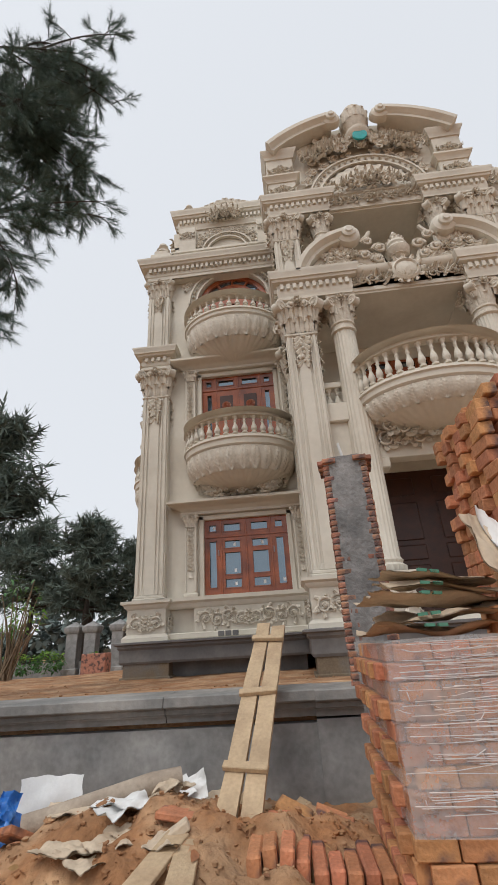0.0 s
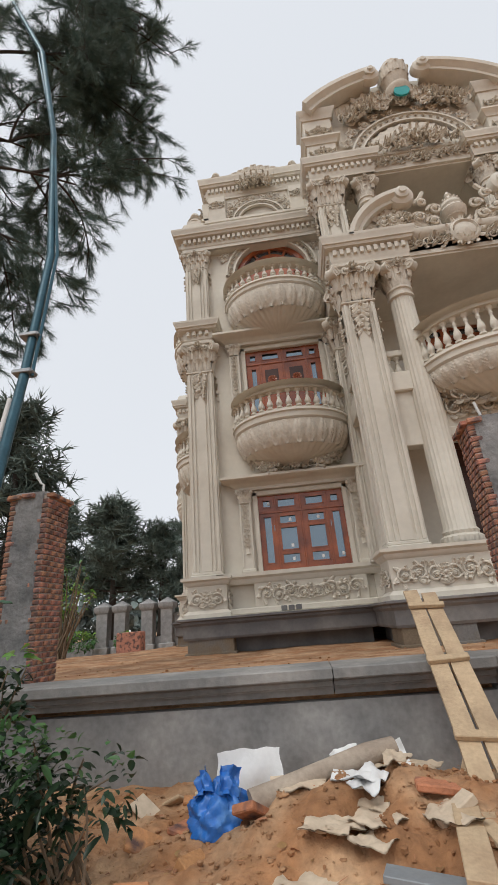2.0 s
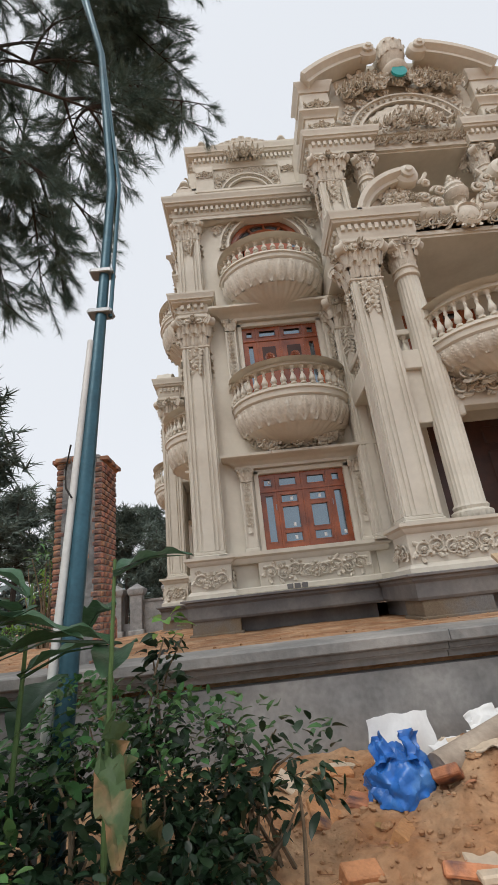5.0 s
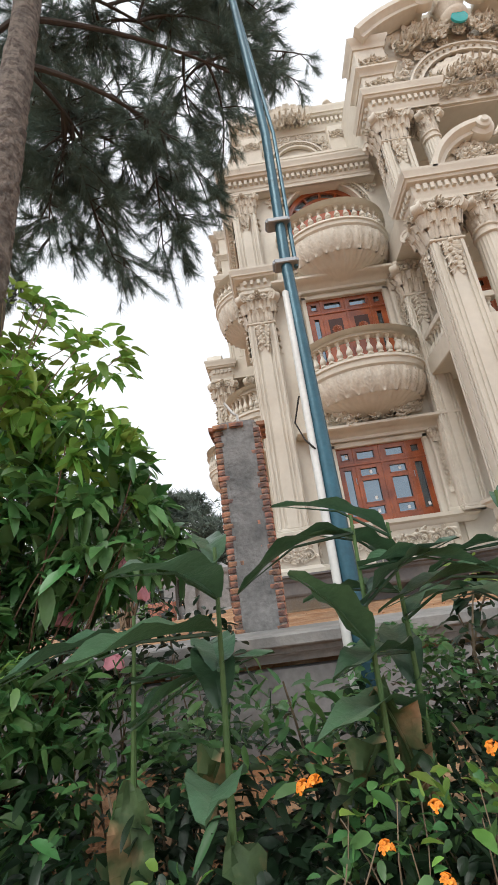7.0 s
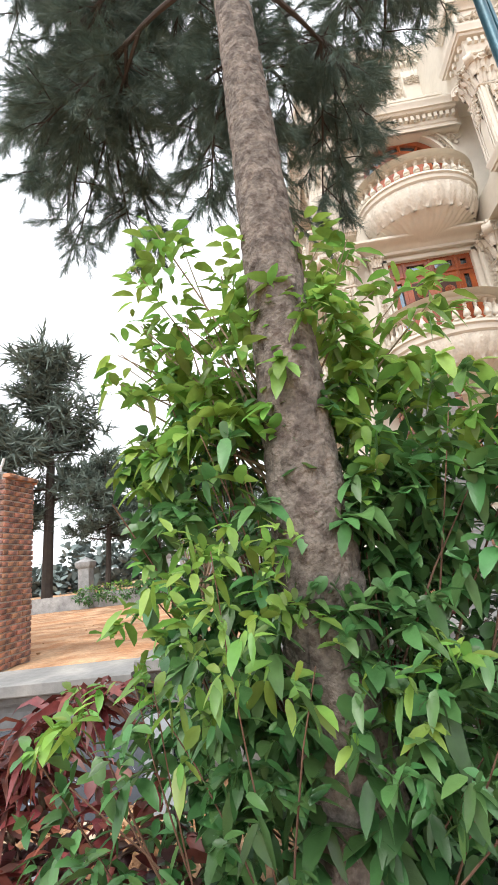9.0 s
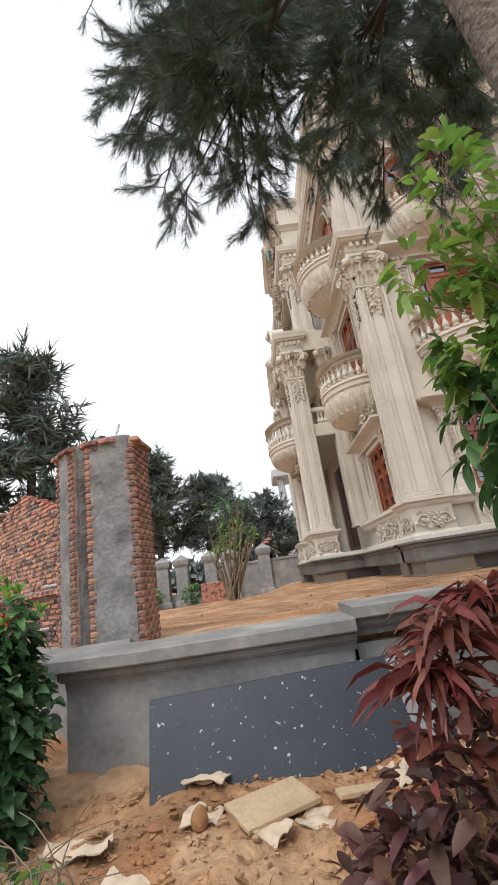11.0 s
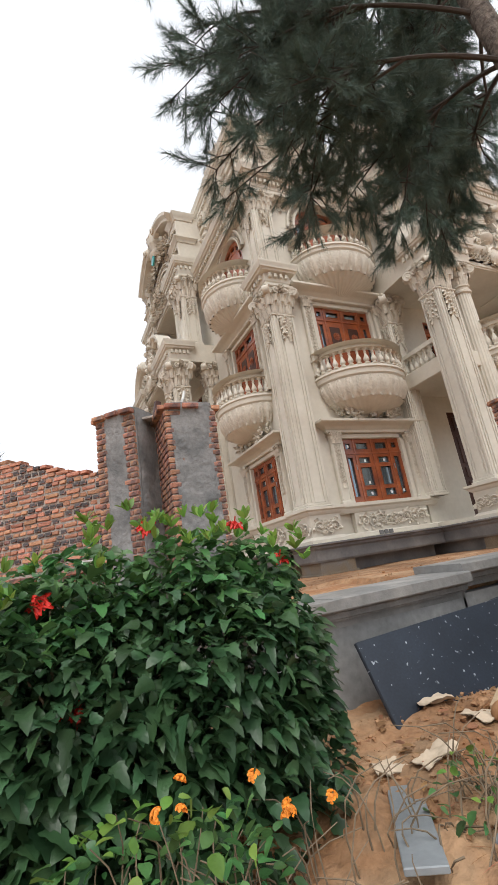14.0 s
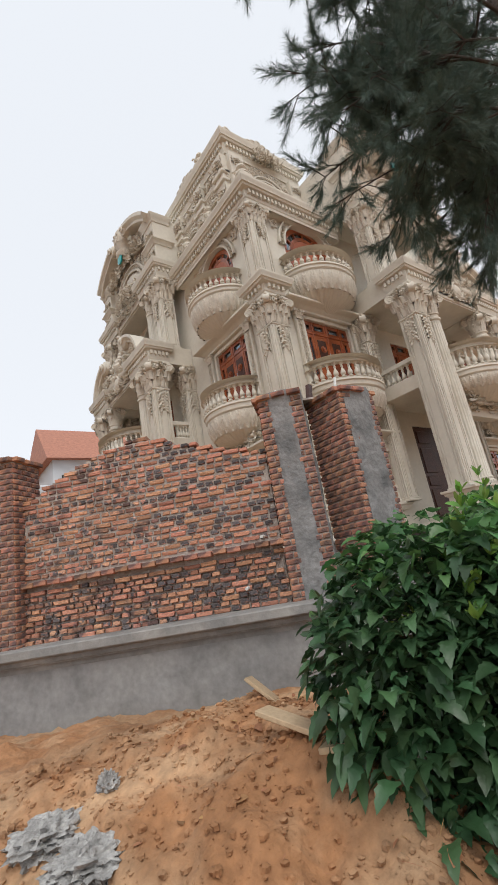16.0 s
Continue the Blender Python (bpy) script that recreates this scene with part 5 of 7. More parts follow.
        part("scroll_carving", s, CARVED, house, m=m @ at(0, -proj, 0))
    # inner wall, door, floor, steps of the balcony storey
    holes = [(-1.0, 1.0, 1.1, 4.1, False), (-0.9, 0.9, 4.95, 7.0, False), (-1.1, 1.1, 8.1, 9.6, True)]
    part("wall", wall_panel(-half - 0.1, half + 0.1, 1.0, 11.3, holes), CREAM, house, m=m @ at(0, 0.015, 0), smooth=False)
    # indoor shade behind the porch openings, painted on a flat sheet
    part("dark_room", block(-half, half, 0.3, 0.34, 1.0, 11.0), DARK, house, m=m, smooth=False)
    door = part("front_door", block(-1.0, 1.0, 0.08, 0.16, 1.1, 4.1), DARKWOOD, house, "dark carved timber double door", m=m, smooth=False)
    for sx in (-1, 1):
        for z0, z1 in ((1.3, 2.1), (2.2, 2.5), (2.6, 3.4), (3.55, 3.95)):
            part("door_panel", block(sx * 0.5 - 0.3, sx * 0.5 + 0.3, 0.05, 0.09, z0, z1, 0.02), DARKWOOD, door)
    balcony_door(m @ at(0, 0, 0), 1.8)
    part("porch_floor", block(-half - 0.05, half + 0.05, -proj - 0.05, 0.1, 0.95, 1.1), CREAM, house, m=m, smooth=False)
    part("porch_gallery", block(-half + 0.05, half - 0.05, -proj + 0.15, 0.1, 4.55, 4.95, 0.02), CREAM, house, "gallery slab behind the columns", m=m)
    bowl_balcony(m @ at(0, -proj + 0.25, 0), 1.45, 1.05, 5.72, 5.5, 5.0, 4.72, 4.4, 4.1, 21)
    part("lintel", block(-w, w, -proj + 0.3, -proj + 0.6, 3.78, 4.56, 0.01), CREAM, house, "lintel over the porch opening", m=m)
    for sx in (-1, 1):
        a, b = sorted((sx * w, sx * (w - 0.22)))
        part("bracket", block(a, b, -proj + 0.28, -proj + 0.6, 3.6, 3.8, 0.02), CREAM, house, m=m)
        part("gallery_carving", foliage_panel(0.9, 0.5, 0.1, 53), CARVED, house, m=m @ at(sx * (w - 0.5), -proj + 0.29, 4.16))
    part("gallery_carving", foliage_panel(2.2, 0.5, 0.12, 51), CARVED, house, "carved foliage under the gallery", m=m @ at(0, -proj + 0.12, 4.3))
    for sx in (-1, 1):
        for i in range(3):
            x = sx * (half - 0.56 - 0.16 * i)
            if "gallery" not in BALUSTERS:
                BALUSTERS["gallery"] = baluster_mesh(0.42, 0.13)
            part("baluster", BALUSTERS["gallery"], None, house, m=m @ at(x, -proj + 0.4, 4.95))
        a, b = sorted((sx * (half - 0.45), sx * (half - 1.05)))
        part("gallery_rail", block(a, b, -proj + 0.3, -proj + 0.5, 5.37, 5.5, 0.015), CREAM, house, m=m)
        part("gallery_wall", block(a, b, -proj + 0.24, -proj + 0.5, 3.5, 4.6, 0.015), CREAM, house, m=m)
        n = 7
        for i in range(n):
            yy = -proj + 0.7 + (proj - 0.8) * (i + 0.5) / n
            part("baluster", BALUSTERS["gallery"], None, house, m=m @ at(sx * (half - 0.2), yy, 4.95))
        part("gallery_rail", block(sx * (half - 0.2) - 0.09, sx * (half - 0.2) + 0.09, -proj + 0.5, 0, 5.37, 5.5, 0.015), CREAM, house, m=m)
        # half pilaster where the porch meets the wall
        pier_storey(m, *sorted((sx * (half + 0.02), sx * (half - 0.42))), -0.35, 0.05, 1.74, 7.42, 0.9)
    podium(m, -half - 0.14, half + 0.14, -proj - 0.2, 0.2, 1.0, [(-half - 0.1, -half + 0.95), (half - 0.95, half + 0.1)])


PORCH = at(4.8, 0, 0)
portico(PORCH)
SIDEPORCH = at(-1.2, 6.75, 0, 0, 0, -90)
portico(SIDEPORCH, 2.64, 1.5)
podium(at(0, 0, 0), -1.55, 2.15, -0.42, 0.6, 1.0, [(-1.5, -0.62)])
podium(at(0, 0, 0), 7.45, 11.15, -0.42, 0.6, 1.0, [(10.2, 11.1)])
podium(SIDE, -2.2, 1.4, -0.35, 0.3, 1.0, [(0.9, 1.35)])
for xa, xb in ((2.15, 2.75), (6.85, 7.45)):
    part("wall", block(xa, xb, -0.06, 0.24, 1.0, 7.45), CREAM, house, smooth=False)
part("body", block(-0.9, 10.5, 0.45, 9.4, 0.6, 10.7), CREAM, house, "plain body of the villa", smooth=False)
part("body", block(-0.6, 10.2, 1.2, 9.4, 10.6, 13.4), CREAM, house, smooth=False)
part("roof_slope", block(-0.9, 0.5, 4.2, 4.4, 12.3, 13.1), ROOFBLUE, house, "patch of blue tiled roof", smooth=False)
for i in range(3):
    part("vent", block(0.3 + 0.14 * i, 0.41 + 0.14 * i, -0.262, -0.2, 1.02, 1.11), PLINTH, house, "small dark square vent", smooth=False)


# ---- things on the site ----
def crumple(w, h, seed, lift=0.05, n=14, fold=1.3):
    s = Shape()
    for i in range(n + 1):
        for j in range(n + 1):
            x, y = (i / n - 0.5) * w, (j / n - 0.5) * h
            q = (x * fold / w * 2 + seed * 3.7, y * fold / h * 2, seed)
            z = lift * (noise.noise(q) + 0.45 * abs(noise.noise((q[0] * 2.1, q[1] * 2.6, seed + 5))) + 0.5)
            s.v.append((x * (1 + 0.2 * noise.noise((y * 9, seed, 1))), y * (1 + 0.2 * noise.noise((x * 9, seed, 2))), z))
    s.f = [(i * (n + 1) + j, (i + 1) * (n + 1) + j, (i + 1) * (n + 1) + j + 1, i * (n + 1) + j + 1) for i in range(n) for j in range(n)]
    k = len(s.v)
    s.v += [(x, y, z - 0.004) for x, y, z in s.v]
    s.f += [tuple(k + a for a in reversed(q)) for q in list(s.f)]
    return s


def lump(rx, ry, rz, seed, rough=0.3, n=20, freq=3.0):
    s = Shape()
    for j in range(n + 1):
        for i in range(2 * n):
            a, b = math.pi * i / n, math.pi * (j / n - 0.5)
            d = Vector((math.cos(a) * math.cos(b), math.sin(a) * math.cos(b), math.sin(b)))
            k = 1 + rough * noise.noise(d * freq + Vector((seed, 0, 0))) + rough * 0.5 * abs(noise.noise(d * freq * 2.7 + Vector((seed, 3, 0))))
            s.v.append((d.x * rx * k, d.y * ry * k, d.z * rz * k))
    m = 2 * n
    s.f = [(j * m + i, j * m + (i + 1) % m, (j + 1) * m + (i + 1) % m, (j + 1) * m + i) for j in range(n) for i in range(m)]
    return s


SACK = material("paper_sack", (0.58, 0.47, 0.35), 0.8, vary=0.15, scale=4, fine=30, bump=0.4, bump_scale=25, second=(0.46, 0.36, 0.26))
WHITEBAG = material("white_plastic", (0.78, 0.78, 0.77), 0.45, vary=0.05, scale=3, bump=0.25, bump_scale=14)
BLUEBAG = material("blue_plastic", (0.025, 0.14, 0.46), 0.3, vary=0.2, scale=5, fine=20, bump=0.5, bump_scale=16, second=(0.12, 0.28, 0.55), mix_scale=8, mix_lo=0.52, mix_hi=0.7)
GRANITE = material("dark_granite", (0.018, 0.025, 0.038), 0.5, vary=0.25, scale=3, fine=80, bump=0.05, second=(0.34, 0.37, 0.4), mix_scale=34, mix_lo=0.66, mix_hi=0.69)
SLABGREY = material("grey_slab", (0.23, 0.25, 0.265), 0.5, vary=0.12, scale=3, bump=0.05)
FILM = material("stretch_film", (0.75, 0.74, 0.74), 0.25, vary=0.1, scale=5, bump=0.7, bump_scale=25, alpha=0.32)
GREENPRINT = material("green_print", (0.08, 0.24, 0.17), 0.8, vary=0.1, bump=0)
LOG = material("bare_log", (0.4, 0.33, 0.26), 0.8, vary=0.15, scale=5, fine=40, bump=0.3, second=(0.28, 0.22, 0.17), mix_scale=4)
DRYLEAF = material("dry_leaf", (0.33, 0.17, 0.08), 0.8, vary=0.25, scale=9, bump=0.2, by_island=0.3, hue=0.02, thin=0.2)

# planks that climb over the wall
ramp = thing("plank_ramp", "two pale rough planks nailed side by side, leaning over the wall", "planks")
P0, P1 = Vector((1.44, -7.05, -0.1)), Vector((1.62, -5.45, 0.97))
d = (P1 - P0)
along = d.normalized()
right = along.cross(Vector((0, 0, 1))).normalized()
upv = right.cross(along)
RM = Matrix((right, along, upv)).transposed().to_4x4()
RM.translation = P0
for x0, x1, sh in ((-0.115, -0.012, 0.02), (0.006, 0.11, -0.03)):
    s = Shape()
    n = 14
    L = d.length
    for i in range(n + 1):
        y = L * i / n + sh
        e = 0.006 * noise.noise((x0 * 30, y * 4, 0))
        for x in (x0 + e, x1 + e * 0.5):
            for z in (0, 0.028):
                s.v.append((x, y, z + 0.012 * math.sin(math.pi * i / n)))
    for i in range(n):
        a = i * 4
        s.f += [(a, a + 4, a + 5, a + 1), (a + 2, a + 3, a + 7, a + 6), (a + 1, a + 5, a + 7, a + 3), (a, a + 2, a + 6, a + 4)]
    s.f += [(0, 1, 3, 2), (n * 4, n * 4 + 2, n * 4 + 3, n * 4 + 1)]
    part("plank", s, PLANK, ramp, m=RM, smooth=False)
for k in (0.3, 0.58, 0.87):
    part("cleat", block(-0.125, 0.12, 0, 0.045, 0, 0.03, 0.004), PLANK, ramp, "short cross batten", m=RM @ at(0, d.length * k, 0.034 + 0.006, 0, 0, random.Random(k).uniform(-5, 5)))
for x, y, z, ln, rz, rx in ((1.2, -7.2, -0.12, 0.42, -12, 8), (1.32, -7.25, -0.13, 0.45, 6, 6), (1.07, -7.3, -0.16, 0.4, 75, 4)):
    q = block(-0.05, 0.05, -ln / 2, ln / 2, 0, 0.022, 0.003)
    thing("plank_offcut", "short split plank end lying on the soil", "plank", at(x, y, ground_z(x, y) + 0.03, rx, 4, rz), group="plank offcuts", shape=q, mat=PLANK if rz < 50 else SLABGREY, smooth=False)

# wrapped brick stack
SB, SH, SWD = 0.145, 0.066, 0.07
stack_mesh = [block(-SB / 2 + 0.002, SB / 2 - 0.002, -SWD / 2, SWD / 2, 0, SH - 0.004, 0.005).mesh("brick", STACK, False) for _ in range(2)]
end_mesh = block(-SWD / 2 + 0.002, SWD / 2 - 0.002, -SB / 2, SB / 2, 0, SH - 0.004, 0.005).mesh("brick", STACK, False)
stack = thing("brick_stack", "pallet of red hollow bricks bound with stretch film", "brick stack", at(0.1, 0, 0))
sr = random.Random(9)
for lay in range(18):
    z = -0.36 + lay * SH
    for j in range(8):
        x = 2.12 + j * (SB + 0.002) + (0.04 if lay % 2 else 0)
        part("brick", stack_mesh[0], None, stack, m=at(x, -7.375 + sr.uniform(-.012, .012), z, 0, sr.uniform(-1, 1), sr.uniform(-2, 2)))
    for j in range(10 if lay % 2 == 0 else 5):
        part("brick", end_mesh if lay % 2 else stack_mesh[1], None, stack, m=at(2.085 + sr.uniform(-.012, .008), -7.3 + j * (0.148 if lay % 2 else 0.074), z, 0, 0, sr.uniform(-2, 2)))
part("brick_core", block(2.15, 3.2, -7.3, -6.6, -0.4, 0.80), BRICKS, stack, smooth=False)
film = Shape()
n = 40
zs = [0.24 + 0.6 * i / 16 for i in range(17)]
ring = [(2.045, -6.5), (2.045, -7.0), (2.05, -7.43), (2.3, -7.437), (2.6, -7.43), (2.9, -7.437), (3.25, -7.43)]
for z in zs:
    for x, y in ring:
        w = 0.006 * noise.noise((x * 9, y * 9, z * 25))
        film.v.append((x + w, y + w, z + 0.012 * noise.noise((x * 3, y * 3, z * 8))))
k = len(ring)
film.f = [(i * k + j, i * k + j + 1, (i + 1) * k + j + 1, (i + 1) * k + j) for i in range(16) for j in range(k - 1)]
part("stretch_film", film, FILM, stack, "wrinkled clear stretch film")
strands = Shape()
STRAND = material("film_fold", (0.8, 0.78, 0.77), 0.3, vary=0.1, bump=0.2, alpha=0.5)
for i in range(190):
    z = sr.uniform(0.26, 0.83)
    dz = sr.uniform(-0.03, 0.03)
    a, b = sorted((sr.uniform(2.05, 3.2), sr.uniform(2.05, 3.2)))
    strands.put(tube([(a, -7.44, z), ((a + b) / 2, -7.443, z + dz * 0.4 - 0.004), (b, -7.44, z + dz)], sr.uniform(0.0008, 0.002), 4))
tagged(part("film_creasing", strands, STRAND, stack, "pale folds in the film"), kind="stuff")

tall = thing("brick_stack", "tall loose stack of mottled red bricks with uneven ends", "brick stack", at(0.05, 0, 0))
count = 0
for lay in range(15, 36):
    z = -0.36 + lay * SH
    left = 2.76 + (0.06 if lay > 33 else 0) + (0.1 if lay > 34 else 0)
    for j in range(8):
        x = left + j * (SWD + 0.006) + sr.uniform(-.015, .015)
        part("brick", end_mesh, None, tall, m=at(x, -7.3 + sr.uniform(-.04, .03), z, sr.uniform(-3, 3), sr.uniform(-3, 3), sr.uniform(-7, 7)))
    for j in range(6):
        part("brick", stack_mesh[lay % 2], None, tall, m=at(left + 0.03 + sr.uniform(-.035, .025), -7.19 + j * 0.074, z, sr.uniform(-2, 2), 0, sr.uniform(-6, 6)))
part("brick_core", block(2.88, 3.4, -7.2, -6.7, 0.4, 1.8), BRICKS, tall, smooth=False)

# empty sacks on the stack
for i, (x, y, z, w, h, rx, ry, rz, lift) in enumerate(((2.34, -7.2, 0.84, 0.62, 0.42, 0, 2, 4, 0.05), (2.36, -7.22, 0.9, 0.56, 0.4, 3, -3, -6, 0.05), (2.33, -7.2, 0.955, 0.6, 0.38, -2, 4, 10, 0.045), (2.38, -7.23, 1.01, 0.5, 0.36, 4, 7, -3, 0.04), (2.36, -7.2, 1.06, 0.46, 0.34, 2, 9, 5, 0.03))):
    sk = thing("paper_sack", "flattened brown paper sack with green print, piled on the bricks", "sack", at(x + 0.09, y, z, rx, ry, rz), group="sacks on the bricks", shape=crumple(w, h, i + 1, lift), mat=SACK)
    for j in range(2):
        part("print_bar", block(-0.12 + 0.05 * j, -0.085 + 0.05 * j, -h / 2 - 0.004, -h / 2 + 0.02, lift * 0.7, lift * 0.7 + 0.012), GREENPRINT, sk, "green printed mark", smooth=False)
thing("paper_sack", "folded brown paper sack leaning on the tall bricks", "sack", at(2.64, -7.42, 1.12, 66, 4, 38), group="sacks on the bricks", shape=crumple(0.17, 0.4, 8, 0.04), mat=SACK)
thing("paper_sack", "torn white lining of a sack leaning on the tall bricks", "sack", at(2.71, -7.38, 1.15, 70, 0, 30), group="sacks on the bricks", shape=crumple(0.09, 0.36, 9, 0.03), mat=WHITEBAG)
thing("brick", "single red brick on the wrapped stack", "brick", at(2.66, -7.38, 0.83, 0, 0, 90), shape=block(-0.105, 0.105, -0.05, 0.05, 0, 0.11, 0.006), mat=STACK, smooth=False)

# bags, log, papers and rubble before the wall
thing("plastic_bag", "knotted blue plastic bag full of rubbish on the soil", "bag", at(0.2, -6.62, 0.02), shape=lump(0.15, 0.12, 0.12, 2, 0.3, 36, 2.6).put(crumple(0.1, 0.12, 5, 0.05, 10), at(0.05, -0.02, 0.14, 60, 20, 30)).put(crumple(0.09, 0.11, 6, 0.05, 10), at(-0.06, 0.0, 0.13, 50, -30, -20)), mat=BLUEBAG)
thing("plastic_bag", "crumpled white plastic sack standing behind the blue bag", "bag", at(0.32, -6.33, 0.02, 78, 0, 10), shape=crumple(0.36, 0.4, 3, 0.025), mat=WHITEBAG)
thing("log", "bare pale log lying on rubble", "log", shape=tube([(0.36, -6.66, 0.075), (0.5, -6.6, 0.1), (0.75, -6.5, 0.15), (0.95, -6.42, 0.185), (1.1, -6.36, 0.2)], [0.062, 0.058, 0.054, 0.056, 0.05], 14), mat=LOG)
lr = random.Random(12)
for i in range(26):
    x, y = lr.uniform(0.2, 1.3), lr.uniform(-7.2, -6.05)
    thing("torn_paper", "torn brown paper sack on the rubble", "paper", at(x, y, ground_z(x, y) + 0.006, lr.uniform(-9, 9), lr.uniform(-9, 9), lr.uniform(0, 360)), group="torn paper", shape=crumple(lr.uniform(0.12, 0.28), lr.uniform(0.1, 0.2), 20 + i, 0.022, 14, 1.5), mat=SACK if i % 6 else WHITEBAG)
for i in range(4):
    x, y = 0.85 + 0.09 * i, -6.12 + lr.uniform(-.06, .06)
    thing("torn_paper", "torn white plastic sheet leaning near the wall", "paper", at(x, y, 0.08, 50 + lr.uniform(-20, 20), lr.uniform(-30, 30), lr.uniform(-40, 40)), group="torn paper", shape=crumple(0.17, 0.14, 40 + i, 0.03), mat=WHITEBAG)
thing("torn_paper", "white fibrous sacking dropped on the mound", "paper", at(0.92, -6.72, ground_z(0.92, -6.72) + 0.03, 10, 0, 70), group="torn paper", shape=crumple(0.32, 0.13, 50, 0.04), mat=WHITEBAG)
for i, (x, y, rz, rx) in enumerate(((-0.02, -6.2, 10, 12), (0.1, -6.85, 60, 30), (1.66, -6.66, 20, 40), (1.95, -6.45, -20, 20), (-0.1, -7.0, 15, 20))):
    b = part("loose_brick", stack_mesh[i % 2], None, None, m=at(x, y, ground_z(x, y) - 0.03, rx, 6, rz))
    tagged(b, "loose red brick half sunk in the soil", "brick", "loose bricks")
shards = random.Random(44)
for i in range(26):
    x, y = shards.uniform(-0.3, 2.0), shards.uniform(-7.2, -6.0)
    w, h = shards.uniform(0.03, 0.08), shards.uniform(0.05, 0.13)
    mat = (STACK, STACK, PLANK, SACK)[i % 4]
    label = "broken red brick shard on the rubble" if mat is STACK else "splintered scrap of board on the rubble"
    thing("rubble_shard", label, "rubble", at(x, y, ground_z(x, y) - 0.006, shards.uniform(-35, 35), shards.uniform(-30, 30), shards.uniform(0, 360)), group="rubble shards", shape=block(-w, w, -h, h, 0, shards.uniform(0.015, 0.05), 0.006), mat=mat, smooth=False)
tiles = random.Random(3)
for i in range(9):
    b = part("roof_tile", block(-0.028, 0.028, -0.13, 0.13, 0, 0.07, 0.008).mesh("roof_tile", STACK, False), None, None, m=at(1.58 + 0.062 * i, -7.05 + tiles.uniform(-.02, .02), ground_z(1.58 + 0.062 * i, -7.05) - 0.01, tiles.uniform(-4, 4), tiles.uniform(-6, 6), tiles.uniform(-3, 3)))
    tagged(b, "red clay block standing in a row on the soil", "clay block", "clay blocks")
for i in range(70):
    x, y = lr.uniform(-0.5, 2.0), lr.uniform(-7.6, -6.1)
    if i > 35:
        x, y = lr.uniform(-5.2, -3.6), lr.uniform(-7.6, -6.2)
    if i > 55:
        x, y = lr.uniform(-8.6, -6.6), lr.uniform(-6.3, -4.6)
    r = 0.008 + 0.024 * lr.random() ** 2
    thing("clod", "rough clod of orange soil", "clod", at(x, y, ground_z(x, y) + r * 0.3), group="clods", shape=lump(r * 1.3, r * 0.8, r * 0.6, i, 0.8, 6), mat=DIRT)

# slabs leaning on the wall, papers beyond
thing("granite_slab", "speckled dark granite slab leaning on the grey wall", "slab", at(-4.38, -6.14, 0.06, 64, -1.5, 2), shape=block(-0.62, 0.62, -0.25, 0.25, 0, 0.025, 0.004), mat=GRANITE, smooth=False)
thing("stone_strip", "pale grey stone strip leaning beside the granite slab", "slab", at(-3.70, -6.13, 0.05, 64, -6, 4), shape=block(-0.075, 0.075, -0.27, 0.27, 0, 0.03, 0.004), mat=SLABGREY, smooth=False)
thing("granite_slab", "dark slab behind the stone strip", "slab", at(-3.68, -6.05, 0.06, 68, -4, 4), shape=block(-0.11, 0.11, -0.26, 0.26, 0, 0.025, 0.004), mat=GRANITE, smooth=False)
for i, (x, y, w, h, rz, mat) in enumerate(((-4.45, -6.5, 0.32, 0.2, 30, PLANK), (-4.1, -6.5, 0.2, 0.07, 10, PLANK), (-4.6, -7.15, 0.2, 0.14, 20, SLABGREY), (-5.45, -6.82, 0.12, 0.5, -35, SLABGREY), (-5.25, -7.1, 0.2, 0.16, 10, SLABGREY), (-4.0, -6.7, 0.16, 0.1, -20, SLABGREY))):
    thing("board_offcut", "flat offcut lying on the soil", "board", at(x, y, ground_z(x, y) + 0.02, lr.uniform(-6, 6), lr.uniform(-6, 6), rz), group="board offcuts", shape=block(-w / 2, w / 2, -h / 2, h / 2, 0, 0.02, 0.003), mat=mat, smooth=False)
for i in range(14):
    x, y = lr.uniform(-5.3, -3.5), lr.uniform(-7.0, -6.2)
    thing("torn_paper", "scrap of torn brown paper trodden into the soil", "paper", at(x, y, ground_z(x, y) + 0.005, lr.uniform(-8, 8), lr.uniform(-8, 8), lr.uniform(0, 360)), group="torn paper", shape=crumple(lr.uniform(0.08, 0.24), lr.uniform(0.06, 0.16), 60 + i, 0.025, 8), mat=SACK)
cone = lathe([(0.008, 0), (0.028, 0.012), (0.034, 0.03), (0.028, 0.055), (0.015, 0.075), (0.004, 0.085)], 12)
thing("pine_cone", "dark dry pine cone on the soil", "pine cone", at(-4.72, -6.6, ground_z(-4.72, -6.6), 10, 8), shape=cone, mat=DRYLEAF)
for i, (x, y, r) in enumerate(((-7.88, -5.2, 0.12), (-7.8, -5.46, 0.13), (-7.66, -5.2, 0.04))):
    thing("mortar_lump", "hardened pale mortar spilt on the soil", "mortar", at(x, y, ground_z(x, y) - 0.008), group="mortar lumps", shape=lump(r, r * 0.9, 0.05, 70 + i, 0.5, 26, 5.0), mat=material("pale_mortar_%d" % i, (0.37, 0.36, 0.345), 0.95, vary=0.35, scale=16, fine=70, bump=1.0, bump_scale=60))
for i, (x, y, rz, ln, rx) in enumerate(((-7.12, -5.72, 20, 0.26, 14), (-7.12, -5.98, 118, 0.15, 4))):
    thing("plank_offcut", "splintered plank offcut on the soil", "plank", at(x, y, ground_z(x, y) + 0.03, rx, 6, rz), group="plank offcuts", shape=block(-0.05, 0.05, -ln / 2, ln / 2, 0, 0.02, 0.003), mat=PLANK, smooth=False)
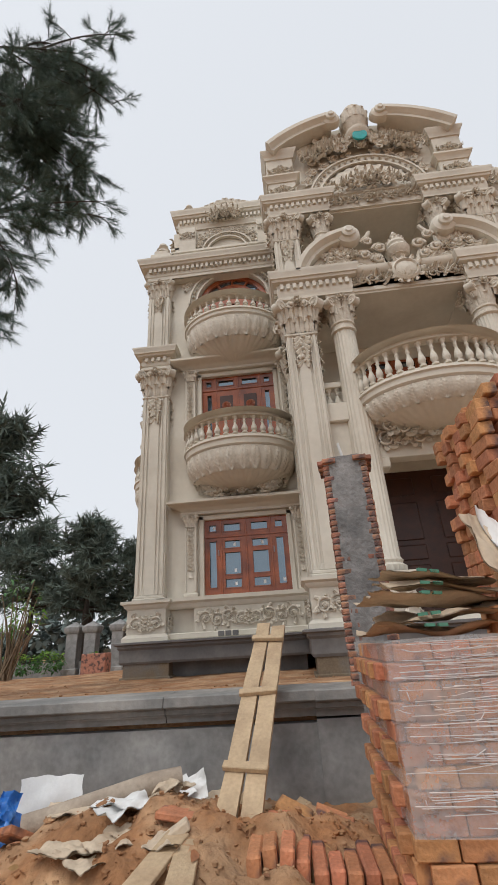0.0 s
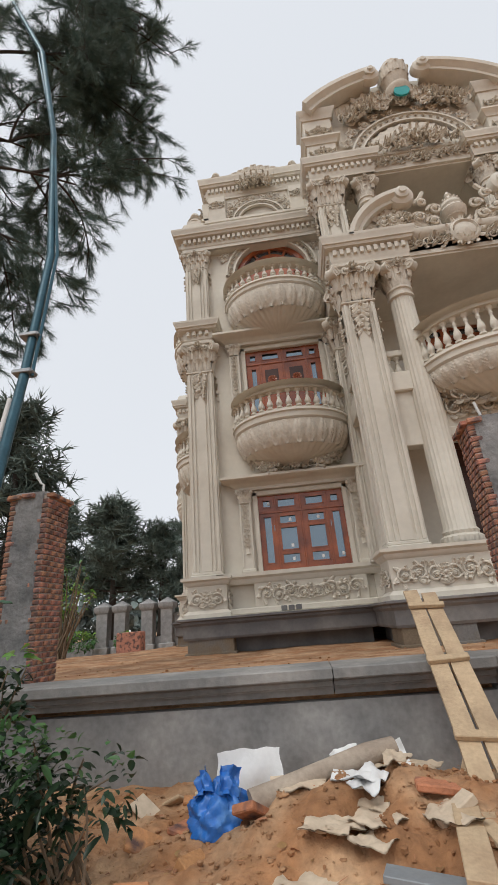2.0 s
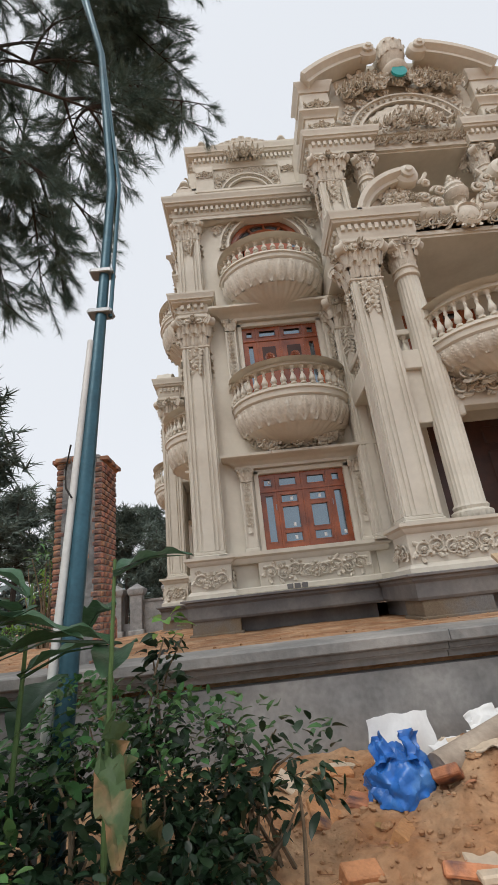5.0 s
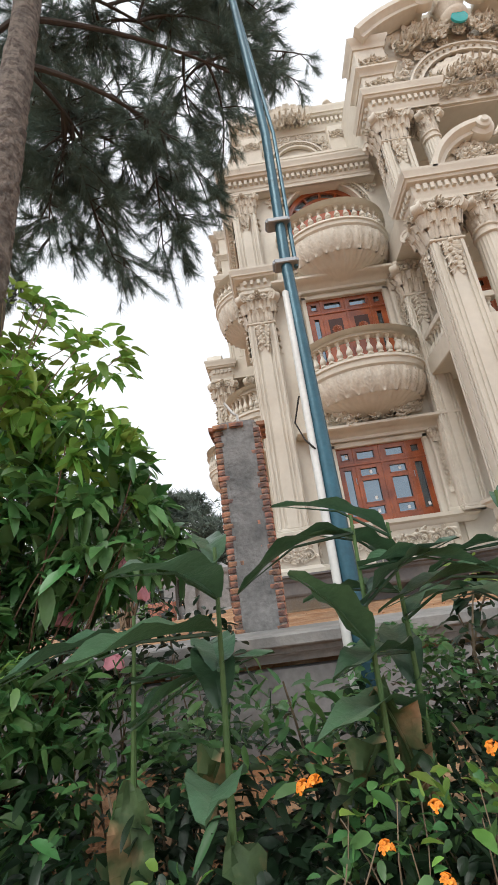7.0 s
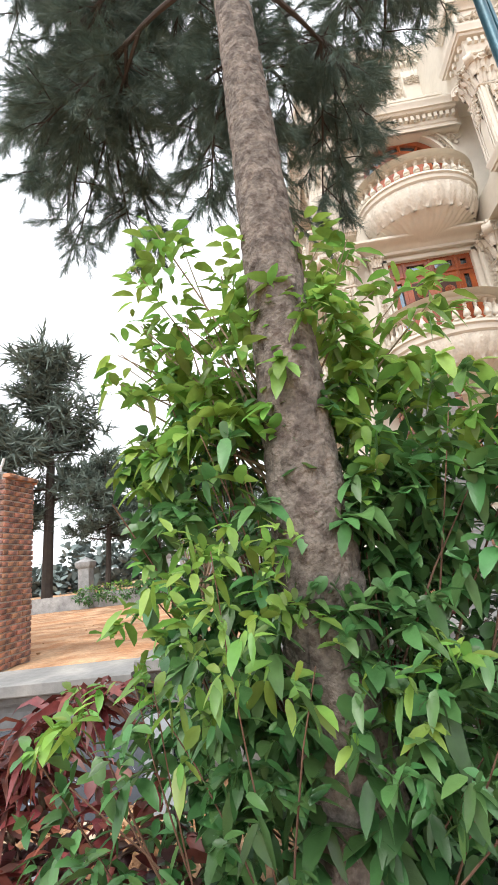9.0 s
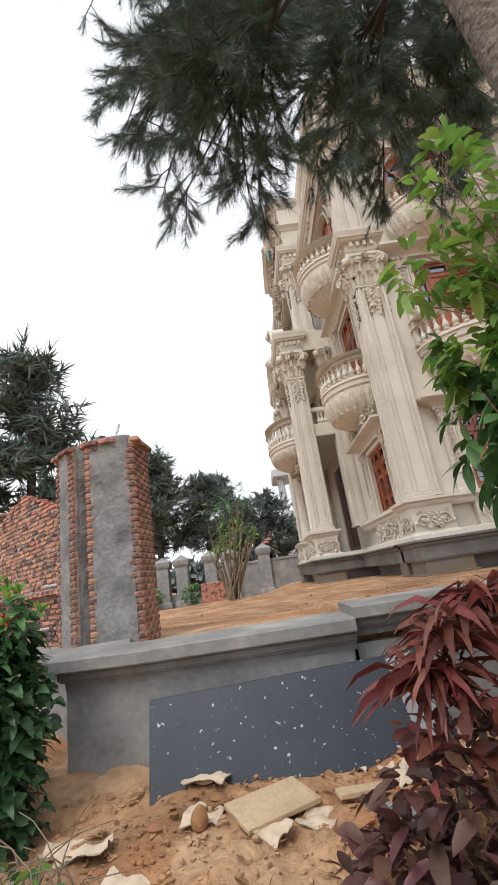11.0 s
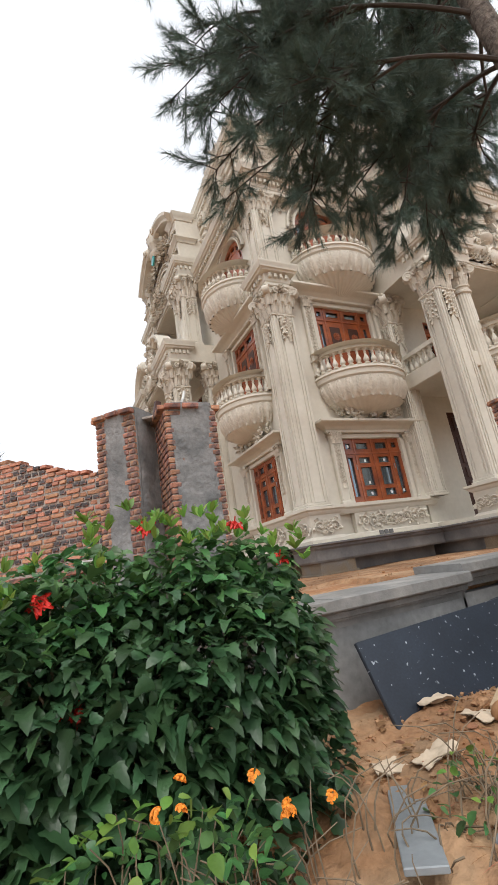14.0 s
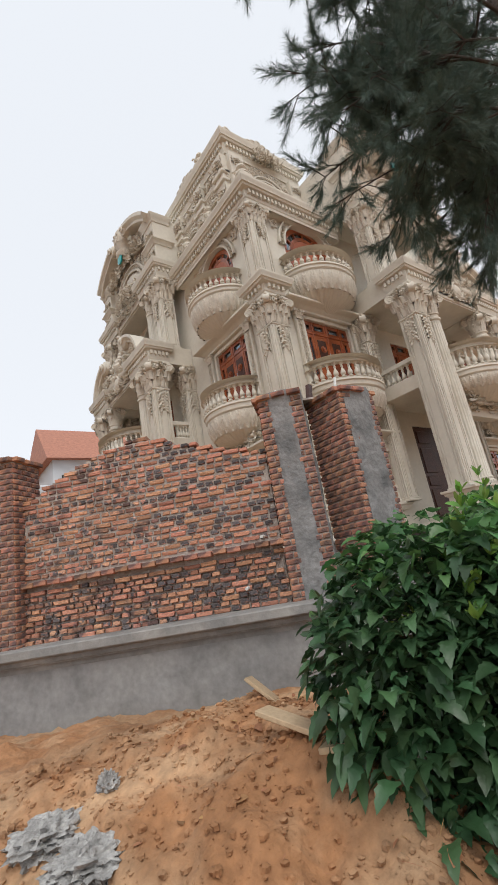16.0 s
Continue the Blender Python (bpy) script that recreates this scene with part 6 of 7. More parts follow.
thing("plank_offcut", "grey board stuck in the sandy mound", "plank", at(-6.6, -4.82, ground_z(-6.6, -4.82) + 0.05, 40, 10, 40), group="plank offcuts", shape=block(-0.07, 0.07, -0.12, 0.12, 0, 0.02, 0.003), mat=PLANK, smooth=False)
thing("plastic_bottle", "crushed clear bottle with a blue cap under the bush", "bottle", at(-7.02, -6.12, ground_z(-7.02, -6.12) + 0.025, 80, 0, 30, 0.6), shape=lathe([(0.001, 0), (0.032, 0.0), (0.034, 0.06), (0.028, 0.09), (0.034, 0.12), (0.03, 0.17), (0.012, 0.2), (0.012, 0.22)], 14), mat=material("clear_plastic", (0.6, 0.65, 0.7), 0.15, vary=0.05, bump=0.4, bump_scale=30, alpha=0.25))
# steel lamp pole with a pipe strapped to it
pole = thing("steel_pole", "leaning dark blue steel pole with a white pipe strapped on", "pole")
PP = [(-1.23, -6.92, -0.5), (-1.21, -6.78, 0.8), (-1.19, -6.5, 2.75), (-1.15, -6.42, 4.0), (-1.22, -6.5, 5.5), (-1.5, -6.5, 7.0), (-2.0, -6.5, 8.2)]
part("pole_tube", tube(PP, [0.045, 0.043, 0.036, 0.033, 0.03, 0.028, 0.026], 14), POLEBLUE, pole)
part("pole_tube", tube([(-1.13, -6.5, 2.72), (-1.09, -6.42, 4.0), (-1.2, -6.5, 5.4), (-1.55, -6.5, 7.0)], 0.014, 8), POLEBLUE, pole)
part("pipe", tube([(-1.30, -6.93, -0.3), (-1.27, -6.8, 0.8), (-1.235, -6.56, 2.5)], 0.02, 10), WHITEPIPE, pole, "white pipe")
part("cable", tube([(-1.28, -6.7, 1.75), (-1.32, -6.66, 1.62), (-1.29, -6.72, 1.5), (-1.25, -6.74, 1.44)], 0.005, 6), DARK, pole, "loop of cable")
for z, y in ((2.75, -6.5), (3.1, -6.48)):
    part("clamp", block(-0.075, 0.07, -0.05, 0.05, -0.018, 0.018, 0.006), STEEL, pole, "bolted steel clamp", m=at(-1.19, y, z))
    for sx in (-0.075, 0.07):
        part("bolt", lathe([(0.012, -0.04), (0.012, 0.04)], 6), STEEL, pole, m=at(-1.19 + sx, y, z, 90))
thing("steel_cabinet", "small grey steel box on a post among the shrubs", "box", at(-2.98, -6.72, 0.2), shape=block(-0.09, 0.09, -0.06, 0.06, 0.0, 0.36, 0.008), mat=STEEL, smooth=False)

# ---- distance ----
post_n = 0
for x in (-17.5, -13.2, -9.0, -8.1, -6.75, -5.8, -4.2):
    p = thing("gate_post", "grey panelled masonry post with a stepped cap", "post", at(x, 13.0, 0), group="far gate posts")
    part("shaft", block(-0.28, 0.28, -0.28, 0.28, -0.35, 1.95, 0.02), CEMENT, p)
    part("post_base", block(-0.36, 0.36, -0.36, 0.36, -0.35, 0.25, 0.03), CEMENT, p)
    part("post_cap", sweep([(-0.28, 0.28), (-0.28, -0.28), (0.28, -0.28), (0.28, 0.28)], [(0, 1.75), (0.06, 1.8), (0.1, 1.95), (0.1, 2.05), (-0.27, 2.3)], True), CEMENT, p)
far_wall = thing("wall_far", "grey cement boundary wall far behind the garden", "boundary wall", kind="structure", shape=block(-5.6, 2.0, 13.0, 13.2, -0.4, 1.45).put(block(-5.6, 2.0, 12.95, 13.25, 1.45, 1.55)), mat=CEMENT, smooth=False)
low_wall = thing("wall_far", "low grey wall between far posts", "boundary wall", kind="structure", shape=block(-18, -5.6, 13.05, 13.15, -0.4, 0.55), mat=CEMENT, smooth=False)
bs = thing("brick_heap", "low far heap of red brick", "heap", at(-6.3, 9.5, 0.0), kind="stuff", shape=block(-0.5, 0.5, -0.3, 0.3, -0.2, 0.85, 0.03), mat=BRICKS, smooth=False)


def far_villa(x0, x1, y0, y1, h, ridge, label):
    v = thing("far_house", label, "house")
    part("wall", block(x0, x1, y0, y1, -0.5, h), PALE, v, smooth=False)
    r = Shape()
    ym = (y0 + y1) / 2
    r.v = [(x0 - 0.5, y0 - 0.6, h - 0.2), (x1 + 0.5, y0 - 0.6, h - 0.2), (x1 + 0.5, y1 + 0.6, h - 0.2), (x0 - 0.5, y1 + 0.6, h - 0.2), (x0 - 0.3, ym, ridge), (x1 + 0.3, ym, ridge)]
    r.f = [(0, 1, 5, 4), (2, 3, 4, 5), (0, 4, 3), (1, 2, 5), (0, 3, 2, 1)]
    part("roof", r, ROOFRED, v, "red tiled roof", smooth=False)
    for k in range(3):
        for z in (2.0, 5.2, 8.4):
            if z + 1.5 < h:
                x = x0 + (x1 - x0) * (k + 0.5) / 3
                w = part("window", block(x - 0.55, x + 0.55, y0 - 0.05, y0 + 0.05, z, z + 1.5), DARK, v, "dark window", smooth=False)
                part("window_frame", block(x - 0.65, x + 0.65, y0 - 0.09, y0 - 0.055, z - 0.1, z, 0.01), PALE, w)
    return v


far_villa(-0.5, 6.5, 27, 35, 11.3, 15.0, "pale far villa with a red tiled roof")
far_villa(-4.2, -2.9, 44, 50, 3.8, 6.0, "small far house with a red roof")
porch = thing("far_porch", "pale two-storey porch with round columns on a far villa", "porch")
part("porch_roof", block(-2.6, 1.5, 23.5, 27, 7.6, 8.3, 0.1), PALE, porch)
part("porch_floor", block(-2.3, 1.5, 23.8, 27, 4.6, 5.1, 0.05), PALE, porch)
for x in (-2.0, -0.4, 1.0):
    part("porch_column", lathe([(0.3, -0.3), (0.3, 4.6)], 12), PALE, porch, m=at(x, 24.2, 0))
    part("porch_column", lathe([(0.3, 5.1), (0.26, 7.6)], 12), PALE, porch, m=at(x, 24.2, 0))


# ---- plants ----
PINE = material("pine_needles", (0.088, 0.142, 0.115), 0.6, vary=0.25, scale=2, fine=20, bump=0, by_island=0.35, hue=0.015)
BARK = material("pine_bark", (0.155, 0.13, 0.11), 0.95, vary=0.4, scale=14, fine=70, bump=0.9, bump_scale=50, second=(0.085, 0.066, 0.055), mix_scale=22, mix_lo=0.5, mix_hi=0.62)
TWIG = material("dark_twig", (0.05, 0.04, 0.033), 0.9, vary=0.2, bump=0.3)
STEM = material("dry_stem", (0.2, 0.15, 0.1), 0.9, vary=0.25, bump=0.3)
GREENSTEM = material("green_stem", (0.07, 0.13, 0.04), 0.7, vary=0.2, bump=0.1)
VINE = material("brown_vine", (0.13, 0.07, 0.045), 0.85, vary=0.2, bump=0.3)
LEAF_MID = material("shrub_leaf", (0.08, 0.185, 0.058), 0.36, vary=0.2, scale=3, fine=30, bump=0.1, by_island=0.4, hue=0.025, thin=0.3)
LEAF_LIGHT = material("young_leaf", (0.19, 0.335, 0.066), 0.4, vary=0.2, scale=3, fine=30, bump=0.1, by_island=0.35, hue=0.03, thin=0.4)
LEAF_DARK = material("dark_leaf", (0.02, 0.047, 0.021), 0.4, vary=0.2, scale=3, fine=30, bump=0.1, by_island=0.4, hue=0.02, thin=0.25)
LEAF_HIB = material("hibiscus_leaf", (0.046, 0.105, 0.043), 0.36, vary=0.2, scale=3, fine=30, bump=0.15, by_island=0.4, hue=0.02, thin=0.25)
CANNA = material("canna_leaf", (0.065, 0.135, 0.075), 0.35, vary=0.2, scale=6, fine=45, bump=0.15, bump_scale=60, by_object=0.3, hue=0.02, thin=0.25)
CANNADRY = material("withered_leaf", (0.09, 0.15, 0.06), 0.6, vary=0.2, scale=6, fine=40, bump=0.2, second=(0.36, 0.22, 0.12), mix_scale=6, mix_lo=0.45, mix_hi=0.6, thin=0.3)
REDLEAF = material("red_leaf", (0.17, 0.046, 0.036), 0.45, vary=0.25, scale=5, bump=0.1, by_island=0.45, hue=0.02, thin=0.3)
PURPLELEAF = material("purple_leaf", (0.105, 0.046, 0.04), 0.45, vary=0.25, scale=5, bump=0.1, by_island=0.45, hue=0.03, thin=0.3)
ORANGE = material("orange_petal", (0.75, 0.25, 0.02), 0.6, vary=0.15, bump=0, by_island=0.25)
REDPETAL = material("red_petal", (0.65, 0.03, 0.02), 0.5, vary=0.15, bump=0)
PINKPETAL = material("pink_petal", (0.75, 0.3, 0.36), 0.6, vary=0.1, bump=0)
# distance haze is put into these two base colours: paler, greyer green
HAZED_PINE = material("far_pine", (0.11, 0.145, 0.12), 0.8, vary=0.25, scale=1.5, bump=0, by_island=0.35)
FAR_HAZE = material("far_wood_haze", (0.15, 0.19, 0.18), 0.9, vary=0.2, scale=0.4, bump=0, by_island=0.3)
nr = np.random.RandomState(4)


def unit(v):
    return v / np.maximum(1e-6, np.linalg.norm(v, axis=-1, keepdims=True))


def mesh_np(name, v, f, mat, smooth=False):
    """A mesh out of arrays of points and equal-sided faces."""
    me = bpy.data.meshes.new(name)
    k = f.shape[1]
    me.vertices.add(len(v))
    me.vertices.foreach_set("co", v.astype(np.float32).ravel())
    me.loops.add(f.size)
    me.loops.foreach_set("vertex_index", f.astype(np.int32).ravel())
    me.polygons.add(len(f))
    me.polygons.foreach_set("loop_start", np.arange(0, f.size, k, dtype=np.int32))
    me.update(calc_edges=True)
    me.materials.append(mat)
    if smooth:
        me.shade_smooth()
    return me


PLAIN_LEAF = ((0, 0), (0.18, 0.72), (0.48, 1.0), (0.8, 0.62), (1.0, 0))
LOBED_LEAF = ((0, 0), (0.06, 0.7), (0.24, 1.05), (0.34, 0.78), (0.52, 0.86), (0.6, 0.56), (0.76, 0.5), (1.0, 0))


def leaf_mesh(name, pos, way, length, width, mat, droop=0.25, fold=0.25, outline=PLAIN_LEAF):
    """Leaves of a given outline with a folded midrib, each bending down along its length."""
    n = len(pos)
    way = unit(way)
    side = unit(np.cross(way, np.array([0, 0, 1.0])) + 0.35 * nr.normal(size=(n, 3)))
    up = unit(np.cross(side, way))
    L, W = length[:, None], width[:, None]
    down = np.array([0, 0, -1.0]) * L * droop
    row = []
    for t, w in outline:
        c = pos + way * L * t + down * t * t
        if w == 0:
            row.append(c)
        else:
            row += [c - side * W * w / 2 + up * W * fold * w / 2, c, c + side * W * w / 2 + up * W * fold * w / 2]
    v = np.stack(row, 1).reshape(-1, 3)
    k = len(outline) - 2
    tri = [(0, 2, 1), (0, 3, 2)]
    for i in range(k - 1):
        a = 1 + 3 * i
        tri += [(a, a + 1, a + 4), (a, a + 4, a + 3), (a + 1, a + 2, a + 5), (a + 1, a + 5, a + 4)]
    a = 3 * k - 2
    tri += [(a, a + 1, a + 3), (a + 1, a + 2, a + 3)]
    f = (np.array(tri)[None] + (3 * k + 2) * np.arange(n)[:, None, None]).reshape(-1, 3)
    return mesh_np(name, v, f, mat)


def needle_mesh(name, base, way, tufts_len, per, length, width, mat, spread=0.9):
    """Tufts of fine needles round twig ends."""
    n = len(base)
    way = unit(way)
    t = nr.rand(n, per, 1)
    p = base[:, None] + way[:, None] * t * tufts_len
    d = unit(way[:, None] * (0.55 + 0.6 * t) + spread * nr.normal(size=(n, per, 3)) * 0.6)
    L = length * (0.75 + 0.5 * nr.rand(n, per, 1))
    side = unit(np.cross(d, nr.normal(size=(n, per, 3)))) * width
    sag = np.array([0, 0, -1.0]) * L * 0.12
    v = np.stack([p - side, p + side, p + d * L + sag], 2).reshape(-1, 3)
    f = np.arange(len(v)).reshape(-1, 3)
    return mesh_np(name, v, f, mat)


def part_of(name, me, parent, label="", kind=""):
    ob = new(name, me)
    ob.parent = parent
    return tagged(ob, label, kind=kind)


def bezier(a, b, c, n=6):
    return bezier_points(a, b, c, n)


# the big pine
def big_pine():
    tree = thing("pine_tree", "tall pine with scaly bark and drooping dark needles", "tree")
    axis = [(-2.81, -7.30, -0.6), (-2.81, -7.20, 0.7), (-2.81, -7.10, 1.8), (-2.807, -6.995, 2.9), (-2.806, -6.91, 3.8), (-2.81, -6.78, 5.2), (-2.83, -6.62, 7.0), (-2.88, -6.5, 9.5), (-2.92, -6.42, 12.5)]
    rad = [0.17, 0.135, 0.118, 0.108, 0.1, 0.09, 0.075, 0.05, 0.015]
    pts, rr = [], []
    for i in range(len(axis) - 1):
        n = 52 if i < 4 else 16
        for k in range(n):
            t = k / n
            pts.append(Vector(axis[i]).lerp(Vector(axis[i + 1]), t))
            rr.append(rad[i] + (rad[i + 1] - rad[i]) * t)
    m = 72
    s = tube(pts, rr, m)
    out = []
    for q, v in enumerate(s.v):
        c = pts[min(q // m, len(pts) - 1)]
        d = Vector(v) - c
        a = math.atan2(d.y, d.x)
        wob = 0.25 * noise.noise((math.cos(a) * 3, math.sin(a) * 3, v[2] * 7))
        cell = noise.voronoi((math.cos(a) * 2.5 + wob, math.sin(a) * 2.5 - wob, v[2] * 10.0 + wob))[0]
        k = 0.97 + 0.085 * min(1.0, (cell[1] - cell[0]) * 3.5) + 0.03 * noise.noise((math.cos(a) * 2, math.sin(a) * 2, v[2] * 3)) + 0.02 * noise.noise((math.cos(a) * 12, math.sin(a) * 12, v[2] * 30))
        out.append(tuple(c + d * k))
    s.v = out
    part("trunk", s, BARK, tree, "scaly grey-brown bark")
    tips = [(0.06, 11.0), (-0.5, 8.2), (-0.54, 7.4), (-0.67, 6.0), (-1.0, 5.24), (-1.2, 4.65), (-1.6, 3.95), (-0.4, 8.8), (-0.6, 6.3), (-1.25, 5.5), (-1.7, 4.5), (-2.1, 4.65), (-1.85, 4.0), (-2.45, 3.75),
            (-5.6, 5.5), (-5.3, 4.6), (-4.6, 4.4), (-4.2, 4.1), (-3.2, 3.9), (-2.5, 4.0), (-2.9, 4.4), (-4.9, 7.4), (-5.4, 6.1), (-5.4, 5.1), (-5.2, 4.3), (-4.9, 4.2), (-4.4, 4.0),
            (-6.0, 7.4), (-5.8, 5.5), (-5.1, 4.6), (-4.0, 4.3), (-3.4, 4.4), (-1.5, 5.6), (-2.2, 6.0), (-1.4, 7.0), (-4.2, 6.6), (-3.4, 8.2), (-1.0, 9.4), (-4.6, 8.6),
            (-4.6, 5.2), (-1.9, 5.2), (-4.9, 5.9), (-5.2, 6.7)]
    rnd = random.Random(17)
    twigs = Shape()
    base, way = [], []
    ends = [(x - math.copysign(min(0.5, 0.3 * abs(x + 3.0)), x + 3.0), -5.2 + rnd.uniform(-0.6, 0.3), z + 0.12) for x, z in tips]
    ends += [(rnd.uniform(-5.0, -1.4), rnd.uniform(-6.6, -5.6), rnd.uniform(5.6, 9.5)) for _ in range(6)]
    ends += [(-4.3, -7.6, 6.6), (-3.8, -8.3, 7.2), (-2.0, -8.3, 7.6), (-1.3, -7.6, 6.9), (-2.9, -8.7, 8.2)]
    ends += [(rnd.uniform(-3.2, -1.0), rnd.uniform(-6.3, -5.1), rnd.uniform(4.7, 9.5)) for _ in range(9)]
    ends += [(rnd.uniform(-5.0, -2.4), rnd.uniform(-6.4, -5.4), rnd.uniform(4.5, 7.5)) for _ in range(15)]
    ends += [(rnd.uniform(-4.3, -2.2), rnd.uniform(-6.2, -5.2), rnd.uniform(4.5, 7.0)) for _ in range(10)]
    ends += [(rnd.uniform(-1.7, -0.3), rnd.uniform(-5.6, -4.9), rnd.uniform(6.6, 10.4)) for _ in range(26)]
    ends += [(rnd.uniform(-5.2, -3.7), rnd.uniform(-6.0, -5.2), rnd.uniform(4.9, 7.0)) for _ in range(9)]
    mains = [(-1.3, -5.9, 5.6), (-4.3, -5.9, 5.7), (-2.7, -5.7, 4.9), (-1.1, -5.8, 8.0), (-4.7, -5.9, 7.2), (-3.3, -5.8, 6.6), (-2.0, -5.9, 6.4), (-1.9, -5.8, 4.9), (-4.0, -6.0, 4.9), (-0.9, -5.7, 9.8), (-3.4, -6.2, 8.6), (-3.2, -8.0, 7.2)]
    main_paths = []
    for e in mains:
        e = Vector(e)
        z0 = min(11.0, max(4.1, e.z * 0.86 + 0.3))
        a = Vector((-2.82, min(-6.45, -7.27 + 0.095 * z0), z0))
        path = bezier(a, (a + e) / 2 + Vector((rnd.uniform(-.15, .15), 0, 0.3)), e, 8)
        main_paths.append(path)
        part("limb", tube(path, [0.024 - 0.0018 * i for i in range(9)], 7), TWIG, tree, "bare dark limb")
    for e in ends:
        e = Vector(e)
        path = min(main_paths, key=lambda q: (q[-1] - e).length)
        a = path[rnd.randint(4, 7)]
        mid = (a + e) / 2 + Vector((rnd.uniform(-.2, .2), rnd.uniform(-.15, .15), rnd.uniform(0.1, 0.35)))
        path = bezier(a, mid, e, 9)
        part("limb", tube(path, [0.016 - 0.0012 * i for i in range(10)], 5), TWIG, tree, "bare dark limb")
        for k in range(14):
            t = rnd.uniform(0.2, 1.0)
            i = min(8, int(t * 9))
            p = path[i].lerp(path[i + 1], t * 9 - i)
            d = (path[i + 1] - path[i]).normalized()
            q = (d * rnd.uniform(0.1, 0.7) + Vector((rnd.uniform(-1, 1), rnd.uniform(-0.8, 0.8), rnd.uniform(-0.75, 0.45)))).normalized()
            l2 = rnd.uniform(0.15, 0.4)
            tip = p + q * l2 + Vector((0, 0, -0.05))
            twigs.put(tube([p, p + q * l2 * 0.55, tip], [0.006, 0.005, 0.003], 4))
            for j in range(4):
                bb = p.lerp(tip, rnd.uniform(0.3, 0.9))
                w = (q * 1.2 + Vector((rnd.uniform(-.7, .7), rnd.uniform(-.7, .7), rnd.uniform(-.6, .4)))).normalized()
                base.append(bb)
                way.append(w)
            base.append(tip)
            way.append(q)
        base += [e, e]
        way += [(e - mid).normalized(), ((e - mid).normalized() + Vector((0.3, 0, -0.4))).normalized()]
    tagged(part("twig_growth", twigs, TWIG, tree), kind="stuff")
    part_of("needle_crown", needle_mesh("needle_crown", np.array(base), np.array(way), 0.16, 66, 0.115, 0.0019, PINE, 0.72), tree, "long dark green needles in tufts", "stuff")


big_pine()


def blob_points(n, centres, shell=0.55):
    """Points near the skins of ellipsoids (x, y, z, rx, ry, rz), with outward ways."""
    c = np.array(centres, float)
    w = (c[:, 3] * c[:, 4] * c[:, 5]) ** 0.67
    pick = nr.choice(len(c), n, p=w / w.sum())
    d = unit(nr.normal(size=(n, 3)))
    r = shell + (1 - shell) * nr.rand(n, 1) ** 0.5
    p = c[pick, :3] + d * r * c[pick, 3:]
    return p, d


def shrub(name, label, centres, count, size, mat, young=None, stems=30, base=None, aspect=0.42, droop=0.3, young_share=0.25, twig=0.006, shell=0.5, category="shrub", min_z=None, whorl=1, stem_mat=None, outline=PLAIN_LEAF):
    bush = thing(name, label, category)
    p, d = blob_points(count // whorl, centres, shell)
    if whorl > 1:
        d = np.repeat(unit(d + np.array([0, 0, 0.5])), whorl, 0)
        p = np.repeat(p, whorl, 0) + 0.008 * nr.normal(size=d.shape)
    if min_z is not None:
        keep = p[:, 2] > min_z
        p, d = p[keep], d[keep]
    way = (d * 0.6 + nr.normal(size=p.shape) * 0.6) * np.array([1, 1, 0.55]) + np.array([0, 0, 0.12])
    if whorl > 1:
        way = d * 0.35 + unit(nr.normal(size=p.shape)) * 0.9
    ln = size * (0.6 + 0.8 * nr.rand(len(p)))
    zs = p[:, 2] + 0.25 * np.repeat(nr.rand(len(p) // whorl), whorl) * (p[:, 2].max() - p[:, 2].min())
    if young is not None:
        cut = np.quantile(zs, 1 - young_share)
        hi = zs > cut
        part_of("young_foliage", leaf_mesh("young_foliage", p[hi], way[hi], ln[hi], ln[hi] * aspect, young, droop, outline=outline), bush, "pale young leaves", "stuff")
        p, way, ln = p[~hi], way[~hi], ln[~hi]
    part_of("foliage", leaf_mesh("foliage", p, way, ln, ln * aspect, mat, droop, outline=outline), bush, "", "stuff")
    if stems:
        s = Shape()
        rnd = random.Random(len(label))
        q, _ = blob_points(stems, centres, 0.7)
        for e in q:
            e = Vector(e)
            b = Vector(base) + Vector((rnd.uniform(-.12, .12), rnd.uniform(-.1, .1), 0)) if base else Vector((e.x + rnd.uniform(-.2, .2), e.y + rnd.uniform(-.1, .1), ground_z(e.x, e.y)))
            mid = (b + e) / 2 + Vector((rnd.uniform(-.15, .15), rnd.uniform(-.1, .1), rnd.uniform(0, .2)))
            s.put(tube(bezier(b, mid, e, 5), [twig * (1.6 - 0.2 * i) for i in range(6)], 4))
        tagged(part("twig_growth", s, stem_mat or STEM, bush), kind="stuff")
    return bush


# climbing shrub round the pine trunk
shrub("climbing_shrub", "leafy green shrub climbing round the pine trunk", [(-2.86, -6.98, 0.45, 0.62, 0.42, 0.7), (-2.95, -6.95, 1.2, 0.62, 0.4, 0.5), (-2.45, -6.95, 1.4, 0.48, 0.35, 0.36), (-2.85, -6.95, 1.8, 0.5, 0.34, 0.34), (-3.25, -6.9, 1.5, 0.3, 0.28, 0.3), (-2.2, -6.95, 1.1, 0.35, 0.3, 0.3), (-2.8, -7.3, 0.6, 0.42, 0.18, 0.4)],
      8200, 0.09, LEAF_MID, LEAF_LIGHT, 70, (-2.8, -6.95, -0.2), 0.5, 0.4, 0.27, shell=0.4, whorl=7, twig=0.004, stem_mat=VINE)
shrub("climbing_shrub", "pale sprays of leaves reaching up the pine trunk", [(-3.3, -7.0, 2.25, 0.16, 0.12, 0.34), (-2.75, -6.95, 2.3, 0.34, 0.15, 0.2), (-2.25, -6.95, 2.0, 0.18, 0.12, 0.16), (-3.46, -6.9, 1.9, 0.16, 0.12, 0.16)], 380, 0.095, LEAF_LIGHT, None, 34, (-2.85, -6.98, 1.3), 0.42, 0.4, twig=0.004)
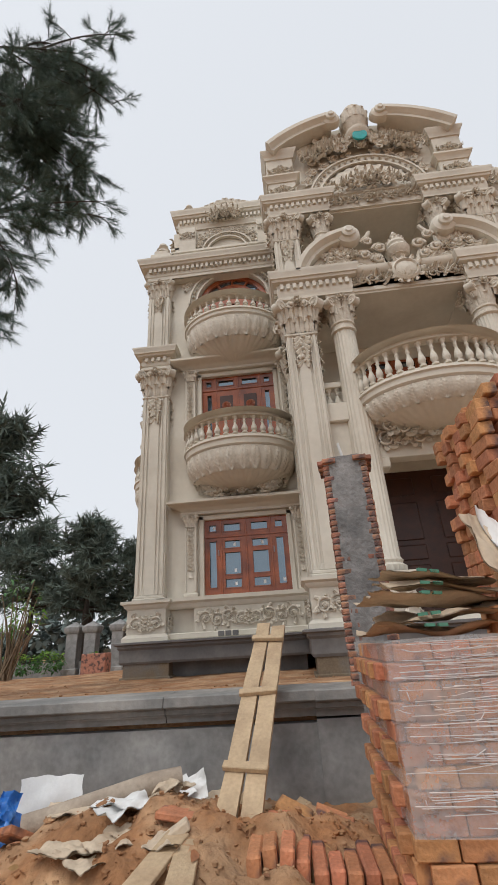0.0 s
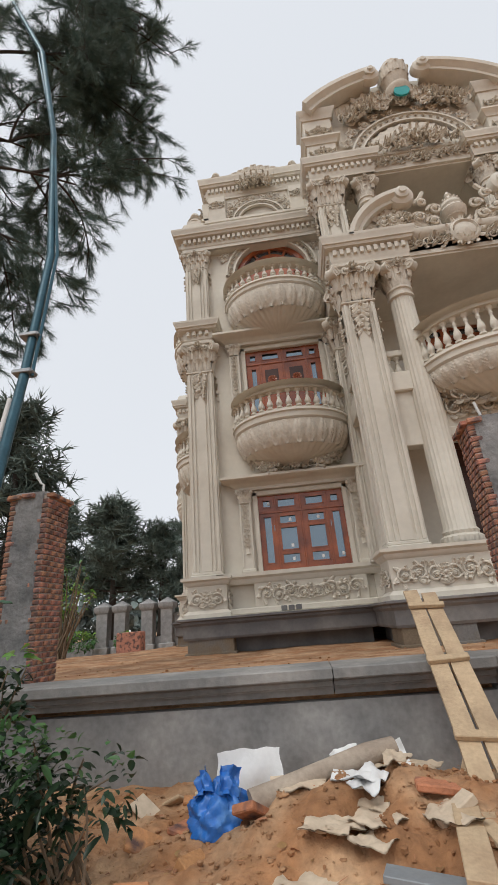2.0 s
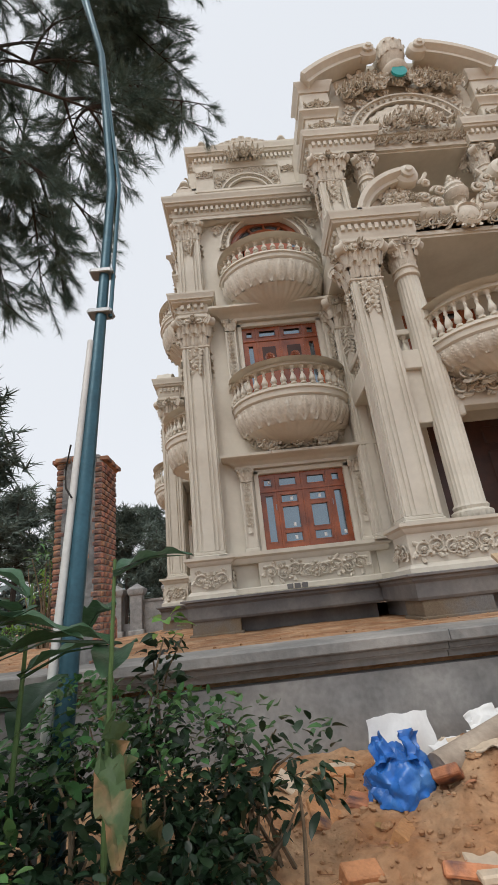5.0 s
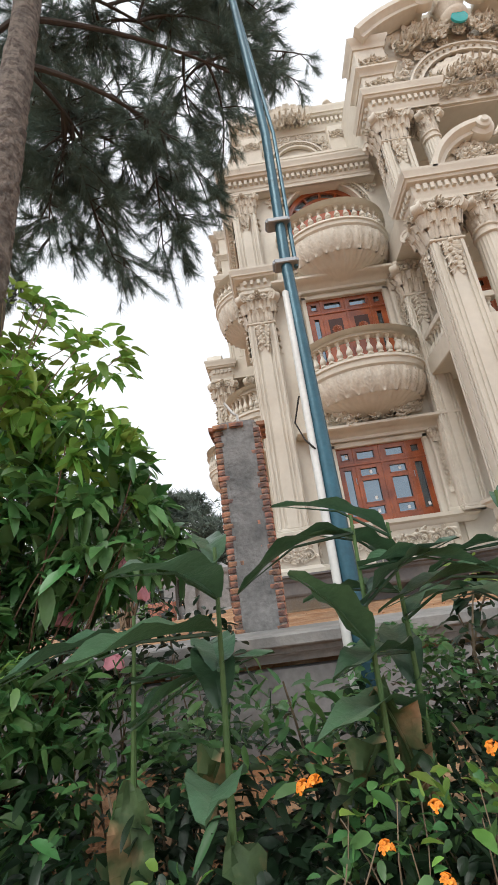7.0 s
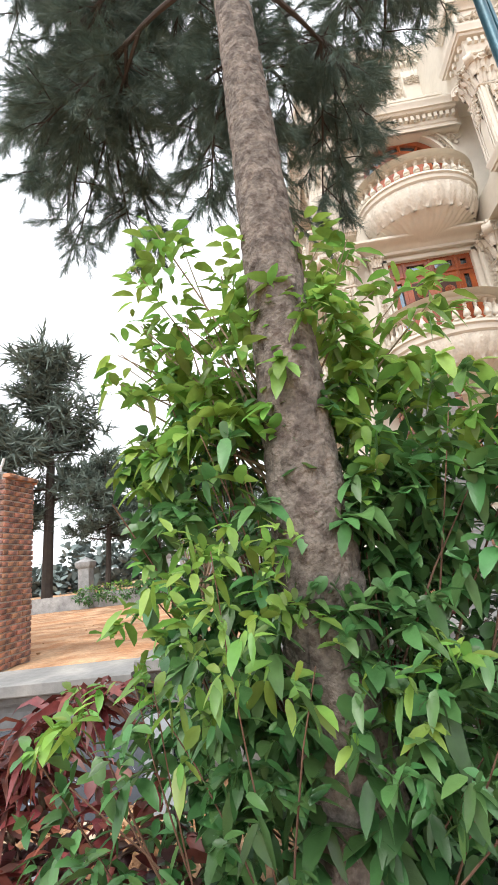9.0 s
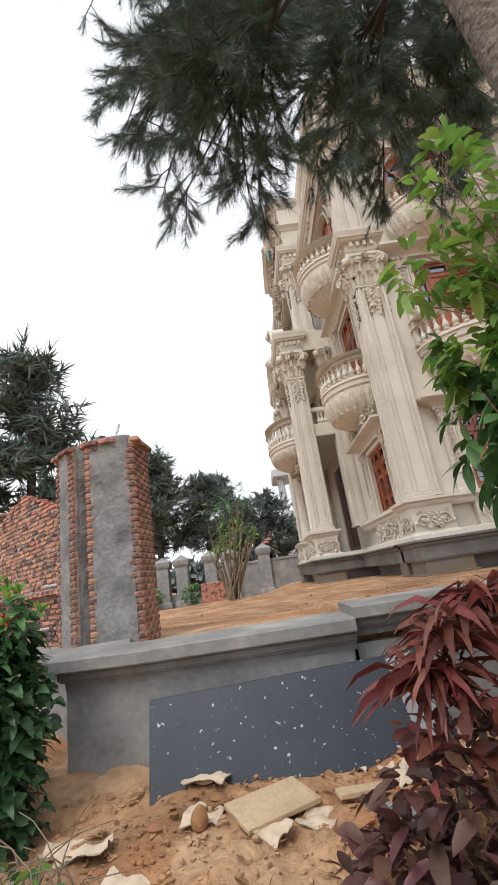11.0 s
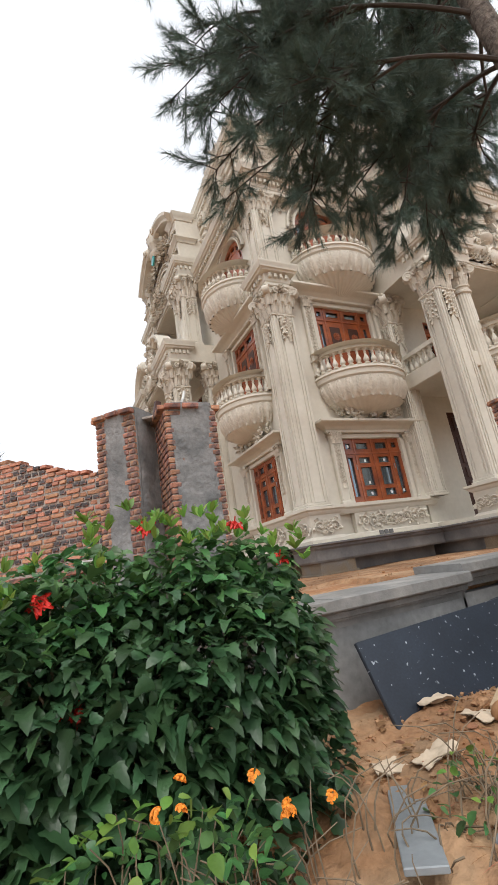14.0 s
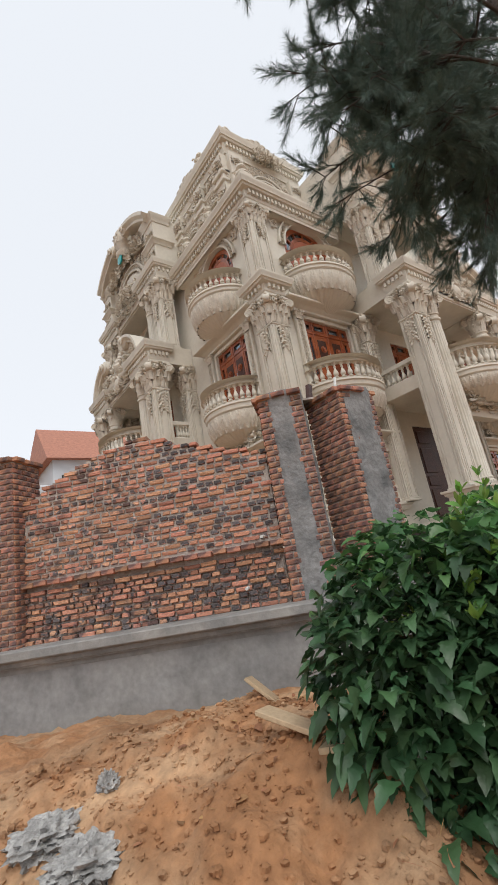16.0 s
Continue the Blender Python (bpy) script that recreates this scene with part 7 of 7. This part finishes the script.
shrub("undergrowth", "dense dark undergrowth before the garden wall", [(-2.2, -7.2, 0.15, 0.5, 0.4, 0.5), (-1.7, -7.15, 0.1, 0.45, 0.4, 0.48), (-2.5, -7.5, 0.0, 0.4, 0.3, 0.35), (-1.3, -7.3, 0.1, 0.4, 0.35, 0.38), (-2.15, -7.55, -0.05, 0.4, 0.25, 0.3), (-3.3, -7.5, -0.05, 0.4, 0.25, 0.35)],
      5600, 0.08, LEAF_DARK, LEAF_MID, 40, None, 0.34, 0.3, 0.12, shell=0.35)
shrub("rose_bush", "small-leaved dark green rose bush", [(-0.95, -7.2, 0.12, 0.42, 0.36, 0.4), (-0.7, -7.05, 0.3, 0.26, 0.26, 0.26), (-1.1, -6.95, 0.42, 0.25, 0.25, 0.22), (-1.3, -7.5, 0.0, 0.35, 0.25, 0.3), (-0.65, -7.35, -0.02, 0.28, 0.25, 0.28), (-1.75, -7.65, 0.0, 0.35, 0.22, 0.26)],
      6200, 0.042, LEAF_DARK, LEAF_MID, 50, None, 0.6, 0.2, 0.12, twig=0.004)
shrub("garden_shrub", "sparse leafy shrub at the edge of the thicket", [(-0.42, -7.05, 0.33, 0.16, 0.14, 0.2), (-0.2, -6.95, 0.25, 0.13, 0.12, 0.18), (-0.55, -7.0, 0.1, 0.22, 0.2, 0.25)], 420, 0.062, LEAF_DARK, LEAF_MID, 18, (-0.4, -6.95, -0.15), 0.5, 0.35, 0.1, twig=0.006, shell=0.2)
shrub("garden_shrub", "light green shrub with pinnate sprays", [(-3.05, -7.5, 0.9, 0.3, 0.2, 0.25), (-3.25, -7.5, 0.55, 0.35, 0.22, 0.3), (-2.55, -7.5, 0.62, 0.3, 0.2, 0.2)], 1100, 0.06, LEAF_MID, LEAF_LIGHT, 18, (-2.95, -7.45, -0.3), 0.42, 0.3, 0.4, twig=0.0026, whorl=5, stem_mat=VINE)
shrub("sapling", "thin sapling with dark leaves before the wall", [(-0.78, -6.9, 0.55, 0.1, 0.08, 0.22), (-0.75, -6.9, 0.75, 0.07, 0.06, 0.1)], 110, 0.07, LEAF_DARK, LEAF_LIGHT, 5, (-0.76, -6.9, -0.1), 0.5, 0.4, 0.12, shell=0.2)


# broad-leaved canna clumps
def canna_leaf(L, W, bend, withered):
    s = Shape()
    n = 12
    for i in range(n + 1):
        t = i / n
        w = W * (math.sin(math.pi * min(1, t * 0.96 + 0.04)) ** 0.75) * (1 - 0.25 * t)
        y = L * t
        z = -bend * L * t * t
        for u in (-1, -0.5, 0, 0.5, 1):
            wave = 0.012 * math.sin(t * 17 + u * 2) * abs(u) * (3 if withered else 1)
            s.v.append((u * w / 2, y, z + abs(u) * w * 0.22 + wave))
    s.f = [(i * 5 + k, i * 5 + k + 1, (i + 1) * 5 + k + 1, (i + 1) * 5 + k) for i in range(n) for k in range(4)]
    s.put(tube([(0, 0, -0.003), (0, L * 0.5, -bend * L * 0.25 - 0.003), (0, L * 0.95, -bend * L * 0.9 - 0.003)], [0.006, 0.004, 0.001], 5))
    return s


cr = random.Random(21)
for cx, cy, top, leaves in ((-1.72, -7.6, 0.95, 8), (-1.32, -7.5, 1.0, 7), (-1.18, -7.35, 0.98, 8), (-0.86, -7.45, 1.02, 7), (-2.0, -7.45, 0.8, 5)):
    c = thing("canna_plant", "broad-leaved canna with dark green, partly withered leaves", "plant", group="canna clump")
    z0 = ground_z(cx, cy)
    part("stem", tube([(cx, cy, z0), (cx + 0.02, cy, (z0 + top) / 2), (cx + 0.04, cy + 0.01, top)], [0.011, 0.009, 0.005], 8), GREENSTEM, c)
    for i in range(leaves):
        t = (i + 0.5) / leaves
        withered = t < 0.4 and cr.random() < 0.75
        L = cr.uniform(0.24, 0.34) if withered else cr.uniform(0.28, 0.43)
        a = cr.uniform(0, 360)
        m = at(cx + 0.04 * t, cy, z0 + (top - z0) * (0.42 + 0.58 * t), 0, 0, a) @ Matrix.Rotation(radians(cr.uniform(5, 50) - (75 if withered else 0)), 4, "X")
        part("leaf", canna_leaf(L, L * cr.uniform(0.34, 0.44), cr.uniform(0.25, 0.6) if not withered else 0.2, withered), CANNADRY if withered else CANNA, c, "withered brown-edged leaf" if withered else "", m=m)


def flower_head(r, n, mat_seed):
    s = Shape()
    rnd = random.Random(mat_seed)
    for i in range(n):
        a, b = rnd.uniform(0, 360), rnd.uniform(10, 80)
        m = Matrix.Rotation(radians(a), 4, "Z") @ Matrix.Rotation(radians(b), 4, "X")
        s.put(lathe([(0.001, r * 0.3), (r * 0.07, r * 0.7), (r * 0.26, r), (0.001, r * 0.95)], 5), m)
    return s


head_mesh = [flower_head(0.014, 34, i).mesh("flower_head", ORANGE, False) for i in range(3)]


def lantana(cx, cy, spread, top, flowers, leaves, seed):
    rnd = random.Random(seed)
    l = shrub("lantana", "straggling lantana with small orange flower heads", [(cx, cy, top - 0.28, spread, 0.22, 0.24)], leaves, 0.045, LEAF_MID, LEAF_LIGHT, 60, None, 0.6, 0.3, 0.08, twig=0.0022)
    for i in range(flowers):
        x, y = cx + rnd.uniform(-1, 1) * spread, cy - rnd.uniform(0.16, 0.3)
        part("flower_head", head_mesh[i % 3], None, l, "orange flower head", m=at(x, y, top - rnd.uniform(-0.06, 0.24), rnd.uniform(-30, 30), rnd.uniform(-30, 30), 0))


lantana(-1.25, -7.7, 0.3, 0.46, 24, 380, 3)
lantana(-1.85, -7.75, 0.24, 0.36, 14, 300, 4)
lantana(-6.3, -6.98, 0.34, 0.3, 14, 520, 5)
lantana(-5.25, -6.95, 0.16, 0.12, 3, 160, 6)

# pink flowers in the far thicket
rose = shrub("flowering_shrub", "loose green shrub with pink blossoms", [(-2.35, -6.75, 0.75, 0.35, 0.2, 0.3), (-2.0, -6.75, 0.55, 0.3, 0.2, 0.3)], 800, 0.05, LEAF_DARK, LEAF_MID, 20, None, 0.5, 0.2, 0.2, twig=0.003)
for i, (x, z) in enumerate(((-2.12, 0.98), (-2.08, 0.86), (-2.4, 0.8), (-2.2, 0.62))):
    b = Shape()
    for k in range(9):
        b.put(lathe([(0.001, 0), (0.014, 0.012), (0.018, 0.03), (0.004, 0.034)], 6), Matrix.Rotation(radians(k * 40), 4, "Z") @ Matrix.Rotation(radians(35 + 20 * (k % 2)), 4, "X"))
    part("blossom", b, PINKPETAL, rose, "pale pink blossom", m=at(x, -6.98, z, 40, 0, 20 * i, 1.3))

# hibiscus
hib = shrub("hibiscus_bush", "dense dark green hibiscus bush with red flowers", [(-6.0, -6.35, 0.35, 0.62, 0.42, 0.45), (-6.45, -6.4, 0.25, 0.5, 0.36, 0.5), (-6.62, -6.45, 0.3, 0.36, 0.32, 0.45), (-6.66, -6.45, 0.0, 0.36, 0.32, 0.34), (-5.78, -6.35, 0.33, 0.36, 0.36, 0.45), (-6.84, -6.12, 0.32, 0.38, 0.34, 0.46), (-6.8, -6.14, 0.0, 0.36, 0.33, 0.32), (-6.75, -6.3, -0.14, 0.4, 0.36, 0.26), (-6.6, -6.1, 0.45, 0.45, 0.34, 0.42), (-6.15, -6.4, 0.02, 0.75, 0.4, 0.4), (-5.95, -6.3, 0.72, 0.25, 0.22, 0.22), (-6.35, -6.35, 0.7, 0.24, 0.2, 0.2), (-5.65, -6.3, 0.68, 0.18, 0.18, 0.2), (-6.7, -6.45, 0.62, 0.2, 0.18, 0.2)],
            17000, 0.066, LEAF_HIB, LEAF_MID, 40, (-6.2, -6.4, -0.3), 0.78, 0.55, 0.1, twig=0.008, shell=0.5, outline=LOBED_LEAF)
n = 420
p = np.repeat(np.stack([nr.uniform(-6.95, -5.45, n // 6), nr.uniform(-6.65, -6.2, n // 6), np.zeros(n // 6)], 1), 6, 0)
p[:, 2] = 0.92 - 0.55 * np.abs((p[:, 0] + 6.05) / 0.95) ** 2.5 - 0.4 * np.abs(p[:, 1] + 6.4) + 0.12 * np.repeat(nr.rand(n // 6), 6)
part_of("shoot_growth", leaf_mesh("shoot_growth", p, np.stack([nr.normal(size=n) * 0.5, nr.normal(size=n) * 0.5, np.ones(n)], 1), 0.05 + 0.03 * nr.rand(n), 0.022 + 0.01 * nr.rand(n), LEAF_LIGHT, 0.2), hib, "pale green young shoots", "stuff")
for i, (x, y, z) in enumerate(((-6.12, -6.42, 0.94), (-5.72, -6.35, 0.92), (-6.5, -6.5, 0.72), (-5.55, -6.4, 0.75), (-6.42, -6.6, 0.4))):
    b = Shape()
    for k in range(5):
        b.put(canna_leaf(0.045, 0.035, 0.4, False), Matrix.Rotation(radians(k * 72), 4, "Z") @ Matrix.Rotation(radians(35), 4, "X"))
    b.put(tube([(0, 0, 0), (0, 0.005, 0.05)], 0.003, 5))
    part("blossom", b, REDPETAL, hib, "red hibiscus flower", m=at(x, y, z, cr.uniform(0, 60), cr.uniform(-40, 40), 0))

# dry tangle of twigs before the hibiscus
dry = thing("dry_twigs", "tangle of dry tan twigs and withered stalks", "brushwood", kind="stuff")
s = Shape()
tw = random.Random(31)
for i in range(100):
    k = tw.random()
    x, y = (tw.uniform(-5.9, -5.0), tw.uniform(-7.1, -6.7)) if k < 0.5 else (tw.uniform(-6.9, -5.9), tw.uniform(-7.1, -6.85))
    z = ground_z(x, y)
    e = Vector((x + tw.uniform(-.25, .25), y + tw.uniform(-.15, .15), z + tw.uniform(0.06, 0.3)))
    s.put(tube(bezier((x, y, z - 0.02), (x + tw.uniform(-.1, .1), y, e.z), e, 4), [0.0035, 0.003, 0.0025, 0.002, 0.0015], 4))
part_of("stalks", s.mesh("stalks", STEM), dry, "", "stuff")

# red cordyline and purple-leaved plant
red = thing("cordyline", "dark red strap-leaved cordyline", "plant")
n = 260
a = nr.rand(n) * 2 * np.pi
c = np.array([(-3.8, -7.05, 0.5), (-3.66, -6.98, 0.58), (-3.9, -7.05, 0.4)])[nr.randint(0, 3, n)]
way = np.stack([np.cos(a), np.sin(a), 0.5 + 0.9 * nr.rand(n)], 1)
ln = 0.2 + 0.14 * nr.rand(n)
part_of("foliage", leaf_mesh("foliage", c + 0.03 * nr.normal(size=(n, 3)), way, ln, ln * 0.1, REDLEAF, 0.75), red, "arching narrow red leaves", "stuff")
for x, y in ((-3.8, -7.05), (-3.64, -6.98), (-3.9, -7.05)):
    part("stem", tube([(x, y, ground_z(x, y)), (x, y, 0.4)], 0.012, 7), STEM, red)
shrub("purple_shrub", "shrub with purple-brown leaves beside the cordyline", [(-3.74, -7.16, 0.06, 0.3, 0.22, 0.38), (-3.46, -7.2, 0.06, 0.26, 0.2, 0.4), (-3.92, -7.1, 0.04, 0.24, 0.18, 0.32), (-4.08, -7.05, -0.12, 0.2, 0.16, 0.22), (-3.6, -7.28, -0.1, 0.3, 0.16, 0.3)], 1700, 0.085, PURPLELEAF, REDLEAF, 20, (-3.7, -7.1, -0.3), 0.45, 0.3, 0.12)
litter = thing("leaf_litter", "dry leaves and pine straw on the soil", "litter", kind="stuff")
n = 3600
px = np.concatenate([nr.uniform(-5.4, -3.4, 2200), nr.uniform(-8.6, -6.4, 500), nr.uniform(-0.6, 2.0, 900)])
py = np.concatenate([nr.uniform(-7.7, -6.1, 2200), nr.uniform(-6.6, -4.8, 500), nr.uniform(-7.6, -6.1, 900)])
pz = np.array([ground_z(x, y) + 0.008 for x, y in zip(px, py)])
ln = 0.02 + 0.06 * nr.rand(n)
wd = np.where(nr.rand(n) < 0.86, 0.003, ln * 0.5)
part_of("dry_leaves", leaf_mesh("dry_leaves", np.stack([px, py, pz], 1), np.stack([nr.normal(size=n), nr.normal(size=n), 0.08 * nr.rand(n)], 1), ln, wd, DRYLEAF, 0.1), litter, "", "stuff")

# frangipani on the terrace
fr = shrub("small_tree", "thin bare-limbed tree with few yellowing leaves", [(-5.0, 1.6, 2.3, 0.5, 0.5, 0.5), (-4.8, 1.6, 1.7, 0.5, 0.4, 0.35), (-5.2, 1.6, 1.5, 0.3, 0.3, 0.3)], 240, 0.14, LEAF_LIGHT, LEAF_MID, 26, (-5.05, 1.6, 0.4), 0.35, 0.5, 0.4, twig=0.016, shell=0.3, category="tree")


# far pines and woods, with haze mixed into their leaf colours
def far_pine(x, y, z0, h, r, seed, mat=HAZED_PINE, tufts=560):
    rnd = random.Random(seed)
    t = thing("far_pine", "far pine with an uneven crown, its needles paled for haze", "tree", group="far pines")
    part("trunk", tube([(x, y, z0), (x + 0.2, y, z0 + h * 0.5), (x, y, z0 + h * 0.95)], [0.02 * h, 0.015 * h, 0.004 * h], 8), TWIG, t)
    base, way = [], []
    limbs = Shape()
    for i in range(26):
        k = rnd.uniform(0.34, 1.0)
        a = rnd.uniform(0, 2 * math.pi)
        rr = r * (1.12 - k) ** 0.6 * rnd.uniform(0.5, 1.1)
        p = Vector((x, y, z0 + h * k * 0.93))
        e = p + Vector((math.cos(a) * rr, math.sin(a) * rr, rr * rnd.uniform(0.0, 0.35)))
        limbs.put(tube([p, (p + e) / 2 + Vector((0, 0, -0.1)), e], [0.006 * h, 0.004 * h, 0.002 * h], 4))
        for j in range(tufts // 26):
            u = rnd.uniform(0.3, 1.05)
            q = p.lerp(e, u) + Vector((rnd.gauss(0, 0.11 * r), rnd.gauss(0, 0.11 * r), rnd.gauss(0, 0.07 * r)))
            base.append(q)
            way.append(Vector((rnd.uniform(-1, 1), rnd.uniform(-1, 1), rnd.uniform(-0.2, 1))))
    part("limb_growth", limbs, TWIG, t)
    part_of("needle_crown", needle_mesh("needle_crown", np.array(base), np.array(way), 0.05 * h, 12, 0.06 * h, 0.0042 * h, mat), t, "", "stuff")


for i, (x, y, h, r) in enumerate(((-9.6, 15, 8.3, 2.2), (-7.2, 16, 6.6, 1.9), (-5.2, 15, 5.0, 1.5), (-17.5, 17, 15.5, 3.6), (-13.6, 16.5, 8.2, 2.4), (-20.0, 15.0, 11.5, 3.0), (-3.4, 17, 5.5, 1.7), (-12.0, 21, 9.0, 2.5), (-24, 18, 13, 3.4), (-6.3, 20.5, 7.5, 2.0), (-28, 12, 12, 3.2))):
    far_pine(x, y, 0.0, h * 1.07, r * 1.25, 100 + i, HAZED_PINE, 760)
hedge = shrub("hedge", "low clipped green hedge along the far wall", [(-11.0, 11.8, 0.55, 1.1, 0.4, 0.45), (-9.6, 12.0, 0.6, 0.7, 0.4, 0.45), (-12.6, 12.0, 0.5, 0.8, 0.4, 0.4), (-7.6, 12.2, 0.5, 0.5, 0.3, 0.4)], 1600, 0.16, LEAF_MID, LEAF_LIGHT, 0, None, 0.5)
wood = thing("far_woods", "far belt of trees with haze put into the leaf colour", "woods", kind="stuff")
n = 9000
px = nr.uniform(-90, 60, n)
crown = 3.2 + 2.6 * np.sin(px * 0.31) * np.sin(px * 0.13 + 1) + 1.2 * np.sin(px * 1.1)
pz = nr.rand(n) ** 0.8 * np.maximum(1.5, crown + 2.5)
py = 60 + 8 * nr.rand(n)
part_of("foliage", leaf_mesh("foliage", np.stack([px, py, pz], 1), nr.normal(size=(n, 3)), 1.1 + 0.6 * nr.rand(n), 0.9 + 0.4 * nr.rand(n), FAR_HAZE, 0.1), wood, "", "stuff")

# loose grit and clods
grit = thing("soil_grit", "loose stones and crumbs of orange soil", "soil", kind="stuff")
s = Shape()
gr = random.Random(8)
cube = lump(1, 1, 0.7, 3, 0.9, 3, 2.0)
for i in range(9000):
    k = gr.random()
    x, y = (gr.uniform(-0.6, 2.1), gr.uniform(-7.7, -6.05)) if k < 0.27 else ((gr.uniform(-5.4, -3.4), gr.uniform(-7.7, -6.05)) if k < 0.5 else (gr.uniform(-8.6, -6.5), gr.uniform(-6.5, -4.6)))
    if inside(x, y):
        continue
    r = 0.003 + 0.014 * gr.random() ** 3
    s.put(cube, at(x, y, ground_z(x, y) + r * 0.3, 0, 0, gr.uniform(0, 360), (r, r * gr.uniform(0.6, 1), r)))
part("crumbs", s, DIRT, grit)
terr = Shape()
for i in range(240):
    x, y = gr.uniform(-6.5, 3.0), gr.uniform(-5.5, -0.8)
    if not inside(x, y):
        continue
    r = 0.005 + 0.016 * gr.random() ** 3
    terr.put(cube, at(x, y, ground_z(x, y) + r * 0.3, 0, 0, gr.uniform(0, 360), (r, r * gr.uniform(0.6, 1), r)))
part("crumbs", terr, DIRT, grit)
